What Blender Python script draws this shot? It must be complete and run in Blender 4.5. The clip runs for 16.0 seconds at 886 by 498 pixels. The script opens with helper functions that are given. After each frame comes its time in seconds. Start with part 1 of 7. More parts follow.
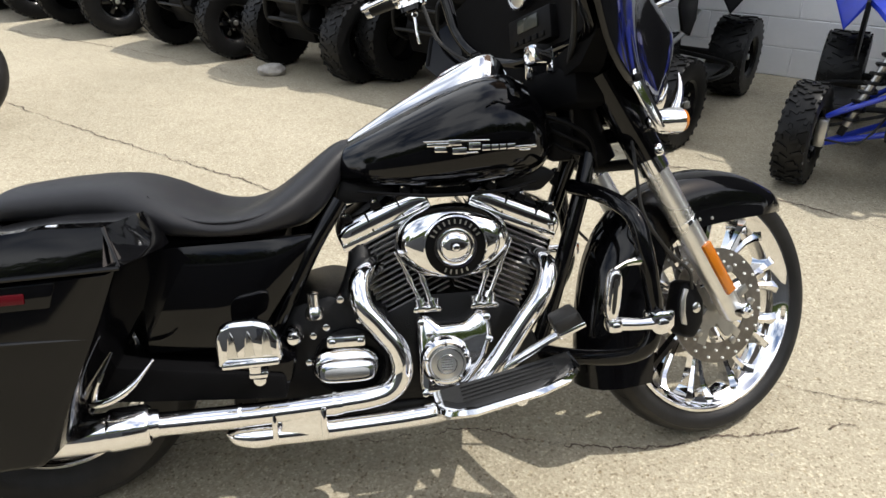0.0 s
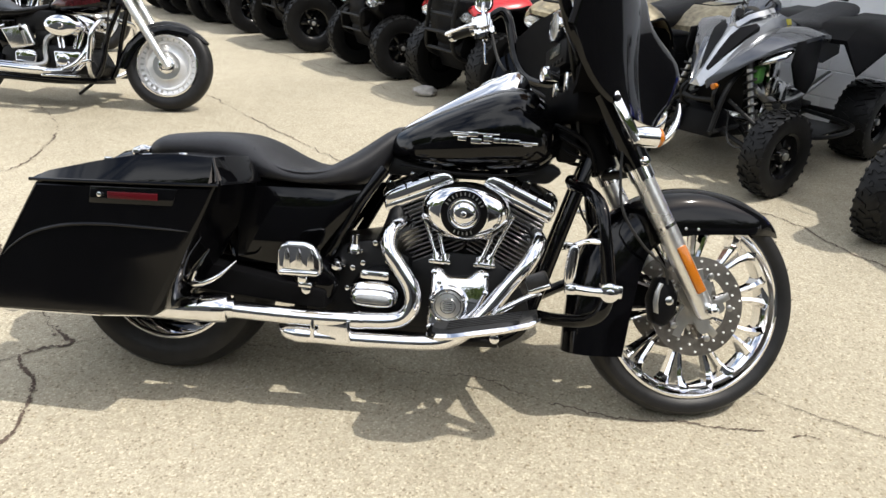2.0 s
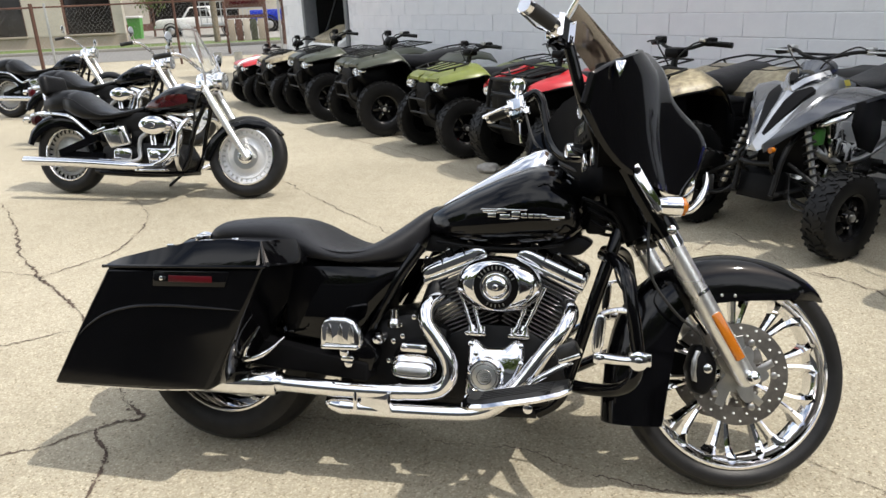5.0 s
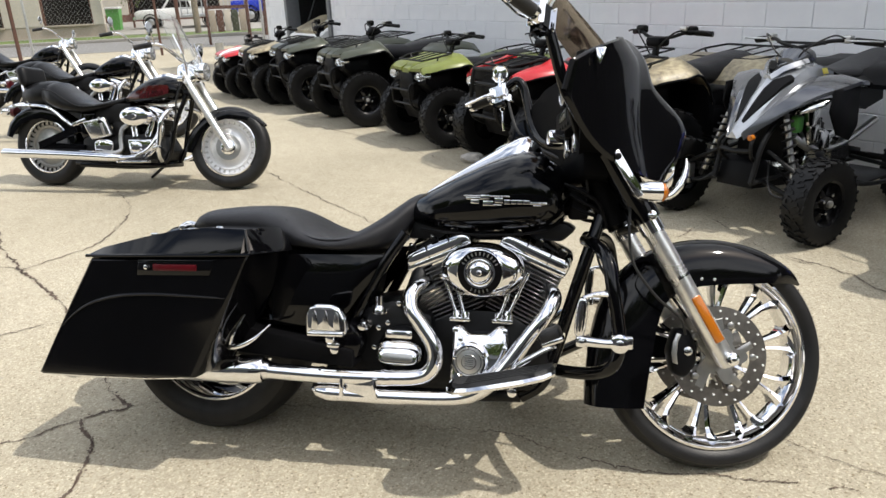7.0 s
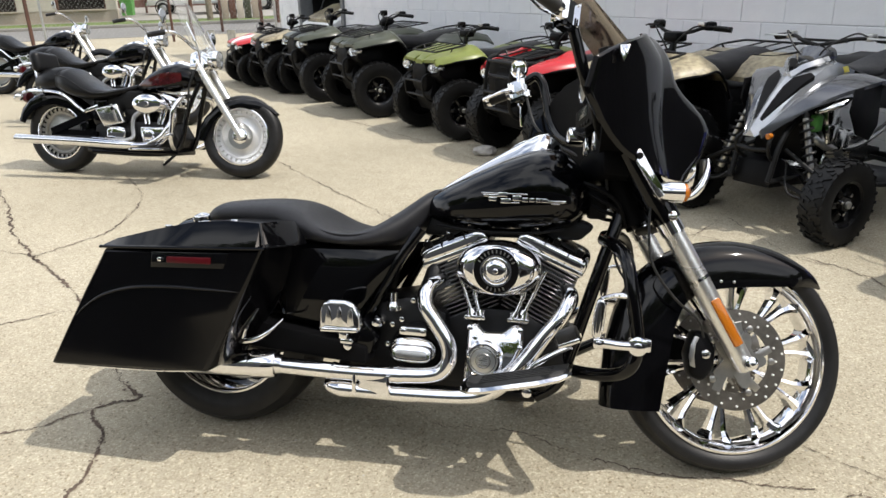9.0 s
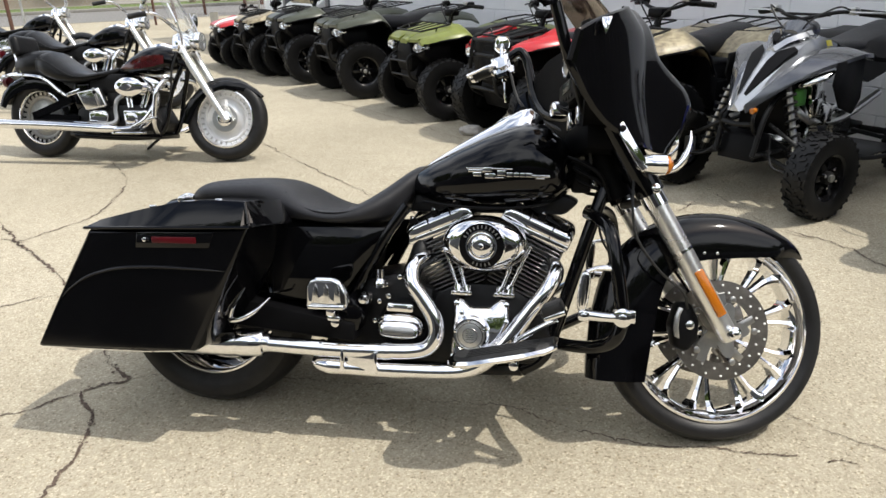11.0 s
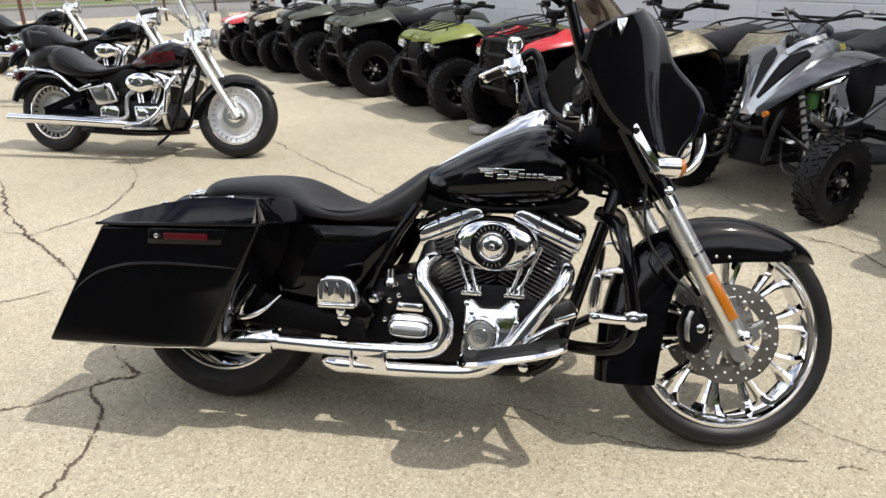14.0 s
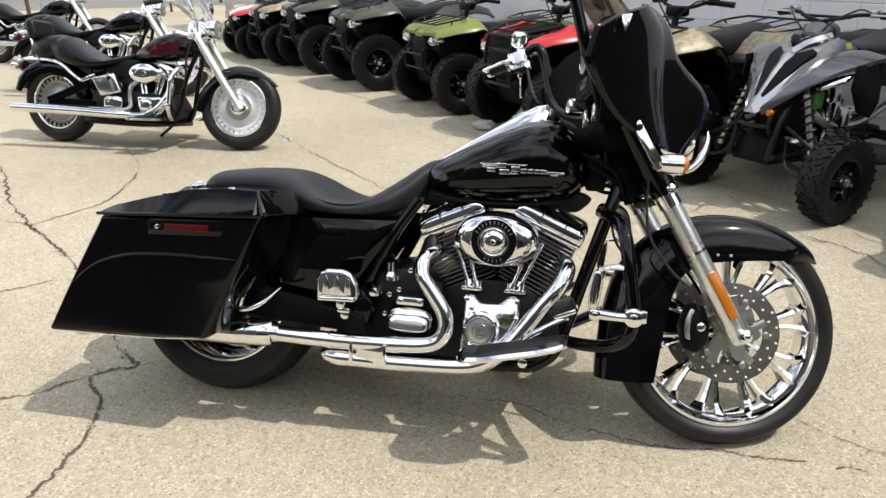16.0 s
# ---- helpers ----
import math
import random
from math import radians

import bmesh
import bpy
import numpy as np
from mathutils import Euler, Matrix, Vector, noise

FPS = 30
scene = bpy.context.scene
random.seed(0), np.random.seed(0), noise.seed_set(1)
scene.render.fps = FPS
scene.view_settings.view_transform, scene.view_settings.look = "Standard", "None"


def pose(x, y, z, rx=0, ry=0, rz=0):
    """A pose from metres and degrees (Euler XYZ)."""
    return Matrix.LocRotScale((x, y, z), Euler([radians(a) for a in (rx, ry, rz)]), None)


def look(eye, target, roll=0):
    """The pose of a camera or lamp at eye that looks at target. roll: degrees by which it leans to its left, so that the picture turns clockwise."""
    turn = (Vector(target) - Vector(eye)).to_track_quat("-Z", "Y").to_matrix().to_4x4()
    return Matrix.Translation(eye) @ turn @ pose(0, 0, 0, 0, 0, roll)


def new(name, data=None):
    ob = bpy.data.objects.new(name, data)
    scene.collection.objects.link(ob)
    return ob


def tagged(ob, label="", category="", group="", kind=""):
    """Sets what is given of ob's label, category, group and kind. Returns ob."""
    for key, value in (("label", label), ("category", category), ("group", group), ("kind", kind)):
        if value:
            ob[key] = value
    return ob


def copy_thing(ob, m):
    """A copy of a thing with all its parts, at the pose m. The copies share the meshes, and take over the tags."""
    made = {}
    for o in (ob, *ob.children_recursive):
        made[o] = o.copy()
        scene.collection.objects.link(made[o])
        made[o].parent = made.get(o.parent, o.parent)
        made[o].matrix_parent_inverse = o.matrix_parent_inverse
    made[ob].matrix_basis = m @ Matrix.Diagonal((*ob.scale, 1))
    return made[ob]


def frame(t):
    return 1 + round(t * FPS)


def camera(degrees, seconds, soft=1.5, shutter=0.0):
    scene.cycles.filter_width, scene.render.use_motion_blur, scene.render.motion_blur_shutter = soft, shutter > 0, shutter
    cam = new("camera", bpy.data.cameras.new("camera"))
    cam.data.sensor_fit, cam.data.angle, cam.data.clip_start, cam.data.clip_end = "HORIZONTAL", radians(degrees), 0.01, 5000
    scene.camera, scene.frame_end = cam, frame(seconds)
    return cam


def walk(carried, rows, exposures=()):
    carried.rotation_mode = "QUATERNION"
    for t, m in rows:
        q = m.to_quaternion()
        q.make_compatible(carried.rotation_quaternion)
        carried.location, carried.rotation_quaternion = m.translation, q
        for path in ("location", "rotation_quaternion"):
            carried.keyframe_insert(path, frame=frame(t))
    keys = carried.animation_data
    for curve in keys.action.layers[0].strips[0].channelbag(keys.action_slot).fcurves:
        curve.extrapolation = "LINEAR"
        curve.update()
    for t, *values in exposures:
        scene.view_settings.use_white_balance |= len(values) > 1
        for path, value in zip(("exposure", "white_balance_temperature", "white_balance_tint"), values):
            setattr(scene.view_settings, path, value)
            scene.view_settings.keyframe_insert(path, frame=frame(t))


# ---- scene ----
cam = camera(62.9, 16.0)
PATH = [
    (0, (0.713, -1.408, 1.36), (0.919, 0.346, 0.42), -0.5),
    (0.5, (0.795, -1.501, 1.377), (0.882, 0.244, 0.403), 0.2),
    (1, (0.958, -1.564, 1.363), (0.794, 0.207, 0.448), -0.7),
    (1.5, (1.045, -1.737, 1.382), (0.732, 0.047, 0.532), -1.4),
    (2, (1.103, -1.909, 1.397), (0.857, -0.114, 0.551), 1.8),
    (2.5, (1.198, -1.916, 1.416), (0.831, -0.102, 0.657), 0.3),
    (3, (1.277, -1.869, 1.389), (0.803, -0.059, 0.682), -1.3),
    (3.5, (1.277, -1.875, 1.406), (0.764, -0.067, 0.722), -1.9),
    (4, (1.265, -1.922, 1.421), (0.764, -0.098, 0.771), -2.2),
    (6.5, (1.269, -1.975, 1.432), (0.795, -0.151, 0.761), -2.7),
    (7, (1.272, -1.981, 1.422), (0.824, -0.154, 0.742), -2.6),
    (7.5, (1.266, -1.972, 1.411), (0.838, -0.159, 0.682), -2.4),
    (8, (1.247, -1.948, 1.419), (0.828, -0.14, 0.673), -2.3),
    (8.5, (1.236, -1.951, 1.425), (0.801, -0.138, 0.703), -1.5),
    (9, (1.241, -1.958, 1.432), (0.774, -0.145, 0.729), -1.8),
    (11.5, (1.254, -1.969, 1.414), (0.83, -0.167, 0.656), -2.2),
    (12, (1.255, -1.969, 1.416), (0.843, -0.167, 0.654), -1.4),
    (12.5, (1.26, -1.965, 1.419), (0.866, -0.16, 0.654), -1.2),
    (13, (1.249, -1.96, 1.417), (0.817, -0.165, 0.648), -2.1),
    (13.5, (1.241, -1.963, 1.42), (0.794, -0.169, 0.656), -1.9),
    (14, (1.24, -1.97, 1.419), (0.788, -0.173, 0.668), -1.8),
    (14.5, (1.244, -1.967, 1.417), (0.798, -0.168, 0.664), -1.9),
    (15, (1.244, -1.96, 1.426), (0.82, -0.152, 0.682), -1.5),
    (15.5, (1.248, -1.967, 1.426), (0.796, -0.16, 0.698), -1.1),
    (16, (1.243, -1.965, 1.415), (0.786, -0.174, 0.652), -1.1),
]
walk(cam, [(t, look(eye, target, roll)) for t, eye, target, roll in PATH], [(0.0, 0.09), (1.0, 0.16), (2.0, 0.14), (3.0, 0.05), (3.8, 0.0), (16.0, 0.0)])

# ---- light ----
world = bpy.data.worlds.new("sky")
scene.world = world
world.use_nodes = True
wn = world.node_tree
sky = wn.nodes.new("ShaderNodeTexSky")
sky.sky_type = "NISHITA"
sky.sun_disc = False
SUN_TO = Vector((0.62, -0.01, 1.0)).normalized()
sky.sun_elevation = math.asin(SUN_TO.z)
sky.sun_rotation = math.atan2(SUN_TO.x, SUN_TO.y)
sky.air_density, sky.dust_density, sky.ozone_density = 1.0, 2.5, 1.0
# broken cloud over the blue, seen mostly in chrome and paint
tc = wn.nodes.new("ShaderNodeTexCoord")
cl = wn.nodes.new("ShaderNodeTexNoise")
cl.inputs["Scale"].default_value, cl.inputs["Detail"].default_value = 2.2, 6
cr = wn.nodes.new("ShaderNodeValToRGB")
cr.color_ramp.elements[0].position, cr.color_ramp.elements[1].position = 0.42, 0.6
mixc = wn.nodes.new("ShaderNodeMix")
mixc.data_type = "RGBA"
mixc.inputs[7].default_value = (11.0, 11.3, 11.8, 1)
wn.links.new(tc.outputs["Generated"], cl.inputs["Vector"])
wn.links.new(cl.outputs["Fac"], cr.inputs["Fac"])
wn.links.new(cr.outputs["Color"], mixc.inputs[0])
wn.links.new(sky.outputs["Color"], mixc.inputs[6])
wn.links.new(mixc.outputs[2], wn.nodes["Background"].inputs["Color"])
wn.nodes["Background"].inputs["Strength"].default_value = 0.17
sun = new("sun", bpy.data.lights.new("sun", "SUN"))
sun.data.energy, sun.data.angle, sun.data.color = 3.85, radians(0.6), (1.0, 0.955, 0.88)
sun.matrix_world = look(SUN_TO * 30, (0, 0, 0))


# ---- materials ----
def mat(name, col, rough=0.5, metal=0.0, var=0.15, scale=20.0, bump=0.0, bscale=200.0, coat=0.0, second=None, mixat=0.5, rvar=0.1, trans=0.0, ior=1.45, spec=0.5):
    """Principled paint with colour variation at two scales, uneven gloss and fine relief, in metres."""
    m = bpy.data.materials.new(name)
    m.use_nodes = True
    nt = m.node_tree
    p = nt.nodes["Principled BSDF"]
    tco = nt.nodes.new("ShaderNodeTexCoord")
    n1 = nt.nodes.new("ShaderNodeTexNoise")
    n1.inputs["Scale"].default_value, n1.inputs["Detail"].default_value = scale, 6
    nt.links.new(tco.outputs["Object"], n1.inputs["Vector"])
    n2 = nt.nodes.new("ShaderNodeTexNoise")
    n2.inputs["Scale"].default_value, n2.inputs["Detail"].default_value = scale * 0.13, 3
    nt.links.new(tco.outputs["Object"], n2.inputs["Vector"])
    mul = nt.nodes.new("ShaderNodeMath")
    mul.operation = "MULTIPLY_ADD"
    mul.inputs[1].default_value, mul.inputs[2].default_value = 0.5, 0.0
    add = nt.nodes.new("ShaderNodeMath")
    add.operation = "MULTIPLY_ADD"
    add.inputs[1].default_value = 0.5
    nt.links.new(n1.outputs["Fac"], mul.inputs[0])
    nt.links.new(n2.outputs["Fac"], add.inputs[0])
    nt.links.new(mul.outputs[0], add.inputs[2])
    ramp = nt.nodes.new("ShaderNodeValToRGB")
    e = ramp.color_ramp.elements
    lo = [max(0, c * (1 - var)) for c in col]
    hi = [min(1, c * (1 + var)) for c in col] if second is None else second
    e[0].position, e[1].position = mixat - 0.15, mixat + 0.15
    e[0].color, e[1].color = (*lo, 1), (*hi, 1)
    nt.links.new(add.outputs[0], ramp.inputs["Fac"])
    nt.links.new(ramp.outputs["Color"], p.inputs["Base Color"])
    rr = nt.nodes.new("ShaderNodeMapRange")
    rr.inputs["From Min"].default_value, rr.inputs["From Max"].default_value = 0.3, 0.7
    rr.inputs["To Min"].default_value, rr.inputs["To Max"].default_value = rough * (1 - rvar), min(1, rough * (1 + rvar) + 0.01)
    nt.links.new(n2.outputs["Fac"], rr.inputs["Value"])
    nt.links.new(rr.outputs["Result"], p.inputs["Roughness"])
    p.inputs["Metallic"].default_value = metal
    p.inputs["Coat Weight"].default_value = coat
    p.inputs["Coat Roughness"].default_value = 0.03
    p.inputs["Transmission Weight"].default_value = trans
    p.inputs["IOR"].default_value = ior
    p.inputs["Specular IOR Level"].default_value = spec
    if bump:
        nb = nt.nodes.new("ShaderNodeTexNoise")
        nb.inputs["Scale"].default_value, nb.inputs["Detail"].default_value = bscale, 4
        nt.links.new(tco.outputs["Object"], nb.inputs["Vector"])
        bp = nt.nodes.new("ShaderNodeBump")
        bp.inputs["Strength"].default_value, bp.inputs["Distance"].default_value = bump, 0.004
        nt.links.new(nb.outputs["Fac"], bp.inputs["Height"])
        nt.links.new(bp.outputs["Normal"], p.inputs["Normal"])
    return m


M_BLACK = mat("gloss_black_paint", (0.002, 0.002, 0.0025), 0.05, var=0.3, rvar=0.3, bump=0.004, bscale=9, spec=0.36)
M_CHROME = mat("chrome", (0.85, 0.85, 0.86), 0.045, 1.0, var=0.04, rvar=0.5)
M_ALLOY = mat("polished_alloy", (0.72, 0.72, 0.71), 0.17, 1.0, var=0.08, rvar=0.3)
M_SATIN = mat("satin_aluminium", (0.55, 0.55, 0.54), 0.34, 1.0, var=0.1, rvar=0.2)
M_DISC = mat("brake_steel", (0.25, 0.232, 0.21), 0.36, 1.0, var=0.2, scale=60)
M_TYRE = mat("tyre_rubber", (0.0125, 0.0122, 0.0125), 0.45, spec=0.34, var=0.35, scale=25, bump=0.15, bscale=150)
# darker copy of the tyre rubber, with the shade by the wall painted in
M_QUADTYRE = mat("shade_darkened_quad_tyre", (0.006, 0.006, 0.0062), 0.4, spec=0.24, var=0.35, scale=25, bump=0.15, bscale=150)
M_RIMBLACK = mat("gloss_black_rim", (0.004, 0.004, 0.0045), 0.14, spec=0.5, var=0.2)
M_RUBBER = mat("black_rubber", (0.013, 0.013, 0.013), 0.55, var=0.3, bump=0.1)
M_VINYL = mat("black_vinyl", (0.010, 0.010, 0.012), 0.44, spec=0.4, var=0.2, bump=0.22, bscale=420, rvar=0.12)
M_LEATHER = mat("black_leather", (0.005, 0.005, 0.0055), 0.34, spec=0.24, var=0.3, bump=0.15, bscale=260, rvar=0.25)
M_WRINKLE = mat("wrinkle_black", (0.006, 0.006, 0.0065), 0.38, spec=0.3, var=0.3, bump=0.35, bscale=350)
M_FIN = mat("fin_grey_edges", (0.17, 0.17, 0.172), 0.32, 0.4, spec=0.5, var=0.3, bump=0.1, bscale=350)
M_BRUSHED = mat("brushed_wheel_alloy", (0.82, 0.82, 0.82), 0.34, 0.55, var=0.06, scale=30)
M_CARRIER = mat("cast_carrier_metal", (0.40, 0.395, 0.38), 0.32, 1.0, var=0.15, scale=40)
M_FORK = mat("satin_fork_alloy", (0.78, 0.78, 0.77), 0.28, 0.9, var=0.08, scale=30)
M_MATTE = mat("matt_black_panel", (0.0035, 0.0035, 0.004), 0.6, spec=0.07, var=0.25, bump=0.08)
M_PLASTIC = mat("black_plastic", (0.0045, 0.0045, 0.005), 0.42, spec=0.10, var=0.25, bump=0.06)
M_AMBER = mat("amber_lens", (0.42, 0.125, 0.006), 0.25, var=0.1, coat=0.5)
M_RED = mat("red_lens", (0.065, 0.003, 0.006), 0.3, var=0.15, coat=0.1, spec=0.2)
M_DIRT = mat("dark_crack_fill", (0.10, 0.072, 0.054), 0.95, var=0.5, scale=60, bump=0.6)
M_GLASS = mat("lamp_glass", (0.85, 0.88, 0.9), 0.05, var=0.02, trans=0.85)
M_SMOKE = mat("smoked_screen", (0.13, 0.085, 0.06), 0.04, var=0.05, trans=0.9)
M_CLEAR = mat("clear_screen", (0.92, 0.94, 0.94), 0.03, var=0.02, trans=0.95, ior=1.1)
M_DARKRED = mat("dark_red_paint", (0.055, 0.007, 0.009), 0.12, coat=0.6, var=0.3)
M_GRAPHITE = mat("graphite_paint", (0.10, 0.106, 0.118), 0.2, 0.6, coat=0.6, var=0.12)
M_SILVERPAINT = mat("silver_grey_paint", (0.40, 0.42, 0.45), 0.25, 0.6, coat=0.5, var=0.12)
M_DKGREY = mat("dark_grey_plastic", (0.045, 0.047, 0.05), 0.4, var=0.2, bump=0.05)
M_OLIVE = mat("olive_green_plastic", (0.048, 0.054, 0.034), 0.35, var=0.15, coat=0.15)
M_LIME = mat("light_green_plastic", (0.165, 0.195, 0.035), 0.33, var=0.12, coat=0.2)
M_REDP = mat("red_plastic", (0.46, 0.016, 0.022), 0.3, var=0.1, coat=0.3)
M_CAMO = mat("camouflage_plastic", (0.11, 0.085, 0.055), 0.4, var=0.2, scale=26, second=(0.44, 0.38, 0.25), mixat=0.47, bump=0.05)
M_BLUE = mat("blue_plastic", (0.012, 0.035, 0.42), 0.3, var=0.12, coat=0.3)
M_WHITEP = mat("white_plastic", (0.78, 0.78, 0.76), 0.35, var=0.05)
M_RACK = mat("rack_black_steel", (0.009, 0.009, 0.009), 0.4, var=0.3, spec=0.22)
M_GREEN = mat("green_plastic", (0.10, 0.32, 0.07), 0.4, var=0.15)
M_YELLOW = mat("yellow_label", (0.65, 0.55, 0.06), 0.4, var=0.1)
M_ROCK = mat("grey_stone", (0.36, 0.34, 0.31), 0.9, var=0.3, scale=30, bump=0.8, bscale=60)


# ---- mesh helpers ----
def part(name, bm, material, parent=None, label="", sharp=35, m=None):
    """Links a bmesh as one mesh object under a thing or a part."""
    if m is not None:
        bm.transform(m)
    bmesh.ops.recalc_face_normals(bm, faces=bm.faces)
    me = bpy.data.meshes.new(name)
    bm.to_mesh(me)
    bm.free()
    me.materials.append(material)
    if sharp:
        me.polygons.foreach_set("use_smooth", [True] * len(me.polygons))
        me.set_sharp_from_angle(angle=radians(sharp))
    ob = new(name, me)
    if parent is not None:
        ob.parent = parent
    if label:
        ob["label"] = label
    return ob


def thing(name, label, category, m=None, group="", kind=""):
    ob = new(name)
    ob.empty_display_size = 0.1
    tagged(ob, label, category, group, kind)
    if m is not None:
        ob.matrix_world = m
    return ob


def join(*bms):
    """Several bmeshes as one."""
    out = bms[0]
    for b in bms[1:]:
        me = bpy.data.meshes.new("tmp")
        b.to_mesh(me)
        b.free()
        out.from_mesh(me)
        bpy.data.meshes.remove(me)
    return out


def box(c, s, bev=0.0, m=None, seg=2):
    bm = bmesh.new()
    bmesh.ops.create_cube(bm, size=1.0)
    bm.transform(Matrix.Translation(c) @ (m or Matrix()) @ Matrix.Diagonal((*s, 1)))
    if bev:
        bmesh.ops.bevel(bm, geom=bm.edges[:], offset=bev, segments=seg, affect="EDGES", profile=0.5)
    return bm


def smooth_path(pts, n=6):
    """A Catmull-Rom line through the points."""
    p = [Vector(q) for q in pts]
    if len(p) < 3:
        return p
    p = [2 * p[0] - p[1]] + p + [2 * p[-1] - p[-2]]
    out = []
    for i in range(1, len(p) - 2):
        for k in range(n):
            t = k / n
            a, b, c, d = p[i - 1], p[i], p[i + 1], p[i + 2]
            out.append(0.5 * (2 * b + (c - a) * t + (2 * a - 5 * b + 4 * c - d) * t * t + (3 * b - a - 3 * c + d) * t ** 3))
    return out + [p[-2]]


def tube(pts, r, seg=12, n=6, flat=1.0):
    """A round bar along a smooth line; r may be one radius or one a point."""
    rs = r if isinstance(r, (list, tuple)) else [r] * len(pts)
    line = smooth_path(pts, n)
    rad = [rs[0]] * len(line)
    if len(pts) > 1:
        for i in range(len(line)):
            f = i / (len(line) - 1) * (len(pts) - 1)
            a = min(int(f), len(pts) - 2)
            rad[i] = rs[a] + (rs[a + 1] - rs[a]) * (f - a)
    bm = bmesh.new()
    rings = []
    up = None
    for i, q in enumerate(line):
        d = (line[min(i + 1, len(line) - 1)] - line[max(i - 1, 0)]).normalized()
        if up is None:
            up = d.orthogonal().normalized()
        up = (up - d * up.dot(d)).normalized()
        side = d.cross(up)
        rings.append([bm.verts.new(q + rad[i] * (math.cos(a) * up + math.sin(a) * side * flat)) for a in (2 * math.pi * k / seg for k in range(seg))])
    for a, b in zip(rings, rings[1:]):
        for k in range(seg):
            bm.faces.new((a[k], a[(k + 1) % seg], b[(k + 1) % seg], b[k]))
    bm.faces.new(rings[0])
    bm.faces.new(list(reversed(rings[-1])))
    return bm


def lathe(profile, c=(0, 0, 0), axis="y", seg=48, close=True, sx=1.0):
    """A turned body; profile of (radius, along the axis); close joins the last ring to the first."""
    bm = bmesh.new()
    rings = []
    for r, h in profile:
        ring = []
        for k in range(seg):
            a = 2 * math.pi * k / seg
            u, v = r * math.cos(a) * sx, r * math.sin(a)
            q = {"y": (u, h, v), "x": (h, u, v), "z": (u, v, h)}[axis]
            ring.append(bm.verts.new(Vector(c) + Vector(q)))
        rings.append(ring)
    pairs = list(zip(rings, rings[1:])) + ([(rings[-1], rings[0])] if close else [])
    for a, b in pairs:
        for k in range(seg):
            bm.faces.new((a[k], a[(k + 1) % seg], b[(k + 1) % seg], b[k]))
    if not close:
        bm.faces.new(rings[0])
        bm.faces.new(list(reversed(rings[-1])))
    return bm


def loft(rings, cap=True):
    """A skin over closed rings of the same number of points."""
    bm = bmesh.new()
    vs = [[bm.verts.new(q) for q in ring] for ring in rings]
    n = len(vs[0])
    for a, b in zip(vs, vs[1:]):
        for k in range(n):
            bm.faces.new((a[k], a[(k + 1) % n], b[(k + 1) % n], b[k]))
    if cap:
        bm.faces.new(vs[0])
        bm.faces.new(list(reversed(vs[-1])))
    return bm


def prism(outline, y0, y1, bev=0.0, m=None, seg=2, shrink=None):
    """An outline in x and z drawn out from y0 to y1; shrink scales the y1 side about its middle."""
    bm = bmesh.new()
    cx = sum(p[0] for p in outline) / len(outline)
    cz = sum(p[1] for p in outline) / len(outline)
    k = shrink or 1.0
    a = [bm.verts.new((x, y0, z)) for x, z in outline]
    b = [bm.verts.new((cx + (x - cx) * k, y1, cz + (z - cz) * k)) for x, z in outline]
    n = len(a)
    bm.faces.new(a)
    bm.faces.new(list(reversed(b)))
    for i in range(n):
        bm.faces.new((a[i], b[i], b[(i + 1) % n], a[(i + 1) % n]))
    if bev:
        bmesh.ops.recalc_face_normals(bm, faces=bm.faces)
        bmesh.ops.bevel(bm, geom=bm.edges[:], offset=bev, segments=seg, affect="EDGES", profile=0.5)
    if m is not None:
        bm.transform(m)
    return bm


def lerp(table, x):
    """A value read between the rows (x, value) of a short table."""
    if x <= table[0][0]:
        return table[0][1]
    for (a, p), (b, q) in zip(table, table[1:]):
        if x <= b:
            t = (x - a) / (b - a)
            return p + (q - p) * t
    return table[-1][1]


def soft(table, x):
    """The same, eased by a short running mean."""
    return sum(lerp(table, x + d) * w for d, w in ((-0.02, 0.25), (0, 0.5), (0.02, 0.25)))


def section(x, top, bot, hw, n=28, pt=2.4, pb=3.0):
    """A rounded upright ring at x, between bot and top."""
    mid = bot + (top - bot) * 0.4
    out = []
    for k in range(n):
        a = 2 * math.pi * k / n
        ca, sa = math.cos(a), math.sin(a)
        p = pt if sa > 0 else pb
        yy = math.copysign(abs(ca) ** (2 / p), ca) * hw
        zz = math.copysign(abs(sa) ** (2 / p), sa)
        out.append((x, yy, mid + zz * ((top - mid) if zz > 0 else (mid - bot))))
    return out


def bar_between(a, b, w, h, bev=0.0):
    """A square bar from a to b."""
    a, b = Vector(a), Vector(b)
    d = b - a
    rot = d.to_track_quat("X", "Z").to_matrix().to_4x4()
    return box((a + b) / 2, (d.length, w, h), bev, rot)


def disc(c, r, t, axis="y", seg=24, bev=0.2):
    """A short turned button with a soft rim."""
    e = r * bev
    return lathe([(0.0005, -t / 2), (r - e, -t / 2), (r, -t / 2 + e * 0.5), (r, t / 2 - e * 0.5), (r - e, t / 2), (0.0005, t / 2)], c, axis, seg, False)


def oval(cx, cz, a, b, p=2.6, n=36):
    """A rounded outline in x and z."""
    out = []
    for k in range(n):
        c, q = math.cos(2 * math.pi * k / n), math.sin(2 * math.pi * k / n)
        out.append((cx + a * math.copysign(abs(c) ** (2 / p), c), cz + b * math.copysign(abs(q) ** (2 / p), q)))
    return out


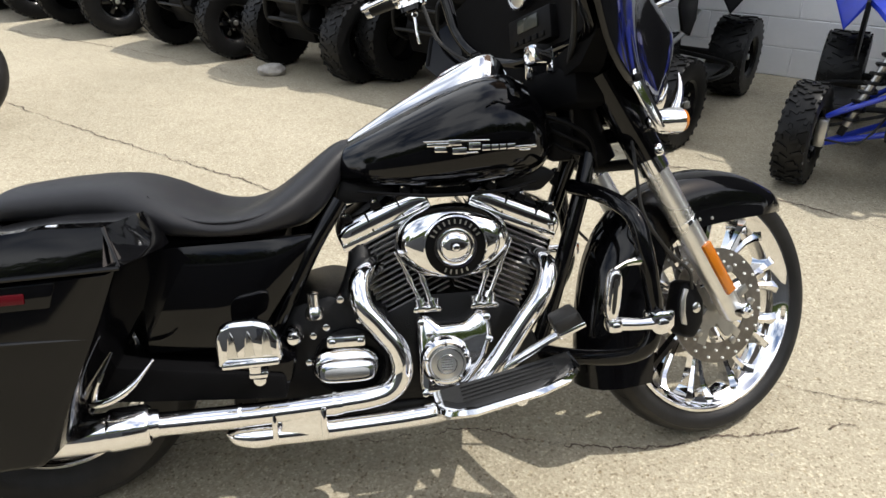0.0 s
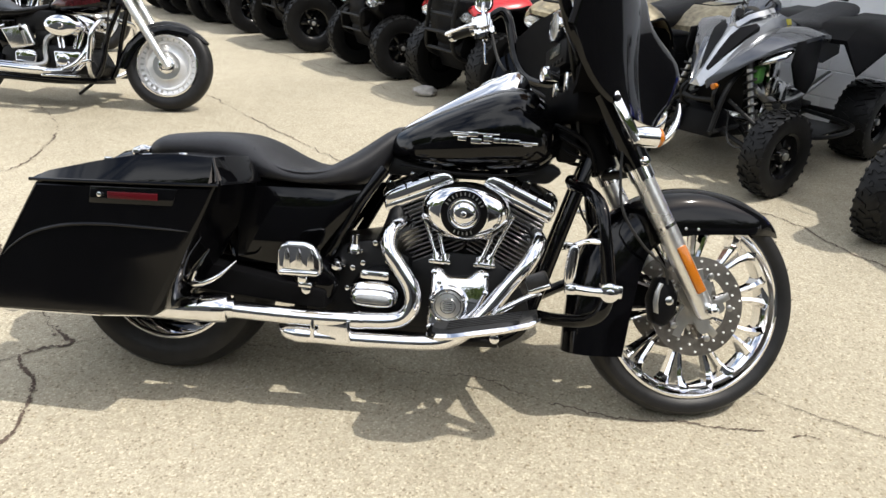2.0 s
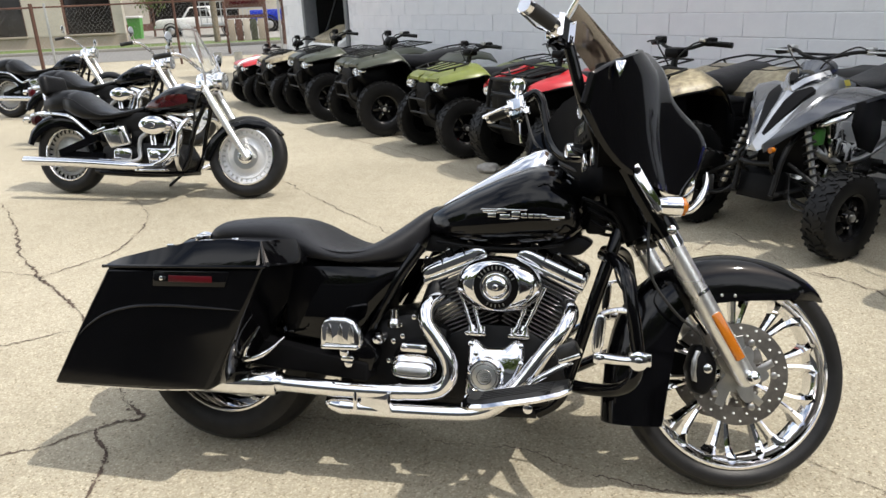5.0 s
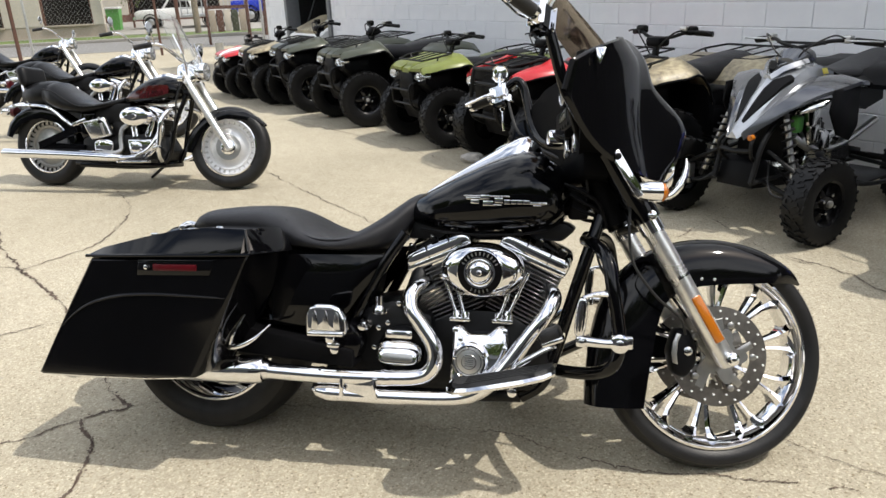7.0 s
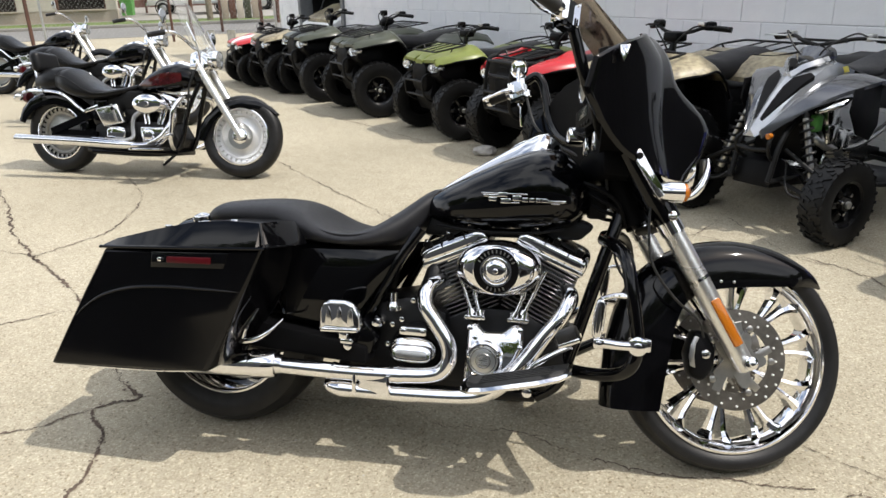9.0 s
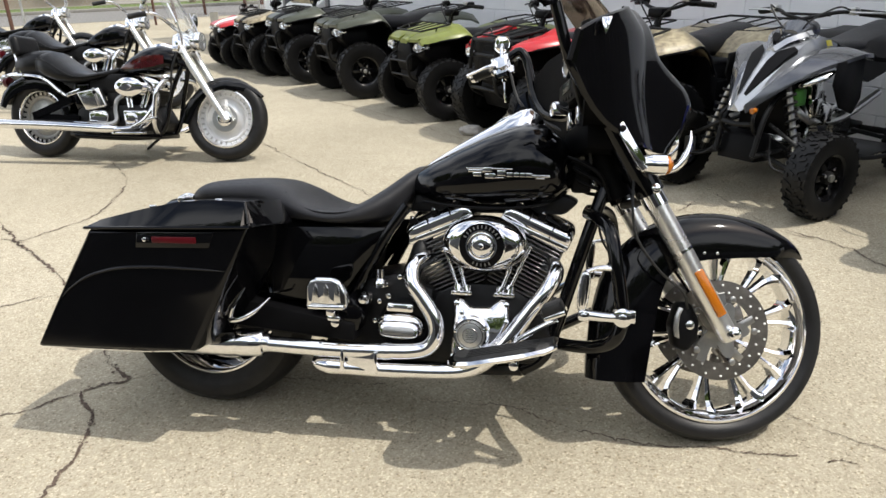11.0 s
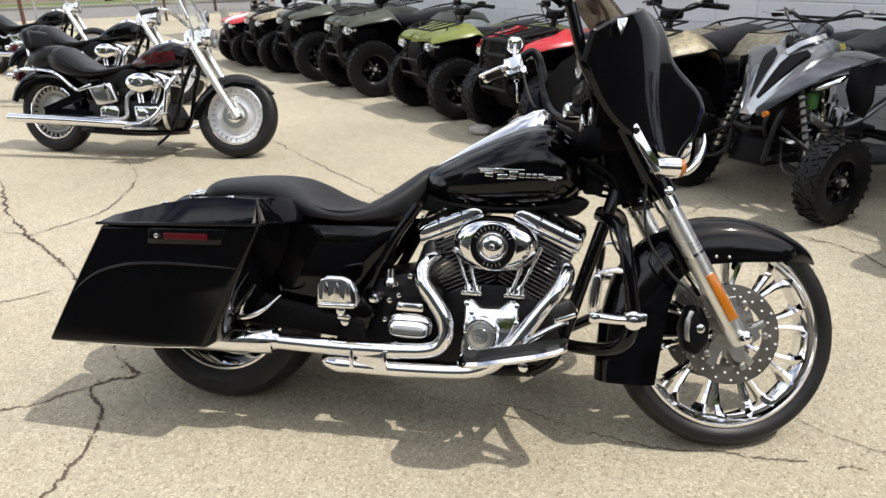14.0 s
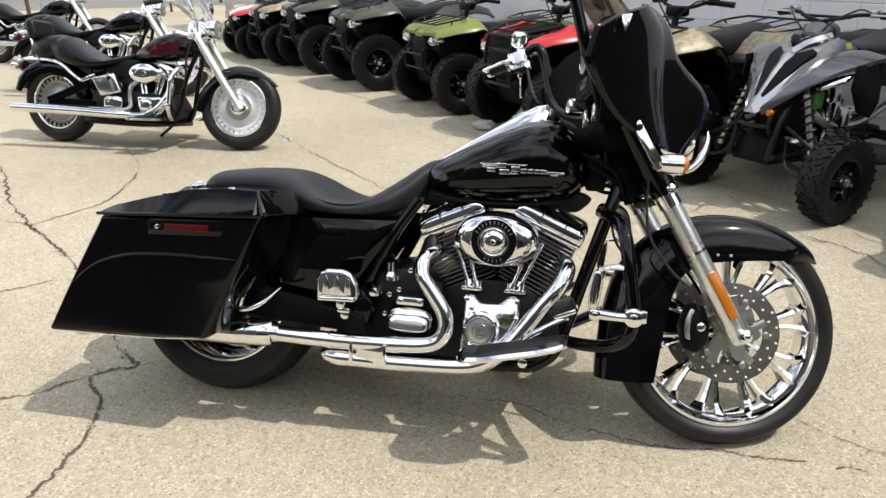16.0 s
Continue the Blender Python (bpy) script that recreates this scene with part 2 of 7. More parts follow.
def tyre_profile(R, rim, hw):
    """Rounded tyre section from bead to bead."""
    h = R - rim
    pts = [(rim, -hw * 0.72), (rim + 0.25 * h, -hw * 0.93), (rim + 0.5 * h, -hw), (rim + 0.72 * h, -hw * 0.93), (rim + 0.88 * h, -hw * 0.7), (rim + 0.97 * h, -hw * 0.36), (R, 0)]
    return pts + [(r, -y) for r, y in reversed(pts[:-1])]


def rim_profile(rim, hw, deep=0.035):
    w = hw * 0.74
    return [(rim + 0.004, -w), (rim + 0.002, -w - 0.007), (rim - 0.005, -w - 0.009), (rim - 0.010, -w - 0.004), (rim - 0.013, -w + 0.006), (rim - deep, -w * 0.55), (rim - deep - 0.004, 0), (rim - deep, w * 0.55), (rim - 0.013, w - 0.006), (rim - 0.010, w + 0.004), (rim - 0.005, w + 0.009), (rim + 0.002, w + 0.007), (rim + 0.004, w)]




# ---- ground and building ----
ROW_U = Vector((0.727, -0.687, 0)).normalized()
ROW_N = Vector((0.687, 0.727, 0)).normalized()
WALL_D = 5.03


def row(u, n, z=0.0):
    """A place by its distance along the white wall and out from the origin towards it."""
    return ROW_U * u + ROW_N * n + Vector((0, 0, z))


def ground_material():
    m = bpy.data.materials.new("exposed_aggregate_concrete")
    m.use_nodes = True
    nt = m.node_tree
    p = nt.nodes["Principled BSDF"]
    N = nt.nodes.new
    tco = N("ShaderNodeTexCoord")
    def tex(kind, scale, detail=4):
        t = N(kind)
        t.inputs["Scale"].default_value = scale
        if kind == "ShaderNodeTexNoise":
            t.inputs["Detail"].default_value = detail
        nt.links.new(tco.outputs["Object"], t.inputs["Vector"])
        return t
    def ramp(src, stops):
        r = N("ShaderNodeValToRGB")
        e = r.color_ramp.elements
        while len(e) < len(stops):
            e.new(0.5)
        for i, (pos, c) in enumerate(stops):
            e[i].position, e[i].color = pos, (*c, 1)
        nt.links.new(src, r.inputs["Fac"])
        return r
    def mix(a, b, fac, mode="MIX"):
        x = N("ShaderNodeMix")
        x.data_type, x.blend_type = "RGBA", mode
        if isinstance(fac, float):
            x.inputs[0].default_value = fac
        else:
            nt.links.new(fac, x.inputs[0])
        nt.links.new(a, x.inputs[6])
        nt.links.new(b, x.inputs[7])
        return x.outputs[2]
    big = tex("ShaderNodeTexNoise", 0.55, 6)
    base = ramp(big.outputs["Fac"], [(0.3, (0.345, 0.314, 0.243)), (0.55, (0.418, 0.381, 0.298)), (0.75, (0.468, 0.430, 0.345))])
    mid = tex("ShaderNodeTexNoise", 7, 5)
    stain = ramp(mid.outputs["Fac"], [(0.32, (0.72, 0.70, 0.66)), (0.6, (1, 1, 1))])
    col = mix(base.outputs["Color"], stain.outputs["Color"], 0.22, "MULTIPLY")
    peb = tex("ShaderNodeTexVoronoi", 165)
    pc = ramp(peb.outputs["Color"], [(0.0, (0.56, 0.52, 0.46)), (0.14, (0.86, 0.83, 0.78)), (0.36, (1.0, 0.98, 0.95)), (0.60, (1.12, 1.11, 1.08)), (0.80, (1.40, 1.39, 1.36))])
    pc.color_ramp.interpolation = "CONSTANT"
    col = mix(col, pc.outputs["Color"], 0.85, "MULTIPLY")
    big_peb = tex("ShaderNodeTexVoronoi", 78)
    bpc = ramp(big_peb.outputs["Color"], [(0.0, (0.74, 0.69, 0.61)), (0.12, (1.0, 1.0, 1.0)), (0.84, (1.22, 1.20, 1.16))])
    bpc.color_ramp.interpolation = "CONSTANT"
    bpd = ramp(big_peb.outputs["Distance"], [(0.30, (1, 1, 1)), (0.42, (0, 0, 0))])
    col = mix(col, mix(col, bpc.outputs["Color"], 1.0, "MULTIPLY"), bpd.outputs["Color"])
    mot = tex("ShaderNodeTexNoise", 34, 9)
    mot.inputs["Roughness"].default_value = 0.75
    mr = ramp(mot.outputs["Fac"], [(0.34, (0.82, 0.80, 0.77)), (0.5, (0.99, 0.99, 0.98)), (0.66, (1.10, 1.10, 1.08))])
    col = mix(col, mr.outputs["Color"], 0.6, "MULTIPLY")
    grit = tex("ShaderNodeTexVoronoi", 55)
    gs = ramp(grit.outputs["Distance"], [(0.05, (0.60, 0.55, 0.49)), (0.12, (1.0, 1.0, 1.0))])
    gn = tex("ShaderNodeTexNoise", 24, 3)
    gm = ramp(gn.outputs["Fac"], [(0.54, (0, 0, 0)), (0.64, (1, 1, 1))])
    col = mix(col, mix(col, gs.outputs["Color"], 0.75, "MULTIPLY"), gm.outputs["Color"])
    fine = tex("ShaderNodeTexNoise", 420, 2)
    fr = ramp(fine.outputs["Fac"], [(0.35, (0.66, 0.65, 0.63)), (0.62, (1.08, 1.08, 1.08))])
    col = mix(col, fr.outputs["Color"], 0.5, "MULTIPLY")
    nt.links.new(col, p.inputs["Base Color"])
    p.inputs["Roughness"].default_value = 0.92
    p.inputs["Specular IOR Level"].default_value = 0.25
    add = N("ShaderNodeMath")
    add.operation = "ADD"
    nt.links.new(peb.outputs["Distance"], add.inputs[0])
    nt.links.new(fine.outputs["Fac"], add.inputs[1])
    bp = N("ShaderNodeBump")
    bp.inputs["Strength"].default_value, bp.inputs["Distance"].default_value = 0.5, 0.004
    nt.links.new(add.outputs[0], bp.inputs["Height"])
    nt.links.new(bp.outputs["Normal"], p.inputs["Normal"])
    return m


M_GROUND = ground_material()
bm = bmesh.new()
bmesh.ops.create_grid(bm, x_segments=40, y_segments=40, size=150)
tagged(part("ground", bm, M_GROUND, None, sharp=0), "worn pale exposed-aggregate concrete yard with cracks", "ground", kind="structure")
M_BLOCK = mat("white_painted_block", (0.82, 0.83, 0.85), 0.7, var=0.07, scale=5, bump=0.45, bscale=55, second=(0.85, 0.855, 0.865))
M_JOINT = mat("painted_mortar", (0.74, 0.75, 0.77), 0.85, var=0.15, scale=12, bump=0.2)
M_STEEL = mat("grey_door_steel", (0.16, 0.17, 0.18), 0.5, var=0.12)
# near-black colour paints the room's dimness into its walls
M_DARKROOM = mat("interior_painted_dim", (0.05, 0.05, 0.05), 0.8, var=0.2)
wallm = Matrix((ROW_U.to_4d(), ROW_N.to_4d(), (0, 0, 1, 0), (0, 0, 0, 1))).transposed().to_3x3().to_4x4()
wallm = Matrix.Translation(row(0, WALL_D)) @ wallm
U0, U1, UD0, UD1 = -12.6, 1.6, -11.55, -9.55   # wall ends, doorway
DOOR_H = 3.0
wall = part("wall_white", join(box(((UD1 + U1) / 2, 0.106, 2.1), (U1 - UD1, 0.2, 4.2)), box(((U0 + UD0) / 2, 0.106, 2.1), (UD0 - U0, 0.2, 4.2)), box(((UD0 + UD1) / 2, 0.106, (4.2 + DOOR_H) / 2), (UD1 - UD0, 0.2, 4.2 - DOOR_H))), M_JOINT, m=wallm)
tagged(wall, "white painted concrete block wall", "wall", kind="structure")
# unseen shell that closes the workshop, in the painted-dim colour
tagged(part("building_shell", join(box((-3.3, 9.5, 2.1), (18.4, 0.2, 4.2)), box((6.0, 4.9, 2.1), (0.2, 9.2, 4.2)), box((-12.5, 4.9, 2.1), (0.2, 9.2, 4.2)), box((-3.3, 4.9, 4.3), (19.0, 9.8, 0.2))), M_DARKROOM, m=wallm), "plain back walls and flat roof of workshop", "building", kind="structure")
# unseen stretch of wall, made dark so the fairing reflects black
tagged(part("unseen_dark_wall", join(box((4.1, 0.112, 2.1), (4.99, 0.2, 4.2)), *[box((1.75 + 0.2 * k, 0.004, 2.1), (0.06, 0.02, 4.2), 0.004, seg=1) for k in range(24)]), M_DKGREY, m=wallm), "plain dark ribbed wall, unseen, added to darken the fairing's reflection", "wall", kind="structure")
jamb = part("door_frame", join(box((UD1 - 0.06, 0.10, DOOR_H / 2), (0.12, 0.26, DOOR_H), 0.01), box((UD0 + 0.06, 0.10, DOOR_H / 2), (0.12, 0.26, DOOR_H), 0.01), box(((UD0 + UD1) / 2, 0.10, DOOR_H - 0.05), (UD1 - UD0 - 0.24, 0.26, 0.1), 0.01)), M_STEEL, m=wallm)
tagged(jamb, "grey steel frame of the open workshop doorway", "door frame", kind="structure")


def ground_line(name, pts, width, label, seed):
    """A jagged crack: a strip of dirt broken at several scales, with crumbled patches along its edges."""
    rng = random.Random(seed)
    line = smooth_path([(x, y, 0) for x, y in pts], 7)
    for amp in (0.016, 0.010, 0.006):
        out = [line[0]]
        for a, b in zip(line, line[1:]):
            d = b - a
            nrm = Vector((-d.y, d.x, 0)).normalized()
            out += [(a + b) / 2 + nrm * rng.uniform(-1, 1) * min(amp, d.length * 0.35), b]
        line = out
    bm = bmesh.new()
    prev = None
    wide = 0.5
    up = Vector((0, 0, 0.0035))
    for i, q in enumerate(line):
        d = (line[min(i + 1, len(line) - 1)] - line[max(i - 1, 0)]).normalized()
        nrm = Vector((-d.y, d.x, 0))
        wide = min(1.0, max(0.12, wide + rng.uniform(-0.22, 0.22)))
        w = width * wide * rng.uniform(0.35, 0.8)
        a, b = bm.verts.new(q + nrm * w + up), bm.verts.new(q - nrm * w * rng.uniform(0.5, 1.0) + up)
        if prev:
            bm.faces.new((prev[0], prev[1], b, a))
        prev = (a, b)
        if rng.random() < 0.06 * width / 0.01:
            c = q + nrm * rng.uniform(-1, 1) * width * 1.4
            r = width * rng.uniform(0.15, 0.5)
            bm.faces.new([bm.verts.new(c + Vector((math.cos(t) * r * rng.uniform(0.5, 1.2), math.sin(t) * r * rng.uniform(0.5, 1.2), 0.0032))) for t in (2 * math.pi * k / 7 for k in range(7))])
    ob = part(name, bm, M_DIRT, None, sharp=0)
    return tagged(ob, label, "crack", kind="structure")


CRACKS = [
    ([(-2.65, 2.94), (-2.30, 2.62), (-2.07, 2.32), (-1.95, 2.0), (-1.86, 1.68), (-1.99, 1.25), (-1.92, 1.17)], 0.011),
    ([(-3.6, 2.6), (-2.94, 2.04), (-2.46, 1.57), (-1.92, 1.17), (-1.45, 0.87), (-1.05, 0.52), (-0.62, 0.14), (-0.45, 0.02)], 0.016),
    ([(-0.45, 0.02), (-0.57, -0.08), (-0.48, -0.17), (-0.42, -0.22), (-0.36, -0.36), (-0.33, -0.47), (-0.30, -0.9)], 0.013),
    ([(-0.57, -0.08), (-0.64, -0.15), (-0.70, -0.23), (-0.95, -0.33), (-1.4, -0.4)], 0.009),
    ([(-1.9, 0.2), (-1.48, 0.44), (-1.3, 0.62), (-1.12, 0.58)], 0.007),
    ([(-0.45, 0.02), (-0.2, 0.12), (0.2, 0.13), (0.56, 0.13), (0.69, 0.07), (0.96, 0.08), (1.08, 0.03), (1.33, -0.04), (1.49, -0.05), (1.60, -0.03), (1.72, -0.04), (1.84, -0.03)], 0.005),
    ([(1.78, 0.25), (1.86, 0.18), (1.96, 0.11), (2.2, 0.0)], 0.004),
    ([(-2.4, 4.35), (-1.52, 3.49), (-0.82, 2.81), (-0.31, 2.35), (0.15, 1.95), (0.5, 1.55)], 0.008),
    ([(-2.6, 6.1), (-1.84, 5.53), (-1.12, 4.97), (-0.5, 4.4), (-0.02, 3.9), (0.5, 3.4), (1.0, 2.95)], 0.007),
    ([(1.3, 1.9), (1.66, 2.19), (1.89, 2.65), (2.2, 3.2)], 0.006),
    ([(1.89, 2.55), (2.09, 2.04), (2.42, 1.71), (2.53, 1.47), (2.9, 1.0)], 0.008),
    ([(1.45, 2.3), (1.66, 2.19), (1.99, 2.0), (2.3, 1.8)], 0.005),
    ([(-3.4, 1.15), (-2.7, 1.28), (-1.99, 1.25)], 0.005),
    ([(-4.2, 1.9), (-3.5, 2.0), (-2.94, 2.04)], 0.005),
    ([(1.92, -0.045), (1.96, -0.03), (2.0, -0.04)], 0.006),
]
for k, (pts, w) in enumerate(CRACKS):
    ground_line("ground_crack", pts, w, "jagged dark crack in the concrete", k)

grit_rng = random.Random(71)
grit_bm = bmesh.new()
for k in range(420):
    gx, gy = grit_rng.uniform(-2.6, 3.2), grit_rng.uniform(-1.1, 3.4)
    gr = grit_rng.uniform(0.0018, 0.0055)
    ring = [grit_bm.verts.new((gx + gr * grit_rng.uniform(0.6, 1.3) * math.cos(a), gy + gr * grit_rng.uniform(0.6, 1.3) * math.sin(a), 0.001)) for a in (2 * math.pi * q / 5 for q in range(5))]
    tip = grit_bm.verts.new((gx, gy, gr * grit_rng.uniform(0.5, 1.0)))
    for q in range(5):
        grit_bm.faces.new((ring[q], ring[(q + 1) % 5], tip))
tagged(part("loose_grit", grit_bm, mat("loose_grit_stone", (0.30, 0.26, 0.20), 0.9, var=0.5, scale=3, second=(0.62, 0.58, 0.50)), None, sharp=0), "scattered small grit and chips on the concrete", "grit", kind="stuff")

# ---- street beyond the yard ----
ST_S = Vector((0.92, 0.38, 0)).normalized()
ST_P = Vector((-0.38, 0.92, 0)).normalized()
streetm = Matrix((ST_S.to_4d(), ST_P.to_4d(), (0, 0, 1, 0), (0, 0, 0, 1))).transposed().to_3x3().to_4x4()
M_ROAD = mat("grey_asphalt", (0.17, 0.165, 0.155), 0.9, var=0.12, scale=3, bump=0.2)
M_GRASS = mat("verge_grass", (0.10, 0.14, 0.035), 0.9, var=0.4, scale=8, bump=0.8, bscale=40)
M_KERB = mat("kerb_concrete", (0.28, 0.265, 0.235), 0.85, var=0.15)
M_TAN = mat("tan_render", (0.33, 0.285, 0.22), 0.8, var=0.08)
M_PALEBRICK = mat("pale_brick", (0.48, 0.44, 0.365), 0.8, var=0.1)
M_WINDOW = mat("dark_shop_glass", (0.015, 0.013, 0.012), 0.06, var=0.2)
M_RUST = mat("rusty_post", (0.10, 0.05, 0.035), 0.8, var=0.3)
M_BRICKRED = mat("brown_brick", (0.16, 0.08, 0.06), 0.85, var=0.2)
M_GALV = mat("galvanised_steel", (0.45, 0.46, 0.46), 0.45, 0.8, var=0.15)
tagged(part("road", box((0, 31.5 - 7.0, 0.004), (140, 6.0, 0.008)), M_ROAD, m=streetm), "grey street beyond the fence", "road", kind="structure")
kerb = part("kerb", box((0, 27.62, 0.06), (140, 0.15, 0.12), 0.02), M_KERB, m=streetm)
tagged(kerb, "pale concrete kerb along the street", "kerb", kind="structure")
bm = bmesh.new()
bmesh.ops.create_grid(bm, x_segments=60, y_segments=4, size=1)
bm.transform(streetm @ Matrix.Translation((0, 29.3, 0.09)) @ Matrix.Diagonal((70, 1.55, 1, 1)))
tagged(part("grass_verge", bm, M_GRASS), "mown grass verge behind the kerb", "grass", kind="structure")
tagged(part("pavement", box((0, 45, 0.05), (140, 28, 0.1)), M_KERB, m=streetm), "concrete apron of the buildings opposite", "pavement", kind="structure")


def shop(s0, s1, p, h, openings, wall_mat, name, label):
    """A long low building: base wall, piers between the openings, a head band, and dark glass set back."""
    b = thing(name, label, "building", streetm)
    part("base_wall", box(((s0 + s1) / 2, p, 0.28), (s1 - s0, 0.3, 0.56), 0.0), wall_mat, b)
    part("head_wall", box(((s0 + s1) / 2, p, (h + 2.9) / 2), (s1 - s0, 0.3, h - 2.9)), wall_mat, b)
    edge = s0
    for a, c in openings + [(s1, s1)]:
        if a > edge:
            pr = part("pier", box(((edge + a) / 2, p, 1.73), (a - edge, 0.32, 2.34)), M_PALEBRICK, b)
            for k in range(16):
                part("brick_course", box(((edge + a) / 2, p - 0.162, 0.65 + 0.14 * k), (a - edge + 0.01, 0.012, 0.125), 0.003, seg=1), M_PALEBRICK, pr)
        edge = c
        if c > a:
            w = part("window", box(((a + c) / 2, p + 0.06, 1.73), (c - a, 0.04, 2.34)), M_WINDOW, b)
            part("window_sill", box(((a + c) / 2, p - 0.18, 0.57), (c - a, 0.14, 0.07), 0.01), wall_mat, w)
            part("window_frame", join(box((a + 0.04, p - 0.02, 1.73), (0.08, 0.1, 2.3)), box((c - 0.04, p - 0.02, 1.73), (0.08, 0.1, 2.3)), box(((a + c) / 2, p - 0.02, 2.86), (c - a - 0.16, 0.1, 0.08))), M_RUST, w)
    part("roof", box(((s0 + s1) / 2, p + 5, h + 0.1), (s1 - s0, 10, 0.2)), M_STEEL, b)
    return b


shop(-40, -8.35, 31.5, 4.4, [(-38, -33), (-31, -24), (-22, -18), (-16.6, -12.25), (-10.75, -8.75)], M_TAN, "shop_building", "tan building with pale brick piers and dark windows")
shop(-30, 60, 52, 8.0, [(-22, -16), (-12, -6), (-3, 3), (6, 12), (16, 24), (30, 44)], M_BRICKRED, "brick_building", "brown brick building far across the street")

# chain-link fence
fence = thing("chain_link_fence", "rusty chain-link fence with steel posts along street", "fence", streetm, kind="")
FP, FH = 19.0, 1.62
for k, s in enumerate((-30, -24, -18, -12.2, -7.39, -7.05, -3.8, -3.24, -1.05, 1.2, 4.2)):
    r = 0.05 if s in (-7.39, -3.24) else 0.033
    part("post", tube([(s, FP, 0), (s, FP, FH + 0.1)], r, 10), M_RUST if s in (-7.39, -3.24, -3.8) else M_GALV, fence)
part("top_rail", tube([(-32, FP, FH), (6, FP, FH)], 0.022, 8), M_RUST, fence)
mesh_bm = bmesh.new()
step = 0.11
for s in np.arange(-14, 6, step):
    for d in (-1, 1):
        x0 = float(s)
        a = Vector((x0, FP, 0.03))
        b = Vector((x0 + d * FH * 0.85, FP, FH))
        sd = Vector((0.0017, 0, 0))
        vs = [mesh_bm.verts.new(v) for v in (a - sd, a + sd, b + sd, b - sd)]
        mesh_bm.faces.new(vs)
tagged(part("wire_mesh", mesh_bm, M_GALV, fence, sharp=0), kind="stuff")


# parked vehicles across the street
def pickup(m, paint, label, cab=True):
    v = thing("pickup_truck", label, "truck", m)
    body = part("body", join(prism([(-2.7, 0.55), (2.6, 0.55), (2.65, 0.95), (2.4, 1.08), (0.95, 1.12), (-2.7, 1.12)], -0.9, 0.9, 0.06)), paint, v)
    part("cab", prism([(1.05, 1.10), (0.55, 1.75), (-0.65, 1.78), (-0.85, 1.10)], -0.8, 0.8, 0.06), paint, v)
    part("side_window", prism([(0.85, 1.16), (0.46, 1.68), (-0.55, 1.70), (-0.7, 1.16)], -0.815, 0.815, 0.02), M_WINDOW, v)
    part("windscreen", bar_between((1.02, 0, 1.15), (0.58, 0, 1.72), 1.4, 0.03, 0.005), M_WINDOW, v)
    part("bumper", box((2.68, 0, 0.62), (0.14, 1.8, 0.2), 0.03), M_CHROME, v)
    for x in (-1.75, 1.75):
        for s in (-1, 1):
            w = part("wheel", lathe(tyre_profile(0.37, 0.21, 0.12), (x, s * 0.8, 0.37), seg=28), M_TYRE, v)
            part("rim", disc((x, s * 0.85, 0.37), 0.2, 0.1), M_SATIN, w)
            part("wheel_arch", lathe([(0.40, -0.02), (0.46, -0.02), (0.46, 0.02), (0.40, 0.02)], (x, s * 0.905, 0.40), seg=28), M_PLASTIC, body)
    return v


pickup(streetm @ Matrix.Translation((-6.2, 37.5, 0.1)) @ Matrix.Rotation(math.pi, 4, "Z") @ Matrix.Scale(0.8, 4), M_WHITEP, "white pickup truck parked across the street")
pickup(streetm @ Matrix.Translation((-1.2, 39.5, 0.1)), M_BLUE, "blue pickup truck parked across the street")
trailer = thing("flatbed_trailer", "low grey trailer with rails behind the truck", "trailer", streetm @ Matrix.Translation((-4.3, 35.6, 0.1)))
part("bed", box((0, 0, 0.55), (3.0, 1.8, 0.12), 0.02), M_GALV, trailer)
for s in (-1, 1):
    w = part("wheel", lathe(tyre_profile(0.33, 0.19, 0.1), (0.3, s * 0.9, 0.33), seg=24), M_TYRE, trailer)
    part("rim", disc((0.3, s * 0.95, 0.33), 0.18, 0.08), M_SATIN, w)
    for z in (0.9, 1.25, 1.6):
        part("rail", bar_between((-1.5, s * 0.88, z), (1.5, s * 0.88, z), 0.05, 0.05), M_GALV, trailer)
    for x in (-1.45, -0.5, 0.5, 1.45):
        part("stanchion", bar_between((x, s * 0.88, 0.6), (x, s * 0.88, 1.65), 0.05, 0.05), M_GALV, trailer)
board = thing("display_board", "wooden rack with stone sample slabs and red top", "display stand", streetm @ Matrix.Translation((-2.33, 22.4, 0)))
part("frame", join(box((-0.62, 0, 0.8), (0.08, 0.08, 1.6), 0.01), box((0.62, 0, 0.8), (0.10, 0.10, 1.6), 0.01), box((0, 0, 1.52), (1.16, 0.06, 0.26), 0.01), box((0, 0, 1.12), (1.16, 0.05, 0.1))), M_RUST, board)
for k in range(5):
    part("sample_slab", box((-0.46 + 0.23 * k, -0.03, 0.72), (0.2, 0.03, 0.66), 0.005), (M_TAN, M_RUST, M_PALEBRICK, M_OLIVE, M_TAN)[k], board)
part("title_bar", box((0.02, -0.04, 1.54), (0.9, 0.01, 0.09)), M_DARKRED, board, "plain bar in place of writing")
for k, (s, p) in enumerate(((-2.75, 18.5), (-2.2, 18.4))):
    bkt = part("bucket", lathe([(0.0008, 0.0), (0.13, 0.0), (0.155, 0.36), (0.16, 0.38), (0.145, 0.38), (0.12, 0.02), (0.0008, 0.02)], axis="z", seg=24, close=False), M_GALV, None, m=streetm @ Matrix.Translation((s, p, 0)) @ Matrix.Scale(0.75, 4))
    tagged(bkt, "pale plastic bucket by the fence", "bucket", group="buckets")
bin_ = thing("wheelie_bin", "green plastic wheelie bin across the street", "bin", streetm @ Matrix.Translation((-9.05, 36.0, 0.1)))
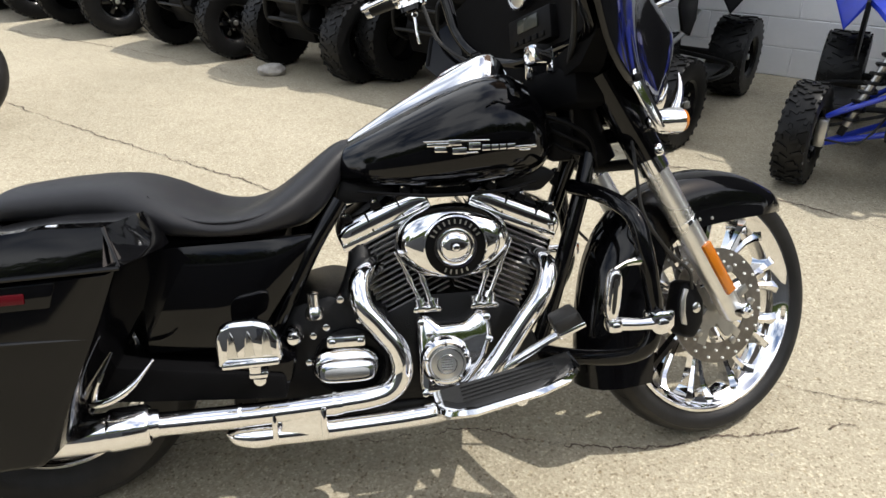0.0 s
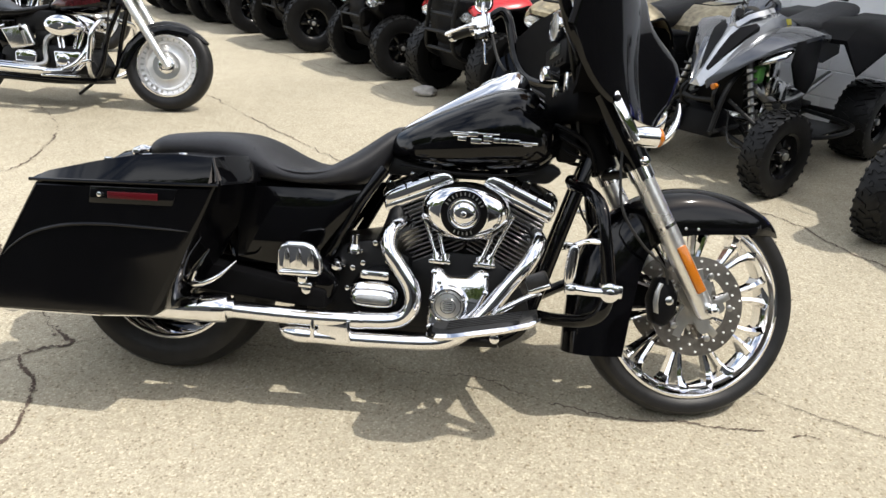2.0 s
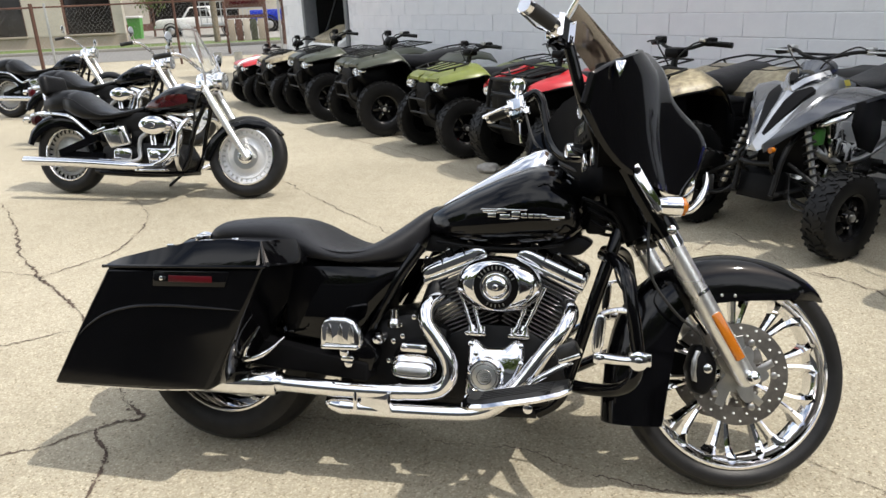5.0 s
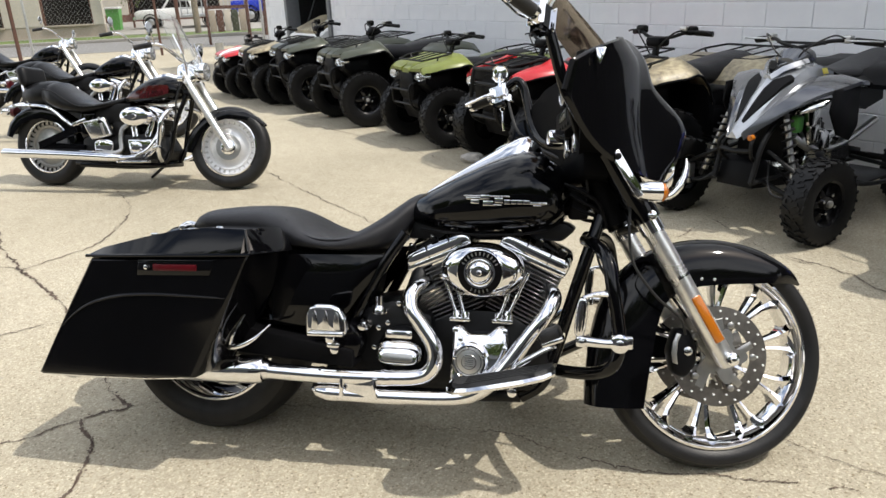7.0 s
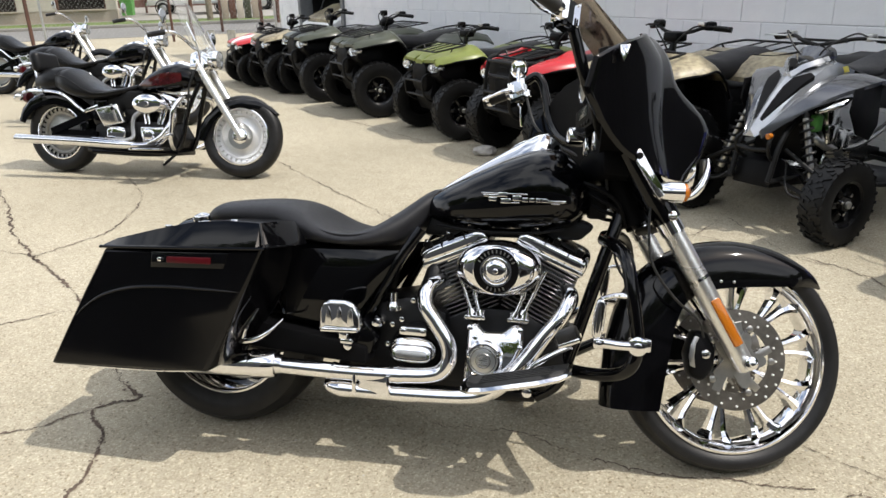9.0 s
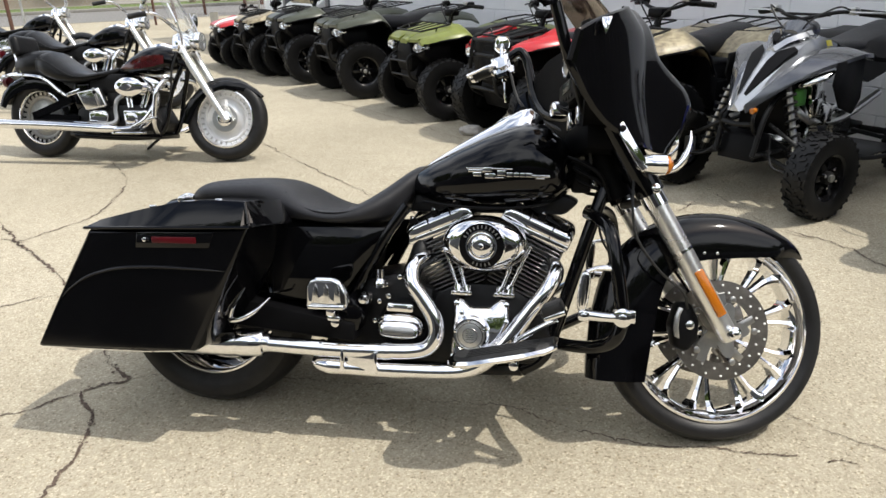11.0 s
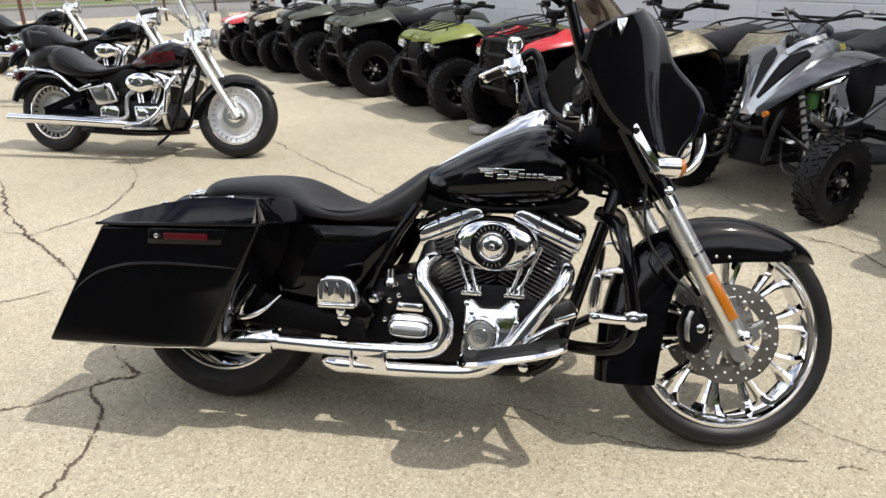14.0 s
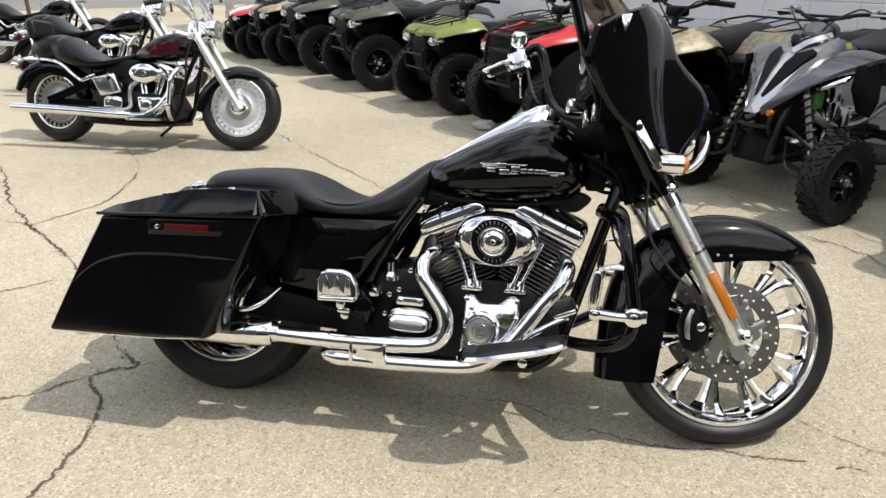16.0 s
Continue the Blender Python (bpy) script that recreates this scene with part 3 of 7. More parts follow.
part("body", loft([[(-w, -w, z), (w, -w, z), (w, w, z), (-w, w, z)] for w, z in ((0.24, 0.05), (0.3, 1.0))]), M_GREEN, bin_)
part("lid", box((0, 0, 1.05), (0.66, 0.68, 0.1), 0.03), M_WHITEP, bin_)
M_POLE = mat("weathered_pole", (0.20, 0.165, 0.12), 0.9, var=0.3, scale=8, bump=0.3)
tagged(part("utility_pole", tube([(-4.35, 29.6, 0), (-4.4, 29.6, 9)], [0.13, 0.10], 14), M_POLE, None, m=streetm), "weathered wooden utility pole", "pole")


def leafy(name, m, label, count, spread, height, trunk, seed):
    """A small tree or bush: tapered trunk, a few limbs and a crown of separate leaves."""
    rng = random.Random(seed)
    t = thing(name, label, "tree", m)
    limbs = [tube([(0, 0, 0), (0.05, 0.02, height * 0.4), (0.0, 0.05, height * 0.75)], [trunk, trunk * 0.8, trunk * 0.4], 8)]
    for k in range(6):
        a = 2 * math.pi * k / 6 + rng.random()
        limbs.append(tube([(0, 0, height * (0.3 + 0.06 * k)), (spread * 0.4 * math.cos(a), spread * 0.4 * math.sin(a), height * (0.5 + 0.05 * k)), (spread * 0.8 * math.cos(a), spread * 0.8 * math.sin(a), height * (0.6 + 0.06 * k))], [trunk * 0.5, trunk * 0.3, trunk * 0.12], 6))
    part("trunk", join(*limbs), M_RUST, t)
    bm = bmesh.new()
    for k in range(count):
        v = Vector((rng.gauss(0, 0.45), rng.gauss(0, 0.45), rng.gauss(0, 0.4)))
        if v.length > 1.1:
            v = v.normalized() * rng.uniform(0.6, 1.1)
        c = Vector((v.x * spread, v.y * spread, height * 0.72 + v.z * height * 0.35))
        r = Euler((rng.uniform(0, 6), rng.uniform(0, 6), rng.uniform(0, 6))).to_matrix()
        z = rng.uniform(0.05, 0.12) * spread * 0.8
        bm.faces.new([bm.verts.new(c + r @ Vector(q) * z) for q in ((-1, 0, 0), (-0.2, 0.5, 0.1), (1, 0, 0), (-0.2, -0.5, 0.1))])
    tagged(part("crown", bm, M_GRASS, t, sharp=0), kind="stuff")
    return t


leafy("small_tree", streetm @ Matrix.Translation((-9.0, 39.5, 0.1)), "small leafy tree before the parked cars", 900, 1.0, 2.9, 0.06, 3)
leafy("small_tree", streetm @ Matrix.Translation((-1.5, 27.0, 0.0)), "leafy tree beside the white column", 900, 1.1, 3.6, 0.07, 4)
# light truck inside the open doorway
utv = thing("side_by_side", "dark side-by-side buggy inside the open doorway", "buggy", Matrix.Translation(row(-10.45, 5.55)) @ Matrix.Rotation(math.atan2(-ROW_N.y, -ROW_N.x), 4, "Z"))
part("body", join(prism([(0.6, 0.4), (0.7, 0.7), (0.2, 0.95), (-1.6, 0.9), (-1.7, 0.45)], -0.65, 0.65, 0.04)), M_WHITEP, utv, "white body panels")
part("cage", join(*[tube([(0.3, s * 0.6, 0.9), (-0.2, s * 0.58, 1.8), (-1.2, s * 0.58, 1.85), (-1.5, s * 0.6, 0.9)], 0.025, 8) for s in (-1, 1)], tube([(-0.2, -0.58, 1.8), (-0.2, 0.58, 1.8)], 0.025, 8), tube([(-1.2, -0.58, 1.85), (-1.2, 0.58, 1.85)], 0.025, 8)), M_RACK, utv)
# added white panel, stands in for a white car behind the cage
part("white_band_panel", box((-1.35, 0, 1.30), (0.05, 1.1, 0.36), 0.02), M_WHITEP, utv)
part("bonnet", prism([(0.62, 0.72), (0.66, 0.80), (0.1, 1.02), (-0.3, 1.04), (-0.3, 0.95)], -0.5, 0.5, 0.03), M_CAMO, utv)
for x in (0.2, -1.3):
    for s in (-1, 1):
        part("wheel", lathe(tyre_profile(0.32, 0.17, 0.12), (x, s * 0.62, 0.32), seg=24), M_TYRE, utv)
# added out of view: dark building and trees that darken reflections in chrome and paint
back = thing("unseen_dark_building", "long dark building, unseen, added to darken reflections", "building", Matrix.Translation((3, -8.6, 0)))
part("wall", box((0, 0, 2.0), (44, 0.4, 4.0)), M_DKGREY, back)
part("window", box((4, 0.22, 1.7), (14, 0.06, 2.2)), M_WINDOW, back)
part("roof", box((0, -3.2, 4.1), (45, 7.0, 0.22)), M_STEEL, back)
for k, (x, y) in enumerate(((-20, -19), (-13, -21), (-7, -20), (-1, -21), (5, -20), (11, -21), (17, -19), (23, -21), (27, -14), (28, -7), (27, 0), (29, 7), (28, 14), (-25, -11))):
    leafy("unseen_yard_tree", Matrix.Translation((x, y, 0)), "tall leafy tree, unseen, added to darken reflections", 5200, 4.6, 12.5, 0.28, 20 + k)


# ---- motorcycle in the foreground ----
LEAN_BIKE = Matrix.Translation((0, 0.012, 0)) @ Matrix.Rotation(radians(-15), 4, "X")
PIVOT = Vector((1.61, 0, 0.35))
STEER = Matrix.Translation(PIVOT + Vector((-0.015, 0.047, 0.005))) @ Matrix.Rotation(radians(19.5), 4, Vector((-math.sin(radians(26)), 0, math.cos(radians(26))))) @ Matrix.Translation(-PIVOT)


def grooves(c, R, hw, n, parent, m=None):
    """Slanting tread cuts: strips laid on the crown, the shade of the cuts painted dark."""
    bm = bmesh.new()
    for k in range(n):
        for s in (-1, 1):
            a0 = 2 * math.pi * (k + (0.5 if s > 0 else 0)) / n
            ring = []
            for f, da, w in ((0.15, 0.0, 0.3), (0.45, 0.06, 1.0), (0.75, 0.10, 0.4)):
                y = s * hw * f
                r = R - (R * 0.0 + 0.22 * hw * f ** 2.6) + 0.0016
                ring.append(((a0 + da - 0.008 * w), (a0 + da + 0.008 * w), y, r))
            vs = [[bm.verts.new((c[0] + r * math.cos(a), c[1] + y, c[2] + r * math.sin(a))) for a in (p, q)] for p, q, y, r in ring]
            for a, b in zip(vs, vs[1:]):
                bm.faces.new((a[0], a[1], b[1], b[0]))
    return tagged(part("tread_cut_strips", bm, M_PLASTIC, parent, m=m), kind="stuff")


bike = thing("motorcycle", "gloss black touring motorcycle with hard saddlebags, on its side stand", "motorcycle", LEAN_BIKE)

# front wheel
FC = Vector((1.599, 0.010, 0.335))
FR, FRIM, FHW = 0.344, 0.281, 0.062
fw = part("front_wheel", lathe(rim_profile(FRIM, FHW, 0.031), FC, seg=80, close=True), M_CHROME, bike, "chrome rim with forked spokes", m=STEER)
part("tyre", lathe(tyre_profile(FR, FRIM, FHW), FC, seg=80, close=True), M_TYRE, fw, m=STEER)
grooves(FC, FR, FHW, 22, fw, STEER)
part("hub", lathe([(0.02, -0.075), (0.045, -0.07), (0.05, -0.04), (0.034, -0.02), (0.034, 0.02), (0.05, 0.04), (0.045, 0.07), (0.02, 0.075)], FC, seg=32), M_CHROME, fw, m=STEER)
NSP = 10
for k in range(NSP):
    a = 2 * math.pi * (k + 0.3) / NSP
    rot = Matrix.Translation(FC) @ Matrix.Rotation(-a, 4, "Y")
    stem = loft([[(r, y, z) for y, z in ((-t, -w), (t, -w), (t * 1.3, 0), (t, w), (-t, w), (-t * 1.3, 0))] for r, w, t in ((0.032, 0.012, 0.014), (0.09, 0.009, 0.011), (0.15, 0.008, 0.010))])
    prongs = [loft([[(r, y, zc + z) for y, z in ((-t, -w), (t, -w), (t * 1.4, 0), (t, w), (-t, w), (-t * 1.4, 0))] for r, zc, w, t in ((0.115, s * 0.004, 0.007, 0.010), (0.165, s * 0.011, 0.007, 0.011), (0.216, s * 0.020, 0.009, 0.015), (0.238, s * 0.028, 0.012, 0.022), (0.250, s * 0.036, 0.018, 0.030))]) for s in (-1, 1)]
    part("spoke", join(stem, *prongs), M_CHROME, fw, m=STEER @ rot)
for s in (-1, 1):
    y = s * 0.072
    d = part("brake_disc", lathe([(0.098, y - 0.0025), (0.149, y - 0.0025), (0.150, y), (0.149, y + 0.0025), (0.098, y + 0.0025)], FC, seg=72), M_DISC, fw, "drilled steel brake disc", m=STEER)
    # white buttons instead of open holes, the brightness through them painted on
    holes = join(*[disc((FC.x + (0.136 if k % 2 else 0.115) * math.cos(2 * math.pi * k / 36), y, FC.z + (0.136 if k % 2 else 0.115) * math.sin(2 * math.pi * k / 36)), 0.0034, 0.0056, seg=8) for k in range(36)])
    tagged(part("drill_hole_dots", holes, M_WHITEP, d, m=STEER), kind="stuff")
    arms = join(prism([(FC.x + (0.066 + 0.020 * math.cos(5 * 2 * math.pi * k / 50)) * math.cos(2 * math.pi * k / 50), FC.z + (0.066 + 0.020 * math.cos(5 * 2 * math.pi * k / 50)) * math.sin(2 * math.pi * k / 50)) for k in range(50)], y - s * 0.004, y + s * 0.003), *[disc((FC.x + 0.098 * math.cos(a), y + s * 0.006, FC.z + 0.098 * math.sin(a)), 0.010, 0.008, seg=12) for a in (2 * math.pi * k / 5 for k in range(5))], *[bar_between(FC + Vector((0.04 * math.cos(a), y, 0.04 * math.sin(a))), FC + Vector((0.110 * math.cos(a + 0.35), y, 0.110 * math.sin(a + 0.35))), 0.006, 0.024, 0.002) for a in (2 * math.pi * k / 5 for k in range(5))], lathe([(0.03, y - 0.004), (0.056, y - 0.004), (0.056, y + 0.004), (0.03, y + 0.004)], FC, seg=32))
    part("disc_carrier", arms, M_CARRIER, d, m=STEER)
    cal = part("brake_caliper", prism([(1.442, 0.285), (1.480, 0.272), (1.510, 0.31), (1.515, 0.365), (1.488, 0.418), (1.450, 0.42), (1.428, 0.35)], y - s * 0.018, y + s * 0.040, 0.014, seg=3), M_PLASTIC, bike, "black brake caliper", m=STEER)
    part("caliper_bolt", disc((1.482, y + s * 0.041, 0.352), 0.013, 0.006), M_ALLOY, cal, m=STEER)
    part("caliper_trim", prism([(1.437, 0.318), (1.452, 0.312), (1.448, 0.345), (1.452, 0.38), (1.462, 0.400), (1.448, 0.404), (1.436, 0.375), (1.433, 0.345)], y + s * 0.036, y + s * 0.0425, 0.002), M_SATIN, cal, m=STEER)

# fork legs
for s in (-1, 1):
    y = s * 0.118
    leg = part("fork_slider", tube([(1.602, y, 0.312), (1.590, y, 0.335), (1.5, y, 0.485), (1.425, y, 0.61), (1.36, y, 0.718)], [0.022, 0.029, 0.031, 0.031, 0.031], 24), M_FORK, bike, "satin alloy fork leg", m=STEER)
    part("fork_collar", tube([(1.372, y, 0.698), (1.350, y, 0.735)], 0.036, 24), M_CHROME, leg, m=STEER)
    part("fork_ring", tube([(1.452, y, 0.565), (1.447, y, 0.573)], 0.0325, 24), M_CHROME, leg, m=STEER)
    part("axle_nut", join(disc((1.594, y + s * 0.034, 0.335), 0.019, 0.03), disc((1.594, y + s * 0.05, 0.335), 0.010, 0.02, seg=6)), M_CHROME, leg, m=STEER)
    part("fork_cover", tube([(1.352, y, 0.732), (1.235, y, 0.93)], [0.042, 0.046], 24), M_BLACK, bike, m=STEER)
    part("fork_reflector", bar_between((1.487, y + s * 0.030, 0.512), (1.563, y + s * 0.030, 0.384), 0.014, 0.028, 0.004), M_AMBER, leg, "amber reflector strip", m=STEER)
    part("clamp_bolt", join(disc((1.352, y + s * 0.042, 0.742), 0.014, 0.012), disc((1.349, y + s * 0.05, 0.743), 0.007, 0.008)), M_CHROME, leg, m=STEER)
part("axle", tube([(1.594, -0.14, 0.335), (1.594, 0.14, 0.335)], 0.011), M_SATIN, bike, m=STEER)
part("fork_bridge", join(box((1.325, 0, 0.785), (0.07, 0.27, 0.035), 0.01), box((1.235, 0, 0.94), (0.08, 0.26, 0.03), 0.01)), M_BLACK, bike, m=STEER)
part("fork_brace", loft([[(1.345 - 0.014 * math.cos(q) , y, 0.715 + 0.014 * math.sin(q)) for q in (2 * math.pi * k / 16 for k in range(16))] for y in (-0.1, 0.1)]), M_PLASTIC, bike, m=STEER)

# front fender
fo = [(1.874, 0.552), (1.846, 0.586), (1.80, 0.622), (1.73, 0.658), (1.66, 0.678), (1.58, 0.685), (1.49, 0.676), (1.40, 0.648), (1.33, 0.604), (1.272, 0.542), (1.235, 0.47), (1.214, 0.39), (1.203, 0.31), (1.198, 0.24), (1.197, 0.172)]
fi = [(1.862, 0.548), (1.82, 0.553), (1.76, 0.553), (1.69, 0.550), (1.62, 0.546), (1.55, 0.540), (1.49, 0.530), (1.45, 0.513), (1.42, 0.487), (1.402, 0.45), (1.388, 0.40), (1.378, 0.34), (1.368, 0.28), (1.36, 0.225), (1.352, 0.172)]
fo, fi = [[(v.x + 0.010, v.y + 0.006) for v in smooth_path([(a, b, 0) for a, b in q], 3)] for q in (fo, fi)]


def fender_ring(o, i, hw, round_at, th=0.004):
    """A U-shaped section from the inner edge over the crown and back, with thickness."""
    o, i = Vector((o[0], 0, o[1])), Vector((i[0], 0, i[1]))
    d = i - o
    pts = [(1.0, hw * 1.0), (0.75, hw * 1.02), (0.45, hw * 1.0), (round_at, hw * 0.95), (round_at * 0.45, hw * 0.78), (round_at * 0.12, hw * 0.45), (0.0, 0.0)]
    outer = [o + d * f + Vector((0, -w, 0)) for f, w in pts] + [o + d * f + Vector((0, w, 0)) for f, w in reversed(pts[:-1])]
    n = d.normalized() * th
    inner = [o + d * f + (n if f < 0.5 else Vector()) + Vector((0, -max(0, w - th) if w else 0, 0)) for f, w in pts] + [o + d * f + (n if f < 0.5 else Vector()) + Vector((0, max(0, w - th), 0)) for f, w in reversed(pts[:-1])]
    return outer + list(reversed(inner))


ff = part("front_fender", loft([fender_ring(o, i, 0.082 * min(1, 0.25 + k * 0.12), 0.35) for k, (o, i) in enumerate(zip(fo, fi))]), M_BLACK, bike, "gloss black skirted front fender", m=STEER)
for x in (1.535, 1.575):
    for s in (-1, 1):
        part("fender_bolt", disc((x, s * 0.083, 0.565), 0.0045, 0.005, seg=10), M_SATIN, ff, m=STEER)
for s in (-1, 1):
    part("brake_line", tube([(1.30, s * 0.13, 0.80), (1.285, s * 0.16, 0.70), (1.30, s * 0.16, 0.60), (1.37, s * 0.15, 0.51), (1.45, s * 0.13, 0.45), (1.475, s * 0.11, 0.40)], 0.0042, 8), M_RUBBER, bike, "thin black brake hose", m=STEER)

# fairing on the fork
XC = [(0.84, 1.41), (0.88, 1.446), (0.93, 1.476), (0.98, 1.495), (1.027, 1.498), (1.06, 1.472), (1.10, 1.425), (1.14, 1.382), (1.20, 1.368), (1.245, 1.345), (1.265, 1.315)]
XCREASE = [(0.84, 1.352), (0.90, 1.338), (0.95, 1.328), (1.02, 1.320), (1.10, 1.319), (1.18, 1.318), (1.22, 1.300), (1.245, 1.275), (1.265, 1.240)]
ZLO = [(0.0, 0.850), (0.14, 0.848), (0.22, 0.856), (0.29, 0.885), (0.34, 0.94), (0.38, 1.02), (0.40, 1.05)]
ZHI = [(0.0, 1.262), (0.15, 1.262), (0.22, 1.240), (0.30, 1.195), (0.36, 1.150), (0.40, 1.09)]


def fairing_grid(inset=0.0, ny=36, nz=22):
    rows = []
    for j in range(nz + 1):
        row = []
        for i in range(ny + 1):
            y = (i / ny * 2 - 1) * 0.39
            ay = abs(y)
            z = soft(ZLO, ay) + (soft(ZHI, ay) - soft(ZLO, ay)) * j / nz
            xc = soft(XC, z)
            xk = soft(XCREASE, z)
            if ay < 0.15:
                nose = xk + (xc - xk) * (1 - (ay / 0.15) ** 4)
            else:
                t = (ay - 0.15) / 0.24
                nose = xk + (1.055 - 0.26 * (1.1 - z) - xk) * (t * 0.62 + 0.38 * t * t)
            row.append(Vector((nose - inset, y, z)))
        rows.append(row)
    return rows


def skin(rows, th):
    """A sheet over a grid of points with real thickness along x."""
    bm = bmesh.new()
    a = [[bm.verts.new(v) for v in r] for r in rows]
    b = [[bm.verts.new(v - Vector((th, 0, 0))) for v in r] for r in rows]
    ny, nx = len(a), len(a[0])
    for j in range(ny - 1):
        for i in range(nx - 1):
            bm.faces.new((a[j][i], a[j][i + 1], a[j + 1][i + 1], a[j + 1][i]))
            bm.faces.new((b[j][i], b[j + 1][i], b[j + 1][i + 1], b[j][i + 1]))
    for j in range(ny - 1):
        for i in (0, nx - 1):
            bm.faces.new((a[j][i], a[j + 1][i], b[j + 1][i], b[j][i]))
    for i in range(nx - 1):
        for j in (0, ny - 1):
            bm.faces.new((a[j][i], b[j][i], b[j][i + 1], a[j][i + 1]))
    return bm


fairing = part("fairing", skin(fairing_grid(), 0.014), M_BLACK, bike, "gloss black batwing fairing", sharp=60, m=STEER)
fg = fairing_grid()
for i in (0, 36):
    part("fairing_rim", tube([r[i] - Vector((0.006, 0, 0)) for r in fg[::2]], 0.007, 10, n=3), M_PLASTIC, fairing, "rolled edge of the fairing", m=STEER)
part("fairing_seam", tube([fg[j][18] + Vector((0.0, 0, 0)) for j in range(10, 23, 2)], 0.0025, 6, n=2), M_BLACK, fairing, m=STEER)
part("fairing_badge", join(prism([(1.120, 1.155), (1.150, 1.159), (1.144, 1.136), (1.132, 1.108), (1.123, 1.132)], -0.362, -0.350, 0.003, shrink=0.85), prism([(1.130, 1.155), (1.148, 1.157), (1.136, 1.125)], -0.366, -0.355, 0.002)), M_CHROME, fairing, "small chrome badge", m=STEER)
inner = part("inner_fairing", join(
    loft([[(1.175 - 0.25 * abs(y), y, z0), (1.28 - 0.48 * abs(y), y, z0 - 0.005), (1.25 - 0.48 * abs(y), y, z1), (1.16 - 0.25 * abs(y), y, z1 - 0.01)] for y, z0, z1 in ((-0.30, 0.98, 1.17), (-0.2, 0.93, 1.205), (0.0, 0.91, 1.215), (0.2, 0.93, 1.205), (0.30, 0.98, 1.17))]),
    box((1.215, 0, 0.90), (0.13, 0.28, 0.10), 0.02)), M_MATTE, bike, "black inner fairing with dials", m=STEER)
for y, z, r in ((-0.062, 1.15, 0.048), (0.062, 1.15, 0.048), (-0.17, 1.155, 0.028), (0.17, 1.155, 0.028), (-0.20, 1.085, 0.028), (0.20, 1.085, 0.028)):
    g = part("dial", lathe([(r * 0.2, -0.012), (r * 0.84, -0.012), (r * 0.88, -0.019), (r * 0.97, -0.019), (r * 1.03, -0.010), (r * 1.03, 0.015), (r * 0.2, 0.015)], (1.155, y, z), "x", 32), M_CHROME, inner, "round dial with bright bezel", m=STEER)
    part("dial_face", disc((1.140, y, z), r * 0.84, 0.006, "x"), M_SATIN, g, m=STEER)
    part("needle", bar_between((1.135, y, z), (1.135, y - r * 0.4, z + r * 0.55), 0.003, 0.003), M_WHITEP, g, m=STEER)
part("radio", join(box((1.150, 0, 1.045), (0.05, 0.19, 0.075), 0.006), *[box((1.124, -0.06 + 0.03 * k, 1.022), (0.006, 0.02, 0.012), 0.002) for k in range(5)]), M_PLASTIC, inner, "black radio with a small display", m=STEER)
part("display", box((1.1235, 0.0, 1.058), (0.004, 0.09, 0.03), 0.001), mat("lcd", (0.03, 0.035, 0.03), 0.2), inner, m=STEER)
for s in (-1, 1):
    part("speaker", join(lathe([(0.055, -0.01), (0.06, 0.0), (0.055, 0.012), (0.048, 0.0)], (1.165, s * 0.235, 1.03), "x", 32), *[bar_between((1.16, s * 0.235 - 0.048, 1.03 + 0.012 * k), (1.16, s * 0.235 + 0.048, 1.03 + 0.012 * k), 0.003, 0.003) for k in range(-3, 4)]), M_RUBBER, inner, m=STEER)
# smoked screen
scr = []
for j in range(9):
    t = j / 8
    scr.append([Vector((1.262 - 0.17 * t - 0.9 * y * y * (1 - 0.2 * t), y, 1.225 + 0.19 * t - 0.7 * y * y)) for y in (0.130 * (1 - 0.2 * t * t) * (i / 12 - 1) for i in range(25))])
shield = part("windscreen", skin(scr, 0.004), M_SMOKE, bike, "short smoked windscreen", m=STEER)
# headlamp
hl = part("headlamp", lathe([(0.02, 1.30), (0.09, 1.33), (0.104, 1.40), (0.104, 1.445), (0.098, 1.462), (0.088, 1.458), (0.086, 1.40), (0.02, 1.36)], (-0.02, 0, 0.905), "x", 48), M_CHROME, bike, "round headlamp with a chrome ring", m=STEER)
part("headlamp_lens", lathe([(0.0008, 1.475), (0.05, 1.470), (0.087, 1.455), (0.087, 1.449), (0.05, 1.462), (0.0008, 1.467)], (-0.02, 0, 0.905), "x", 48, False), M_GLASS, hl, m=STEER)
part("headlamp_trim", tube([(1.38, -0.10, 0.797), (1.425, -0.106, 0.808), (1.458, -0.106, 0.845), (1.476, -0.100, 0.89), (1.480, -0.094, 0.925)], [0.004, 0.010, 0.012, 0.009, 0.003], 12), M_CHROME, hl, "curved chrome trim", m=STEER)
for s in (-1, 1):
    br = part("lamp_bracket", bar_between((1.204, s * 0.262, 0.902), (1.286, s * 0.252, 0.782), 0.010, 0.030, 0.004), M_CHROME, bike, "chrome lamp bracket", m=STEER)
    part("bracket_bolt", disc((1.214, s * 0.268, 0.889), 0.009, 0.010, seg=10), M_PLASTIC, br, m=STEER)
    ts = part("turn_signal", lathe([(0.0008, 1.262), (0.012, 1.266), (0.023, 1.285), (0.028, 1.31), (0.029, 1.345), (0.027, 1.347), (0.0008, 1.347)], (0, s * 0.235, 0.80), "x", 32, False), M_CHROME, bike, "chrome bullet turn signal", m=STEER)
    part("signal_lens", lathe([(0.0008, 1.346), (0.0265, 1.346), (0.025, 1.356), (0.014, 1.366), (0.0008, 1.369)], (0, s * 0.235, 0.80), "x", 32, False), M_AMBER, ts, m=STEER)
    part("signal_stalk", tube([(1.312, s * 0.17, 0.79), (1.312, s * 0.23, 0.80)], 0.008), M_CHROME, ts, m=STEER)

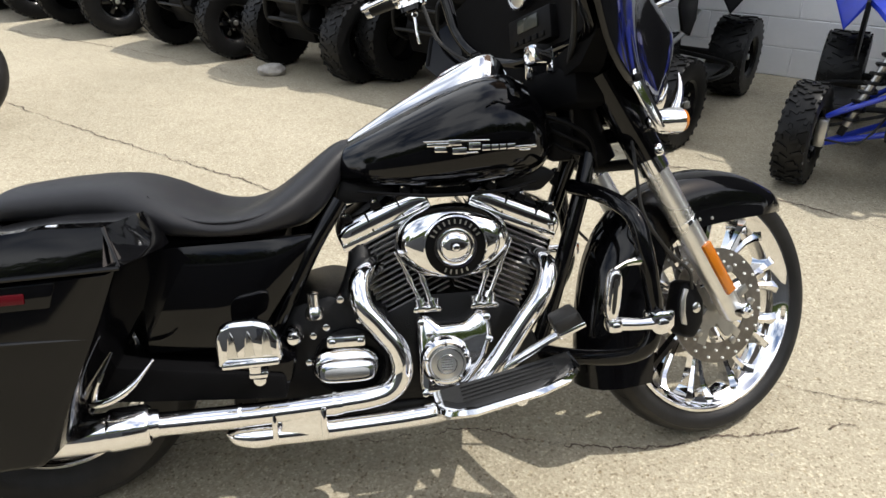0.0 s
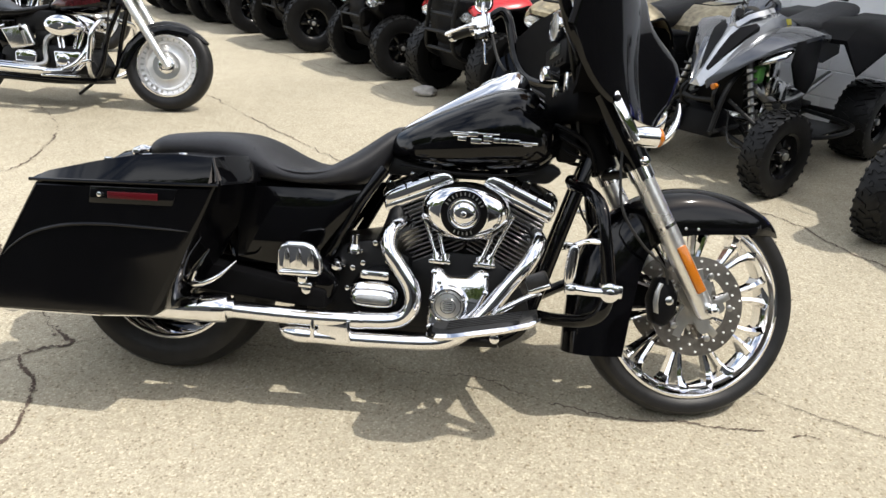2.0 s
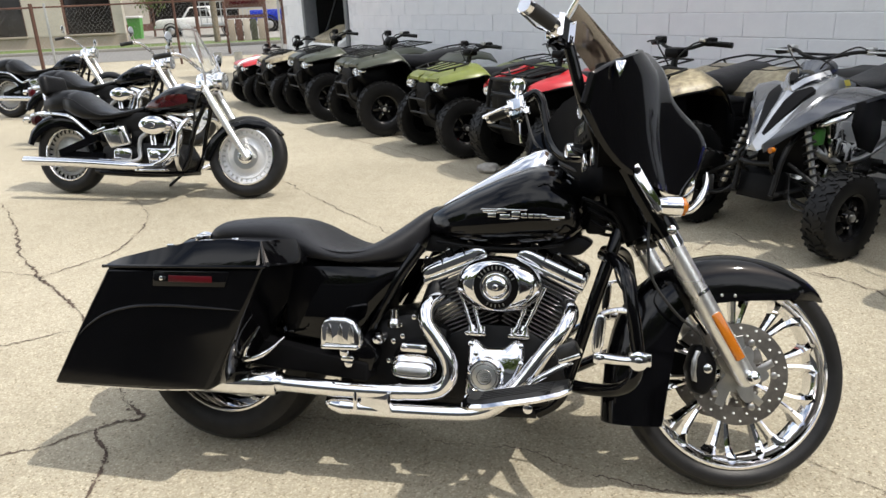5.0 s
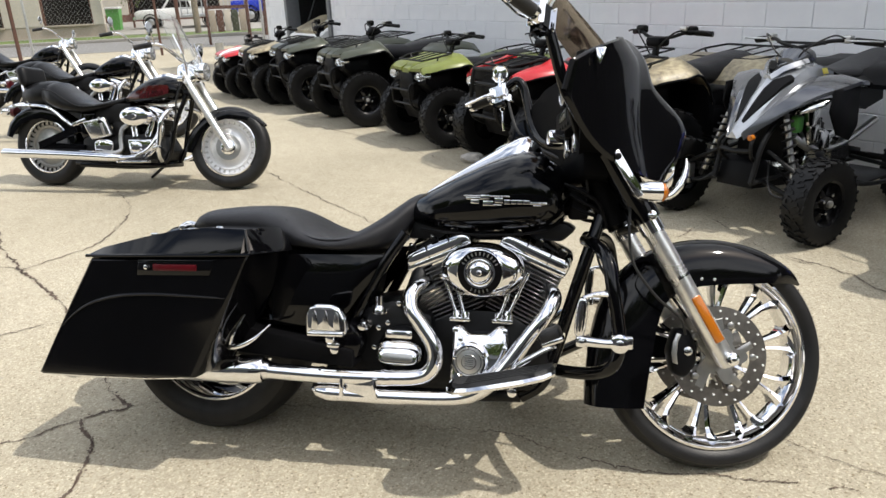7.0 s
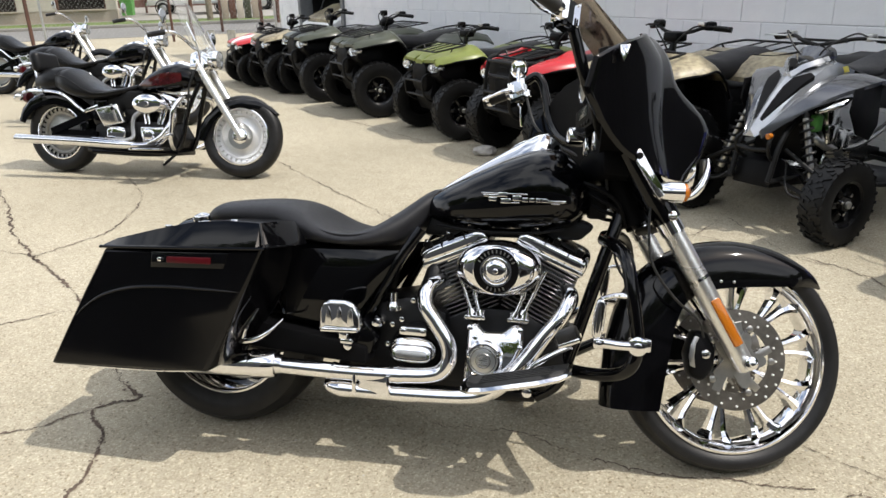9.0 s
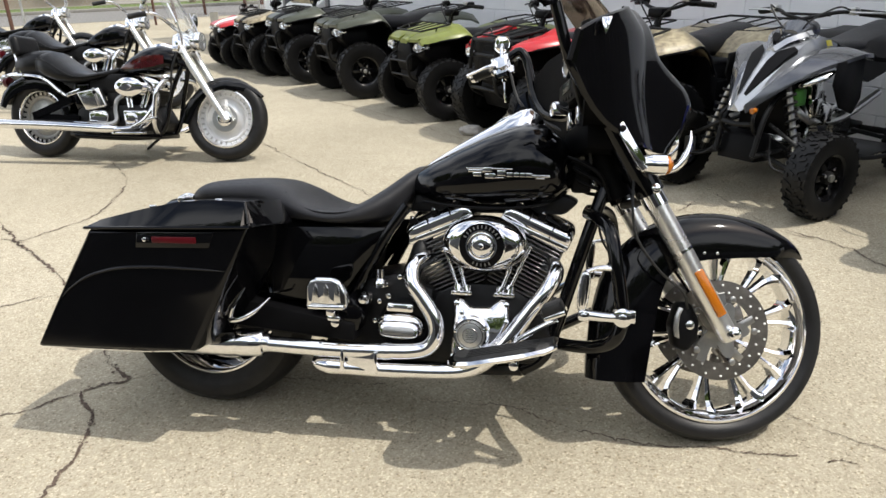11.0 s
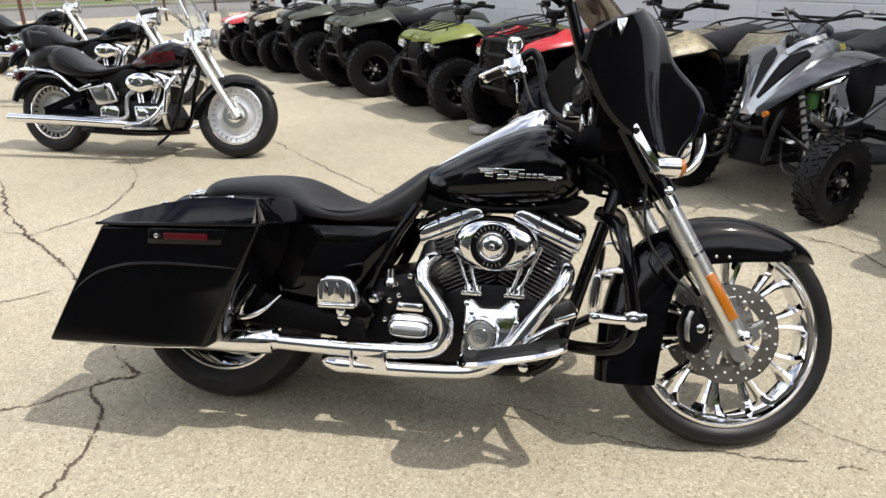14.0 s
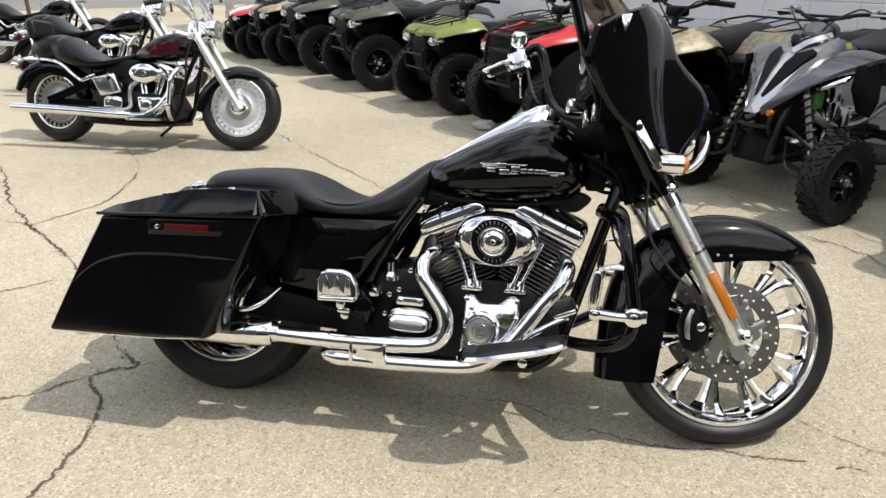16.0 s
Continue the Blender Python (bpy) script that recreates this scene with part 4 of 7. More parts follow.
# handlebar, grips and levers; the left bar sits a little lower and closer
def hand_end(s, bar, grip, mirror_at, mirror_turn, mirror_w):
    """One side of the handlebar with its grip, controls and mirror; the grip runs between two points."""
    g0, g1 = Vector(grip[0]), Vector(grip[1])
    d = (g1 - g0).normalized()
    hb = part("handlebar", tube(bar, 0.0155, 16), M_BLACK, bike, "tall black handlebar", m=STEER)
    part("grip", tube([g0, g1 - d * 0.012], 0.0185, 20), M_RUBBER, hb, m=STEER)
    part("grip_end", tube([g1 - d * 0.016, g1], [0.0215, 0.0195], 20), M_CHROME, hb, m=STEER)
    part("grip_collar", tube([g0 - d * 0.012, g0 + d * 0.012], 0.0225, 20), M_CHROME, hb, m=STEER)
    up = Vector((0, 0, 1))
    out = d.cross(up).normalized() * -s
    part("switch_housing", bar_between(g0 - d * 0.060, g0 - d * 0.010, 0.036, 0.040, 0.010), M_CHROME, hb, m=STEER)
    part("switch_cover", bar_between(g0 - d * 0.052 - up * 0.026, g0 - d * 0.014 - up * 0.026, 0.030, 0.022, 0.006), M_BLACK, hb, m=STEER)
    perch = g0 - d * 0.050 + out * 0.022
    part("lever_perch", bar_between(perch - d * 0.016, perch + d * 0.020, 0.022, 0.020, 0.006), M_CHROME, hb, m=STEER)
    part("lever", tube([perch + d * 0.02, perch + d * 0.06 + out * 0.018, perch + d * 0.115 + out * 0.012, perch + d * 0.15 + out * 0.006], [0.008, 0.0075, 0.007, 0.010], 10, flat=0.6), M_CHROME, hb, m=STEER)
    mir = part("mirror_stem", tube([perch, perch * 0.5 + Vector(mirror_at) * 0.5 + out * 0.01, mirror_at], 0.006, 10), M_CHROME, hb, m=STEER)
    mm = STEER @ Matrix.Translation(mirror_at) @ Matrix.Rotation(radians(mirror_turn), 4, "Z") @ Matrix.Rotation(radians(-12), 4, "Y")
    part("mirror_head", lathe([(0.0008, 0.018), (0.024, 0.014), (0.034, 0.004), (0.035, -0.003), (0.0008, -0.003)], (0, 0, 0), "x", 28, False), M_BLACK, mir, m=mm @ Matrix.Diagonal((1, mirror_w, 1, 1)))
    part("mirror_glass", disc((0, 0, 0), 0.032, 0.002, "x"), M_MIRROR, mir, m=mm @ Matrix.Diagonal((1, mirror_w, 1, 1)) @ Matrix.Translation((-0.005, 0, 0)))


M_MIRROR = mat("mirror_glass", (0.9, 0.9, 0.9), 0.01, 1.0, var=0.0)
hand_end(-1, [(1.165, -0.03, 0.985), (1.150, -0.14, 0.985), (1.105, -0.27, 0.990), (1.05, -0.325, 1.05), (1.015, -0.34, 1.15), (0.995, -0.348, 1.205), (0.965, -0.375, 1.225), (0.875, -0.455, 1.242)], ((0.948, -0.390, 1.2285), (0.862, -0.466, 1.245)), (1.065, -0.43, 1.38), 0, 1.5)
hand_end(1, [(1.165, 0.03, 0.985), (1.150, 0.13, 0.990), (1.112, 0.24, 1.03), (1.092, 0.31, 1.10), (1.075, 0.33, 1.19), (1.060, 0.335, 1.243), (1.038, 0.342, 1.264), (1.010, 0.352, 1.246), (0.982, 0.375, 1.222), (0.945, 0.41, 1.206), (0.895, 0.455, 1.196)], ((0.962, 0.393, 1.212), (0.889, 0.460, 1.194)), (0.989, 0.405, 1.306), 55, 1.0)
for s in (-1, 1):
    part("riser", box((1.165, s * 0.05, 0.965), (0.045, 0.03, 0.06), 0.008), M_CHROME, bike, m=STEER)
for s, dz in ((-1, 0.0), (1, 0.0), (-1, 0.02)):
    part("control_cable", tube([(1.01, s * 0.345, 1.185 - dz), (1.04, s * 0.315, 1.08), (1.10, s * 0.22 , 1.0 - dz), (1.16, s * 0.10, 0.93), (1.19, s * 0.06, 0.82)], 0.005, 8), M_RUBBER, bike, m=STEER)
part("switch_block", join(box((1.075, -0.115, 0.963), (0.05, 0.05, 0.045), 0.01)), M_CHROME, bike, "chrome switch block", m=STEER)
part("ignition_key_ring", join(lathe([(0.007, -0.002), (0.010, 0.0), (0.007, 0.002)], (0.992, 0.36, 1.163), "y", 16), tube([(0.992, 0.36, 1.155), (0.995, 0.36, 1.12), (0.999, 0.36, 1.087)], 0.0045, 8)), M_CHROME, bike, "small chrome tag on the left lever", m=STEER)
part("fork_shroud", join(tube([(1.285, 0, 0.735), (1.215, 0, 0.89)], 0.046, 20), box((1.175, -0.03, 0.80), (0.06, 0.09, 0.10), 0.012), *[tube([(1.12, y, 0.86 - 0.02 * k), (1.18, y - 0.02, 0.84 - 0.03 * k), (1.235, y - 0.01, 0.80 - 0.02 * k), (1.26, y + 0.02, 0.73)], 0.006, 8) for k, y in enumerate((-0.085, -0.07, -0.055, 0.07))]), M_PLASTIC, bike, "black steering head cover", sharp=70)

# frame
for s in (-1, 1):
    part("frame_downtube", tube([(1.245, s * 0.06, 0.77), (1.215, s * 0.085, 0.67), (1.165, s * 0.10, 0.50), (1.125, s * 0.10, 0.36), (1.085, s * 0.10, 0.25), (1.02, s * 0.10, 0.20)], 0.020, 14), M_BLACK, bike, "gloss black frame tube")
    part("frame_rail", tube([(1.02, s * 0.10, 0.20), (0.6, s * 0.12, 0.185), (0.35, s * 0.13, 0.20)], 0.018, 12), M_WRINKLE, bike)
    part("frame_seat_tube", tube([(0.66, s * 0.15, 0.70), (0.60, s * 0.165, 0.61), (0.53, s * 0.165, 0.48), (0.47, s * 0.15, 0.37)], 0.017, 12), M_BLACK, bike)
    part("engine_guard", tube([(1.20, s * 0.07, 0.690), (1.235, s * 0.20, 0.685), (1.268, s * 0.285, 0.655), (1.284, s * 0.315, 0.585), (1.300, s * 0.32, 0.50), (1.308, s * 0.32, 0.43), (1.293, s * 0.315, 0.372), (1.250, s * 0.27, 0.336), (1.175, s * 0.19, 0.312), (1.11, s * 0.10, 0.296)], 0.0185, 16), M_BLACK, bike, "gloss black engine guard tube")
    part("guard_clamp", lathe([(0.019, -0.016), (0.024, -0.014), (0.024, 0.014), (0.019, 0.016)], (0, 0, 0), "z", 20), M_CHROME, bike, m=Matrix.Translation((1.306, s * 0.32, 0.44)))
    hp = part("highway_peg_arm", tube([(1.310, s * 0.345, 0.44), (1.27, s * 0.35, 0.438), (1.215, s * 0.345, 0.440)], [0.016, 0.013, 0.015], 14), M_CHROME, bike, "chrome highway peg arm")
    part("peg_joint", join(disc((1.308, s * 0.350, 0.44), 0.025, 0.026, bev=0.35), disc((1.308, s * 0.366, 0.44), 0.012, 0.012, seg=8), box((1.320, s * 0.335, 0.44), (0.045, 0.018, 0.036), 0.006)), M_CHROME, hp)
    part("peg_joint", join(box((1.208, s * 0.345, 0.440), (0.032, 0.036, 0.030), 0.008), disc((1.208, s * 0.366, 0.440), 0.009, 0.010, seg=8)), M_CHROME, hp)
    pegm = Matrix.Translation((1.205, s * 0.348, 0.505)) @ Matrix.Rotation(radians(5), 4, "Y")
    peg = part("highway_peg", prism(oval(0, 0, 0.0155, 0.054, 3.0, 28), -0.014, 0.014, 0.007, seg=3), M_CHROME, hp, "chrome folded foot peg", m=pegm)
    # black strips paint the dark of a narrow slot in the chrome
    for k in (-1, 1):
        part("peg_slot_strip", prism(oval(0, 0, 0.0045, 0.038, 3.0, 20), k * 0.0135, k * 0.0160, 0.001), M_RUBBER, peg, "black strip for the dark of a narrow slot", m=pegm)
    part("peg_clamp", tube([(1.208, s * 0.345, 0.556), (1.240, s * 0.330, 0.565), (1.280, s * 0.318, 0.565)], [0.006, 0.007, 0.010], 10), M_CHROME, hp)
    fb = part("footboard", loft([[Vector((x, s * yy, z)) for yy, z in ((0.25, lo - 0.006), (o, lo - 0.006), (o + 0.005, lo + 0.002), (o, lo + 0.011), (0.25, lo + 0.011))] for x, lo, o in ((0.835, 0.268, 0.33), (0.86, 0.274, 0.365), (0.91, 0.285, 0.384), (1.05, 0.318, 0.384), (1.11, 0.332, 0.366), (1.14, 0.340, 0.33))]), M_CHROME, bike, "chrome footboard with black rubber pad")
    part("rubber_pad", loft([[Vector((x, s * yy, z)) for yy, z in ((0.262, lo + 0.010), (o - 0.012, lo + 0.010), (o - 0.016, lo + 0.019), (0.266, lo + 0.019))] for x, lo, o in ((0.85, 0.272, 0.335), (0.875, 0.277, 0.365), (0.915, 0.286, 0.378), (1.045, 0.317, 0.378), (1.10, 0.330, 0.36), (1.128, 0.337, 0.332))]), M_RUBBER, fb)
    for k in range(5):
        y = 0.285 + 0.018 * k
        part("pad_rib", bar_between((0.89, s * y, 0.3005), (1.09, s * y, 0.3475), 0.006, 0.004, 0.001), M_RUBBER, fb)
    part("board_bracket", bar_between((0.92, s * 0.12, 0.25), (0.92, s * 0.30, 0.272), 0.03, 0.02, 0.004), M_WRINKLE, fb)
    part("board_bracket", bar_between((1.06, s * 0.12, 0.255), (1.06, s * 0.30, 0.30), 0.03, 0.02, 0.004), M_WRINKLE, fb)
    part("board_bolt", disc((1.020, s * 0.300, 0.272), 0.013, 0.03), M_CHROME, fb)
part("brake_pedal", join(tube([(0.975, -0.21, 0.285), (1.03, -0.235, 0.335), (1.09, -0.25, 0.378), (1.135, -0.26, 0.405)], [0.011, 0.010, 0.009, 0.009], 12, flat=0.6), bar_between((1.100, -0.285, 0.411), (1.158, -0.285, 0.437), 0.075, 0.014, 0.005)), M_CHROME, bike, "chrome brake pedal")
part("pedal_pad", bar_between((1.094, -0.287, 0.427), (1.148, -0.287, 0.452), 0.068, 0.034, 0.009), M_RUBBER, bike)
part("shift_lever", tube([(0.975, 0.21, 0.285), (1.03, 0.235, 0.335), (1.10, 0.25, 0.395), (1.15, 0.26, 0.43)], 0.011, 10), M_CHROME, bike)
part("side_stand", tube([(0.95, 0.14, 0.22), (0.90, 0.22, 0.14), (0.86, 0.285, 0.055)], 0.014, 10), M_BLACK, bike)
part("horn_cover", join(prism([(0.98, 0.60), (1.02, 0.63), (1.05, 0.56), (1.01, 0.50)], 0.14, 0.20, 0.012)), M_CHROME, bike)

# engine
FACE_UP = Matrix(((1, 0, 0, 0), (0, 1, 0.26, -0.26 * 0.33), (0, 0, 1, 0), (0, 0, 0, 1)))   # covers whose faces slope upwards
CRANK = Vector((0.902, 0, 0.322))
case = part("crankcase", join(prism([(0.70, 0.22), (1.06, 0.22), (1.12, 0.30), (1.06, 0.42), (0.97, 0.47), (0.84, 0.47), (0.72, 0.42)], -0.125, 0.125, 0.02), prism([(0.44, 0.22), (0.74, 0.22), (0.75, 0.45), (0.62, 0.49), (0.48, 0.46), (0.42, 0.36)], -0.155, 0.155, 0.02), prism([(0.38, 0.20), (0.95, 0.20), (0.95, 0.26), (0.38, 0.26)], -0.12, 0.12, 0.015)), M_WRINKLE, bike, "wrinkle black crankcase")
for ang, nm in ((-25, "rear"), (25, "front")):
    Mc = Matrix.Translation(CRANK) @ Matrix.Rotation(radians(ang), 4, "Y")
    cyl = part("cylinder", lathe([(0.01, 0.07), (0.066, 0.07), (0.066, 0.26), (0.01, 0.26)], axis="z", seg=28), M_WRINKLE, bike, "black finned cylinder", m=Mc)
    for k in range(15):
        z = 0.106 + 0.0132 * k
        grow = 0.88 + 0.03 * min(k, 4)
        inner_x, outer_x = min(0.1025, 0.466 * z - 0.006), 0.1025 * grow   # the fins stop where the cylinders meet
        part("cooling_fin", box(((outer_x - inner_x) / 2 * (1 if ang > 0 else -1), 0, z), (outer_x + inner_x, 0.232 * grow, 0.0046), 0.0016, seg=1), M_FIN, cyl, m=Mc)
    part("cylinder_head", join(box((0, 0, 0.302), (0.17, 0.205, 0.036), 0.008), *[box((0, 0, 0.3035 + 0.0120 * k), (0.210 - 0.006 * k, 0.240, 0.0046), 0.001, seg=1) for k in range(3)]), M_FIN, cyl, m=Mc)
    Mr = Matrix.Translation(CRANK + Mc.to_3x3() @ Vector((0, 0, 0.362))) @ Matrix.Rotation(radians(ang * 0.94), 4, "Y") @ Matrix.Translation((0, 0, -0.352))
    rb = part("rocker_box", loft([section(x, 0.332 + 0.062 * h, 0.330, 0.120 * w, 36, 2.3, 12.0) for x, h, w in ((-0.111, 0.45, 0.90), (-0.109, 0.70, 0.96), (-0.103, 0.86, 0.985), (-0.092, 0.96, 1.0), (-0.075, 1.0, 1.0), (0.075, 1.0, 1.0), (0.092, 0.96, 1.0), (0.103, 0.86, 0.985), (0.109, 0.70, 0.96), (0.111, 0.45, 0.90))]), M_CHROME, bike, "chrome rocker box", sharp=50, m=Mr)
    part("rocker_base", prism([(-0.108, 0.316), (0.108, 0.316), (0.111, 0.323), (0.110, 0.336), (-0.110, 0.336), (-0.111, 0.323)], -0.1195, 0.1195, 0.004), M_CHROME, rb, m=Mr)
    # no pockets are cut: black blocks paint their shade onto the chrome
    for x in (-0.074, 0.0, 0.074):
        part("rocker_pocket_block", box((x, -0.106, 0.384), (0.024, 0.022, 0.018), 0.005), M_PLASTIC, rb, "black block for the shade in a bolt pocket", m=Mr)
        part("rocker_bolt", join(disc((x, -0.107, 0.390), 0.0080, 0.012, "z"), disc((x, -0.107, 0.398), 0.005, 0.006, "z", seg=6)), M_CHROME, rb, m=Mr)
    # black strips likewise stand for the shade in two grooves
    for x in (-0.030, 0.046):
        part("rocker_groove_strip", box((x, -0.1155, 0.358), (0.0040, 0.0085, 0.048)), M_PLASTIC, rb, m=Mr)
for (a, b) in (((0.826, -0.150, 0.452), (0.775, -0.130, 0.575)), ((0.850, -0.155, 0.448), (0.812, -0.133, 0.575)), ((0.955, -0.155, 0.452), (1.000, -0.133, 0.578)), ((0.980, -0.150, 0.458), (1.038, -0.130, 0.590))):
    a, b = Vector(a), Vector(b)
    part("pushrod_tube", join(tube([a, b], 0.0058, 12), tube([a + (b - a) * 0.42, a + (b - a) * 0.52], 0.0082, 12), tube([a, a + (b - a) * 0.10], 0.0125, 12)), M_CHROME, bike, "chrome pushrod tube")
for x in (0.838, 0.968):
    part("lifter_block", join(box((x, -0.140, 0.443), (0.058, 0.045, 0.016), 0.005), *[tube([(x + d, -0.152, 0.448), (x + d * 1.2, -0.150, 0.466)], [0.013, 0.011], 14) for d in (-0.015, 0.015)], *[disc((x + d, -0.166, 0.444), 0.006, 0.010, seg=8) for d in (-0.026, 0.0, 0.026)]), M_CHROME, bike, "chrome lifter block")
cam_cover = part("cam_cover", prism([(0.808, 0.425), (0.838, 0.432), (0.862, 0.402), (0.925, 0.405), (0.952, 0.435), (0.985, 0.43), (0.992, 0.37), (0.970, 0.315), (0.925, 0.262), (0.880, 0.240), (0.818, 0.238), (0.806, 0.262)], -0.110, -0.178, 0.016, shrink=0.95, seg=4), M_CHROME, bike, "chrome cam cover", m=FACE_UP)
part("timing_cover", lathe([(0.0008, -0.198), (0.050, -0.198), (0.056, -0.193), (0.058, -0.172), (0.0008, -0.172)], (0.874, 0, 0.323), "y", 40, False), M_CHROME, cam_cover)
plate = part("timing_plate", disc((0.874, -0.1995, 0.323), 0.044, 0.006), M_SATIN, cam_cover, "round satin timing plate")
for r in (0.020, 0.036):
    part("plate_ring", lathe([(r, -0.2015), (r + 0.001, -0.2042), (r + 0.003, -0.2042), (r + 0.004, -0.2015)], (0.874, 0, 0.323), "y", 40), M_ALLOY, plate)
for k in range(-2, 3):
    part("plate_rib", box((0.874, -0.2030, 0.323 + 0.006 * k), (0.026, 0.002, 0.0022)), M_ALLOY, plate)
for k in range(5):
    a = 2 * math.pi * k / 5 + 0.4
    part("timing_screw", disc((0.874 + 0.046 * math.cos(a), -0.200, 0.323 + 0.046 * math.sin(a)), 0.0055, 0.006, seg=10), M_CHROME, cam_cover)
for x, z in ((0.822, 0.412), (0.975, 0.415), (0.978, 0.365), (0.823, 0.256), (0.91, 0.258), (0.84, 0.385)):
    part("cover_screw", disc((x, -0.179, z), 0.0075, 0.012, seg=10), M_CHROME, cam_cover, m=FACE_UP)
# air cleaner
AC = (0.902, 0, 0.594)
ell = lambda prof: lathe(prof, AC, "y", 64, False, sx=1.5)
ac = part("air_cleaner", ell([(0.0008, -0.128), (0.078, -0.128), (0.0855, -0.136), (0.0865, -0.150), (0.083, -0.168), (0.074, -0.184), (0.060, -0.195), (0.045, -0.199), (0.0008, -0.200)]), M_CHROME, bike, "oval chrome air cleaner cover")
part("air_filter", ell([(0.0008, -0.10), (0.075, -0.10), (0.075, -0.131), (0.0008, -0.131)]), M_WRINKLE, ac)
part("cleaner_ring", lathe([(0.044, -0.196), (0.046, -0.2085), (0.066, -0.2045), (0.068, -0.184)], AC, "y", 56), M_PLASTIC, ac, "black ring with raised marks")
part("cleaner_bezel", join(lathe([(0.041, -0.198), (0.0425, -0.211), (0.0465, -0.211), (0.048, -0.198)], AC, "y", 48), lathe([(0.0655, -0.190), (0.0665, -0.2065), (0.0695, -0.205), (0.071, -0.186)], AC, "y", 56)), M_CHROME, ac)
part("cleaner_dome", lathe([(0.0008, -0.224), (0.006, -0.2235), (0.0085, -0.217), (0.020, -0.2165), (0.029, -0.213), (0.033, -0.208), (0.036, -0.2085), (0.0415, -0.206), (0.0415, -0.196), (0.0008, -0.196)], AC, "y", 40, False), M_CHROME, ac)
marks = []
for a0, n, up in ((90, 11, 1), (270, 5, -1)):
    for k in range(n):
        a = radians(a0 + (k - (n - 1) / 2) * -12.5)
        marks.append(box((0, 0, 0), (0.0034, 0.002, 0.0095), 0, Matrix.Translation((AC[0] + 0.0560 * math.cos(a), -0.2068, AC[2] + 0.0560 * math.sin(a))) @ Matrix.Rotation(math.pi / 2 - a, 4, "Y")))
tagged(part("ring_marks", join(*marks), M_SATIN, ac), kind="stuff")
# transmission cover
tcv = part("transmission_cover", prism(oval(0.648, 0.330, 0.080, 0.043), -0.150, -0.184, 0.012, shrink=0.90, seg=3), M_CHROME, bike, "oval chrome transmission side cover", m=FACE_UP)
part("cover_rim", prism(oval(0.650, 0.322, 0.066, 0.026, 4.0), -0.176, -0.198, 0.007, shrink=0.94, seg=3), M_CHROME, tcv, m=FACE_UP)
# darker metal paints in the slot's dark reflection; the panel stands proud
part("cover_slot_panel", prism(oval(0.650, 0.320, 0.050, 0.012, 4.0), -0.192, -0.1995, 0.002), M_CARRIER, tcv, "darker metal panel for the dark reflection in a slot", m=FACE_UP)
part("cover_bridge", join(box((0.652, -0.176, 0.390), (0.088, 0.035, 0.028), 0.008), disc((0.622, -0.196, 0.390), 0.008, 0.01), disc((0.684, -0.196, 0.390), 0.008, 0.01)), M_CHROME, tcv)
part("clutch_ring", lathe([(0.075, -0.15), (0.083, -0.158), (0.083, -0.168), (0.074, -0.172)], (0.660, 0, 0.330), "y", 40), M_PLASTIC, tcv)
for x, z in ((0.580, 0.402), (0.600, 0.455), (0.645, 0.482), (0.700, 0.462), (0.725, 0.405), (0.565, 0.34), (0.61, 0.42), (0.685, 0.432)):
    part("case_bolt", disc((x, -0.162, z), 0.008, 0.02, seg=10), M_ALLOY, case)
part("oil_cap", join(lathe([(0.0008, -0.028), (0.014, -0.026), (0.021, -0.012), (0.021, 0.0), (0.0008, 0.0)], (0, 0, 0), "z", 20, False), disc((0, 0, -0.04), 0.013, 0.03, "z")), M_CHROME, bike, "chrome filler cap", m=Matrix.Translation((0.588, -0.19, 0.452)) @ Matrix.Rotation(math.pi, 4, "X"))
part("oil_plug", lathe([(0.0008, -0.215), (0.012, -0.213), (0.021, -0.200), (0.021, -0.16), (0.0008, -0.16)], (0.540, 0, 0.412), "y", 20, False), M_CHROME, bike, "chrome plug")
part("oil_filler", tube([(0.66, -0.13, 0.46), (0.69, -0.12, 0.54), (0.70, -0.08, 0.60)], 0.028, 14), M_WRINKLE, bike)

# exhaust
part("exhaust_header", tube([(0.74, -0.08, 0.545), (0.712, -0.13, 0.538), (0.690, -0.175, 0.518), (0.694, -0.20, 0.472), (0.730, -0.205, 0.422), (0.764, -0.208, 0.372), (0.772, -0.21, 0.318), (0.748, -0.212, 0.279), (0.700, -0.215, 0.264), (0.62, -0.22, 0.259)], 0.0245, 24), M_CHROME, bike, "chrome rear header pipe")
part("exhaust_pipe", tube([(0.635, -0.22, 0.259), (0.45, -0.238, 0.2575), (0.215, -0.27, 0.268)], 0.0255, 24, n=3), M_CHROME, bike, "chrome exhaust pipe")
part("exhaust_header", tube([(1.075, -0.07, 0.535), (1.105, -0.12, 0.535), (1.116, -0.165, 0.515), (1.092, -0.195, 0.465), (1.045, -0.20, 0.40), (0.985, -0.205, 0.315), (0.93, -0.21, 0.255), (0.875, -0.212, 0.222), (0.80, -0.215, 0.209), (0.62, -0.222, 0.202), (0.47, -0.232, 0.203)], 0.0245, 24), M_CHROME, bike, "chrome front header pipe")
part("pipe_cap", tube([(0.475, -0.232, 0.203), (0.44, -0.234, 0.204), (0.405, -0.233, 0.208), (0.385, -0.228, 0.214)], [0.026, 0.0265, 0.020, 0.008], 24), M_CHROME, bike, "rounded chrome pipe cap")
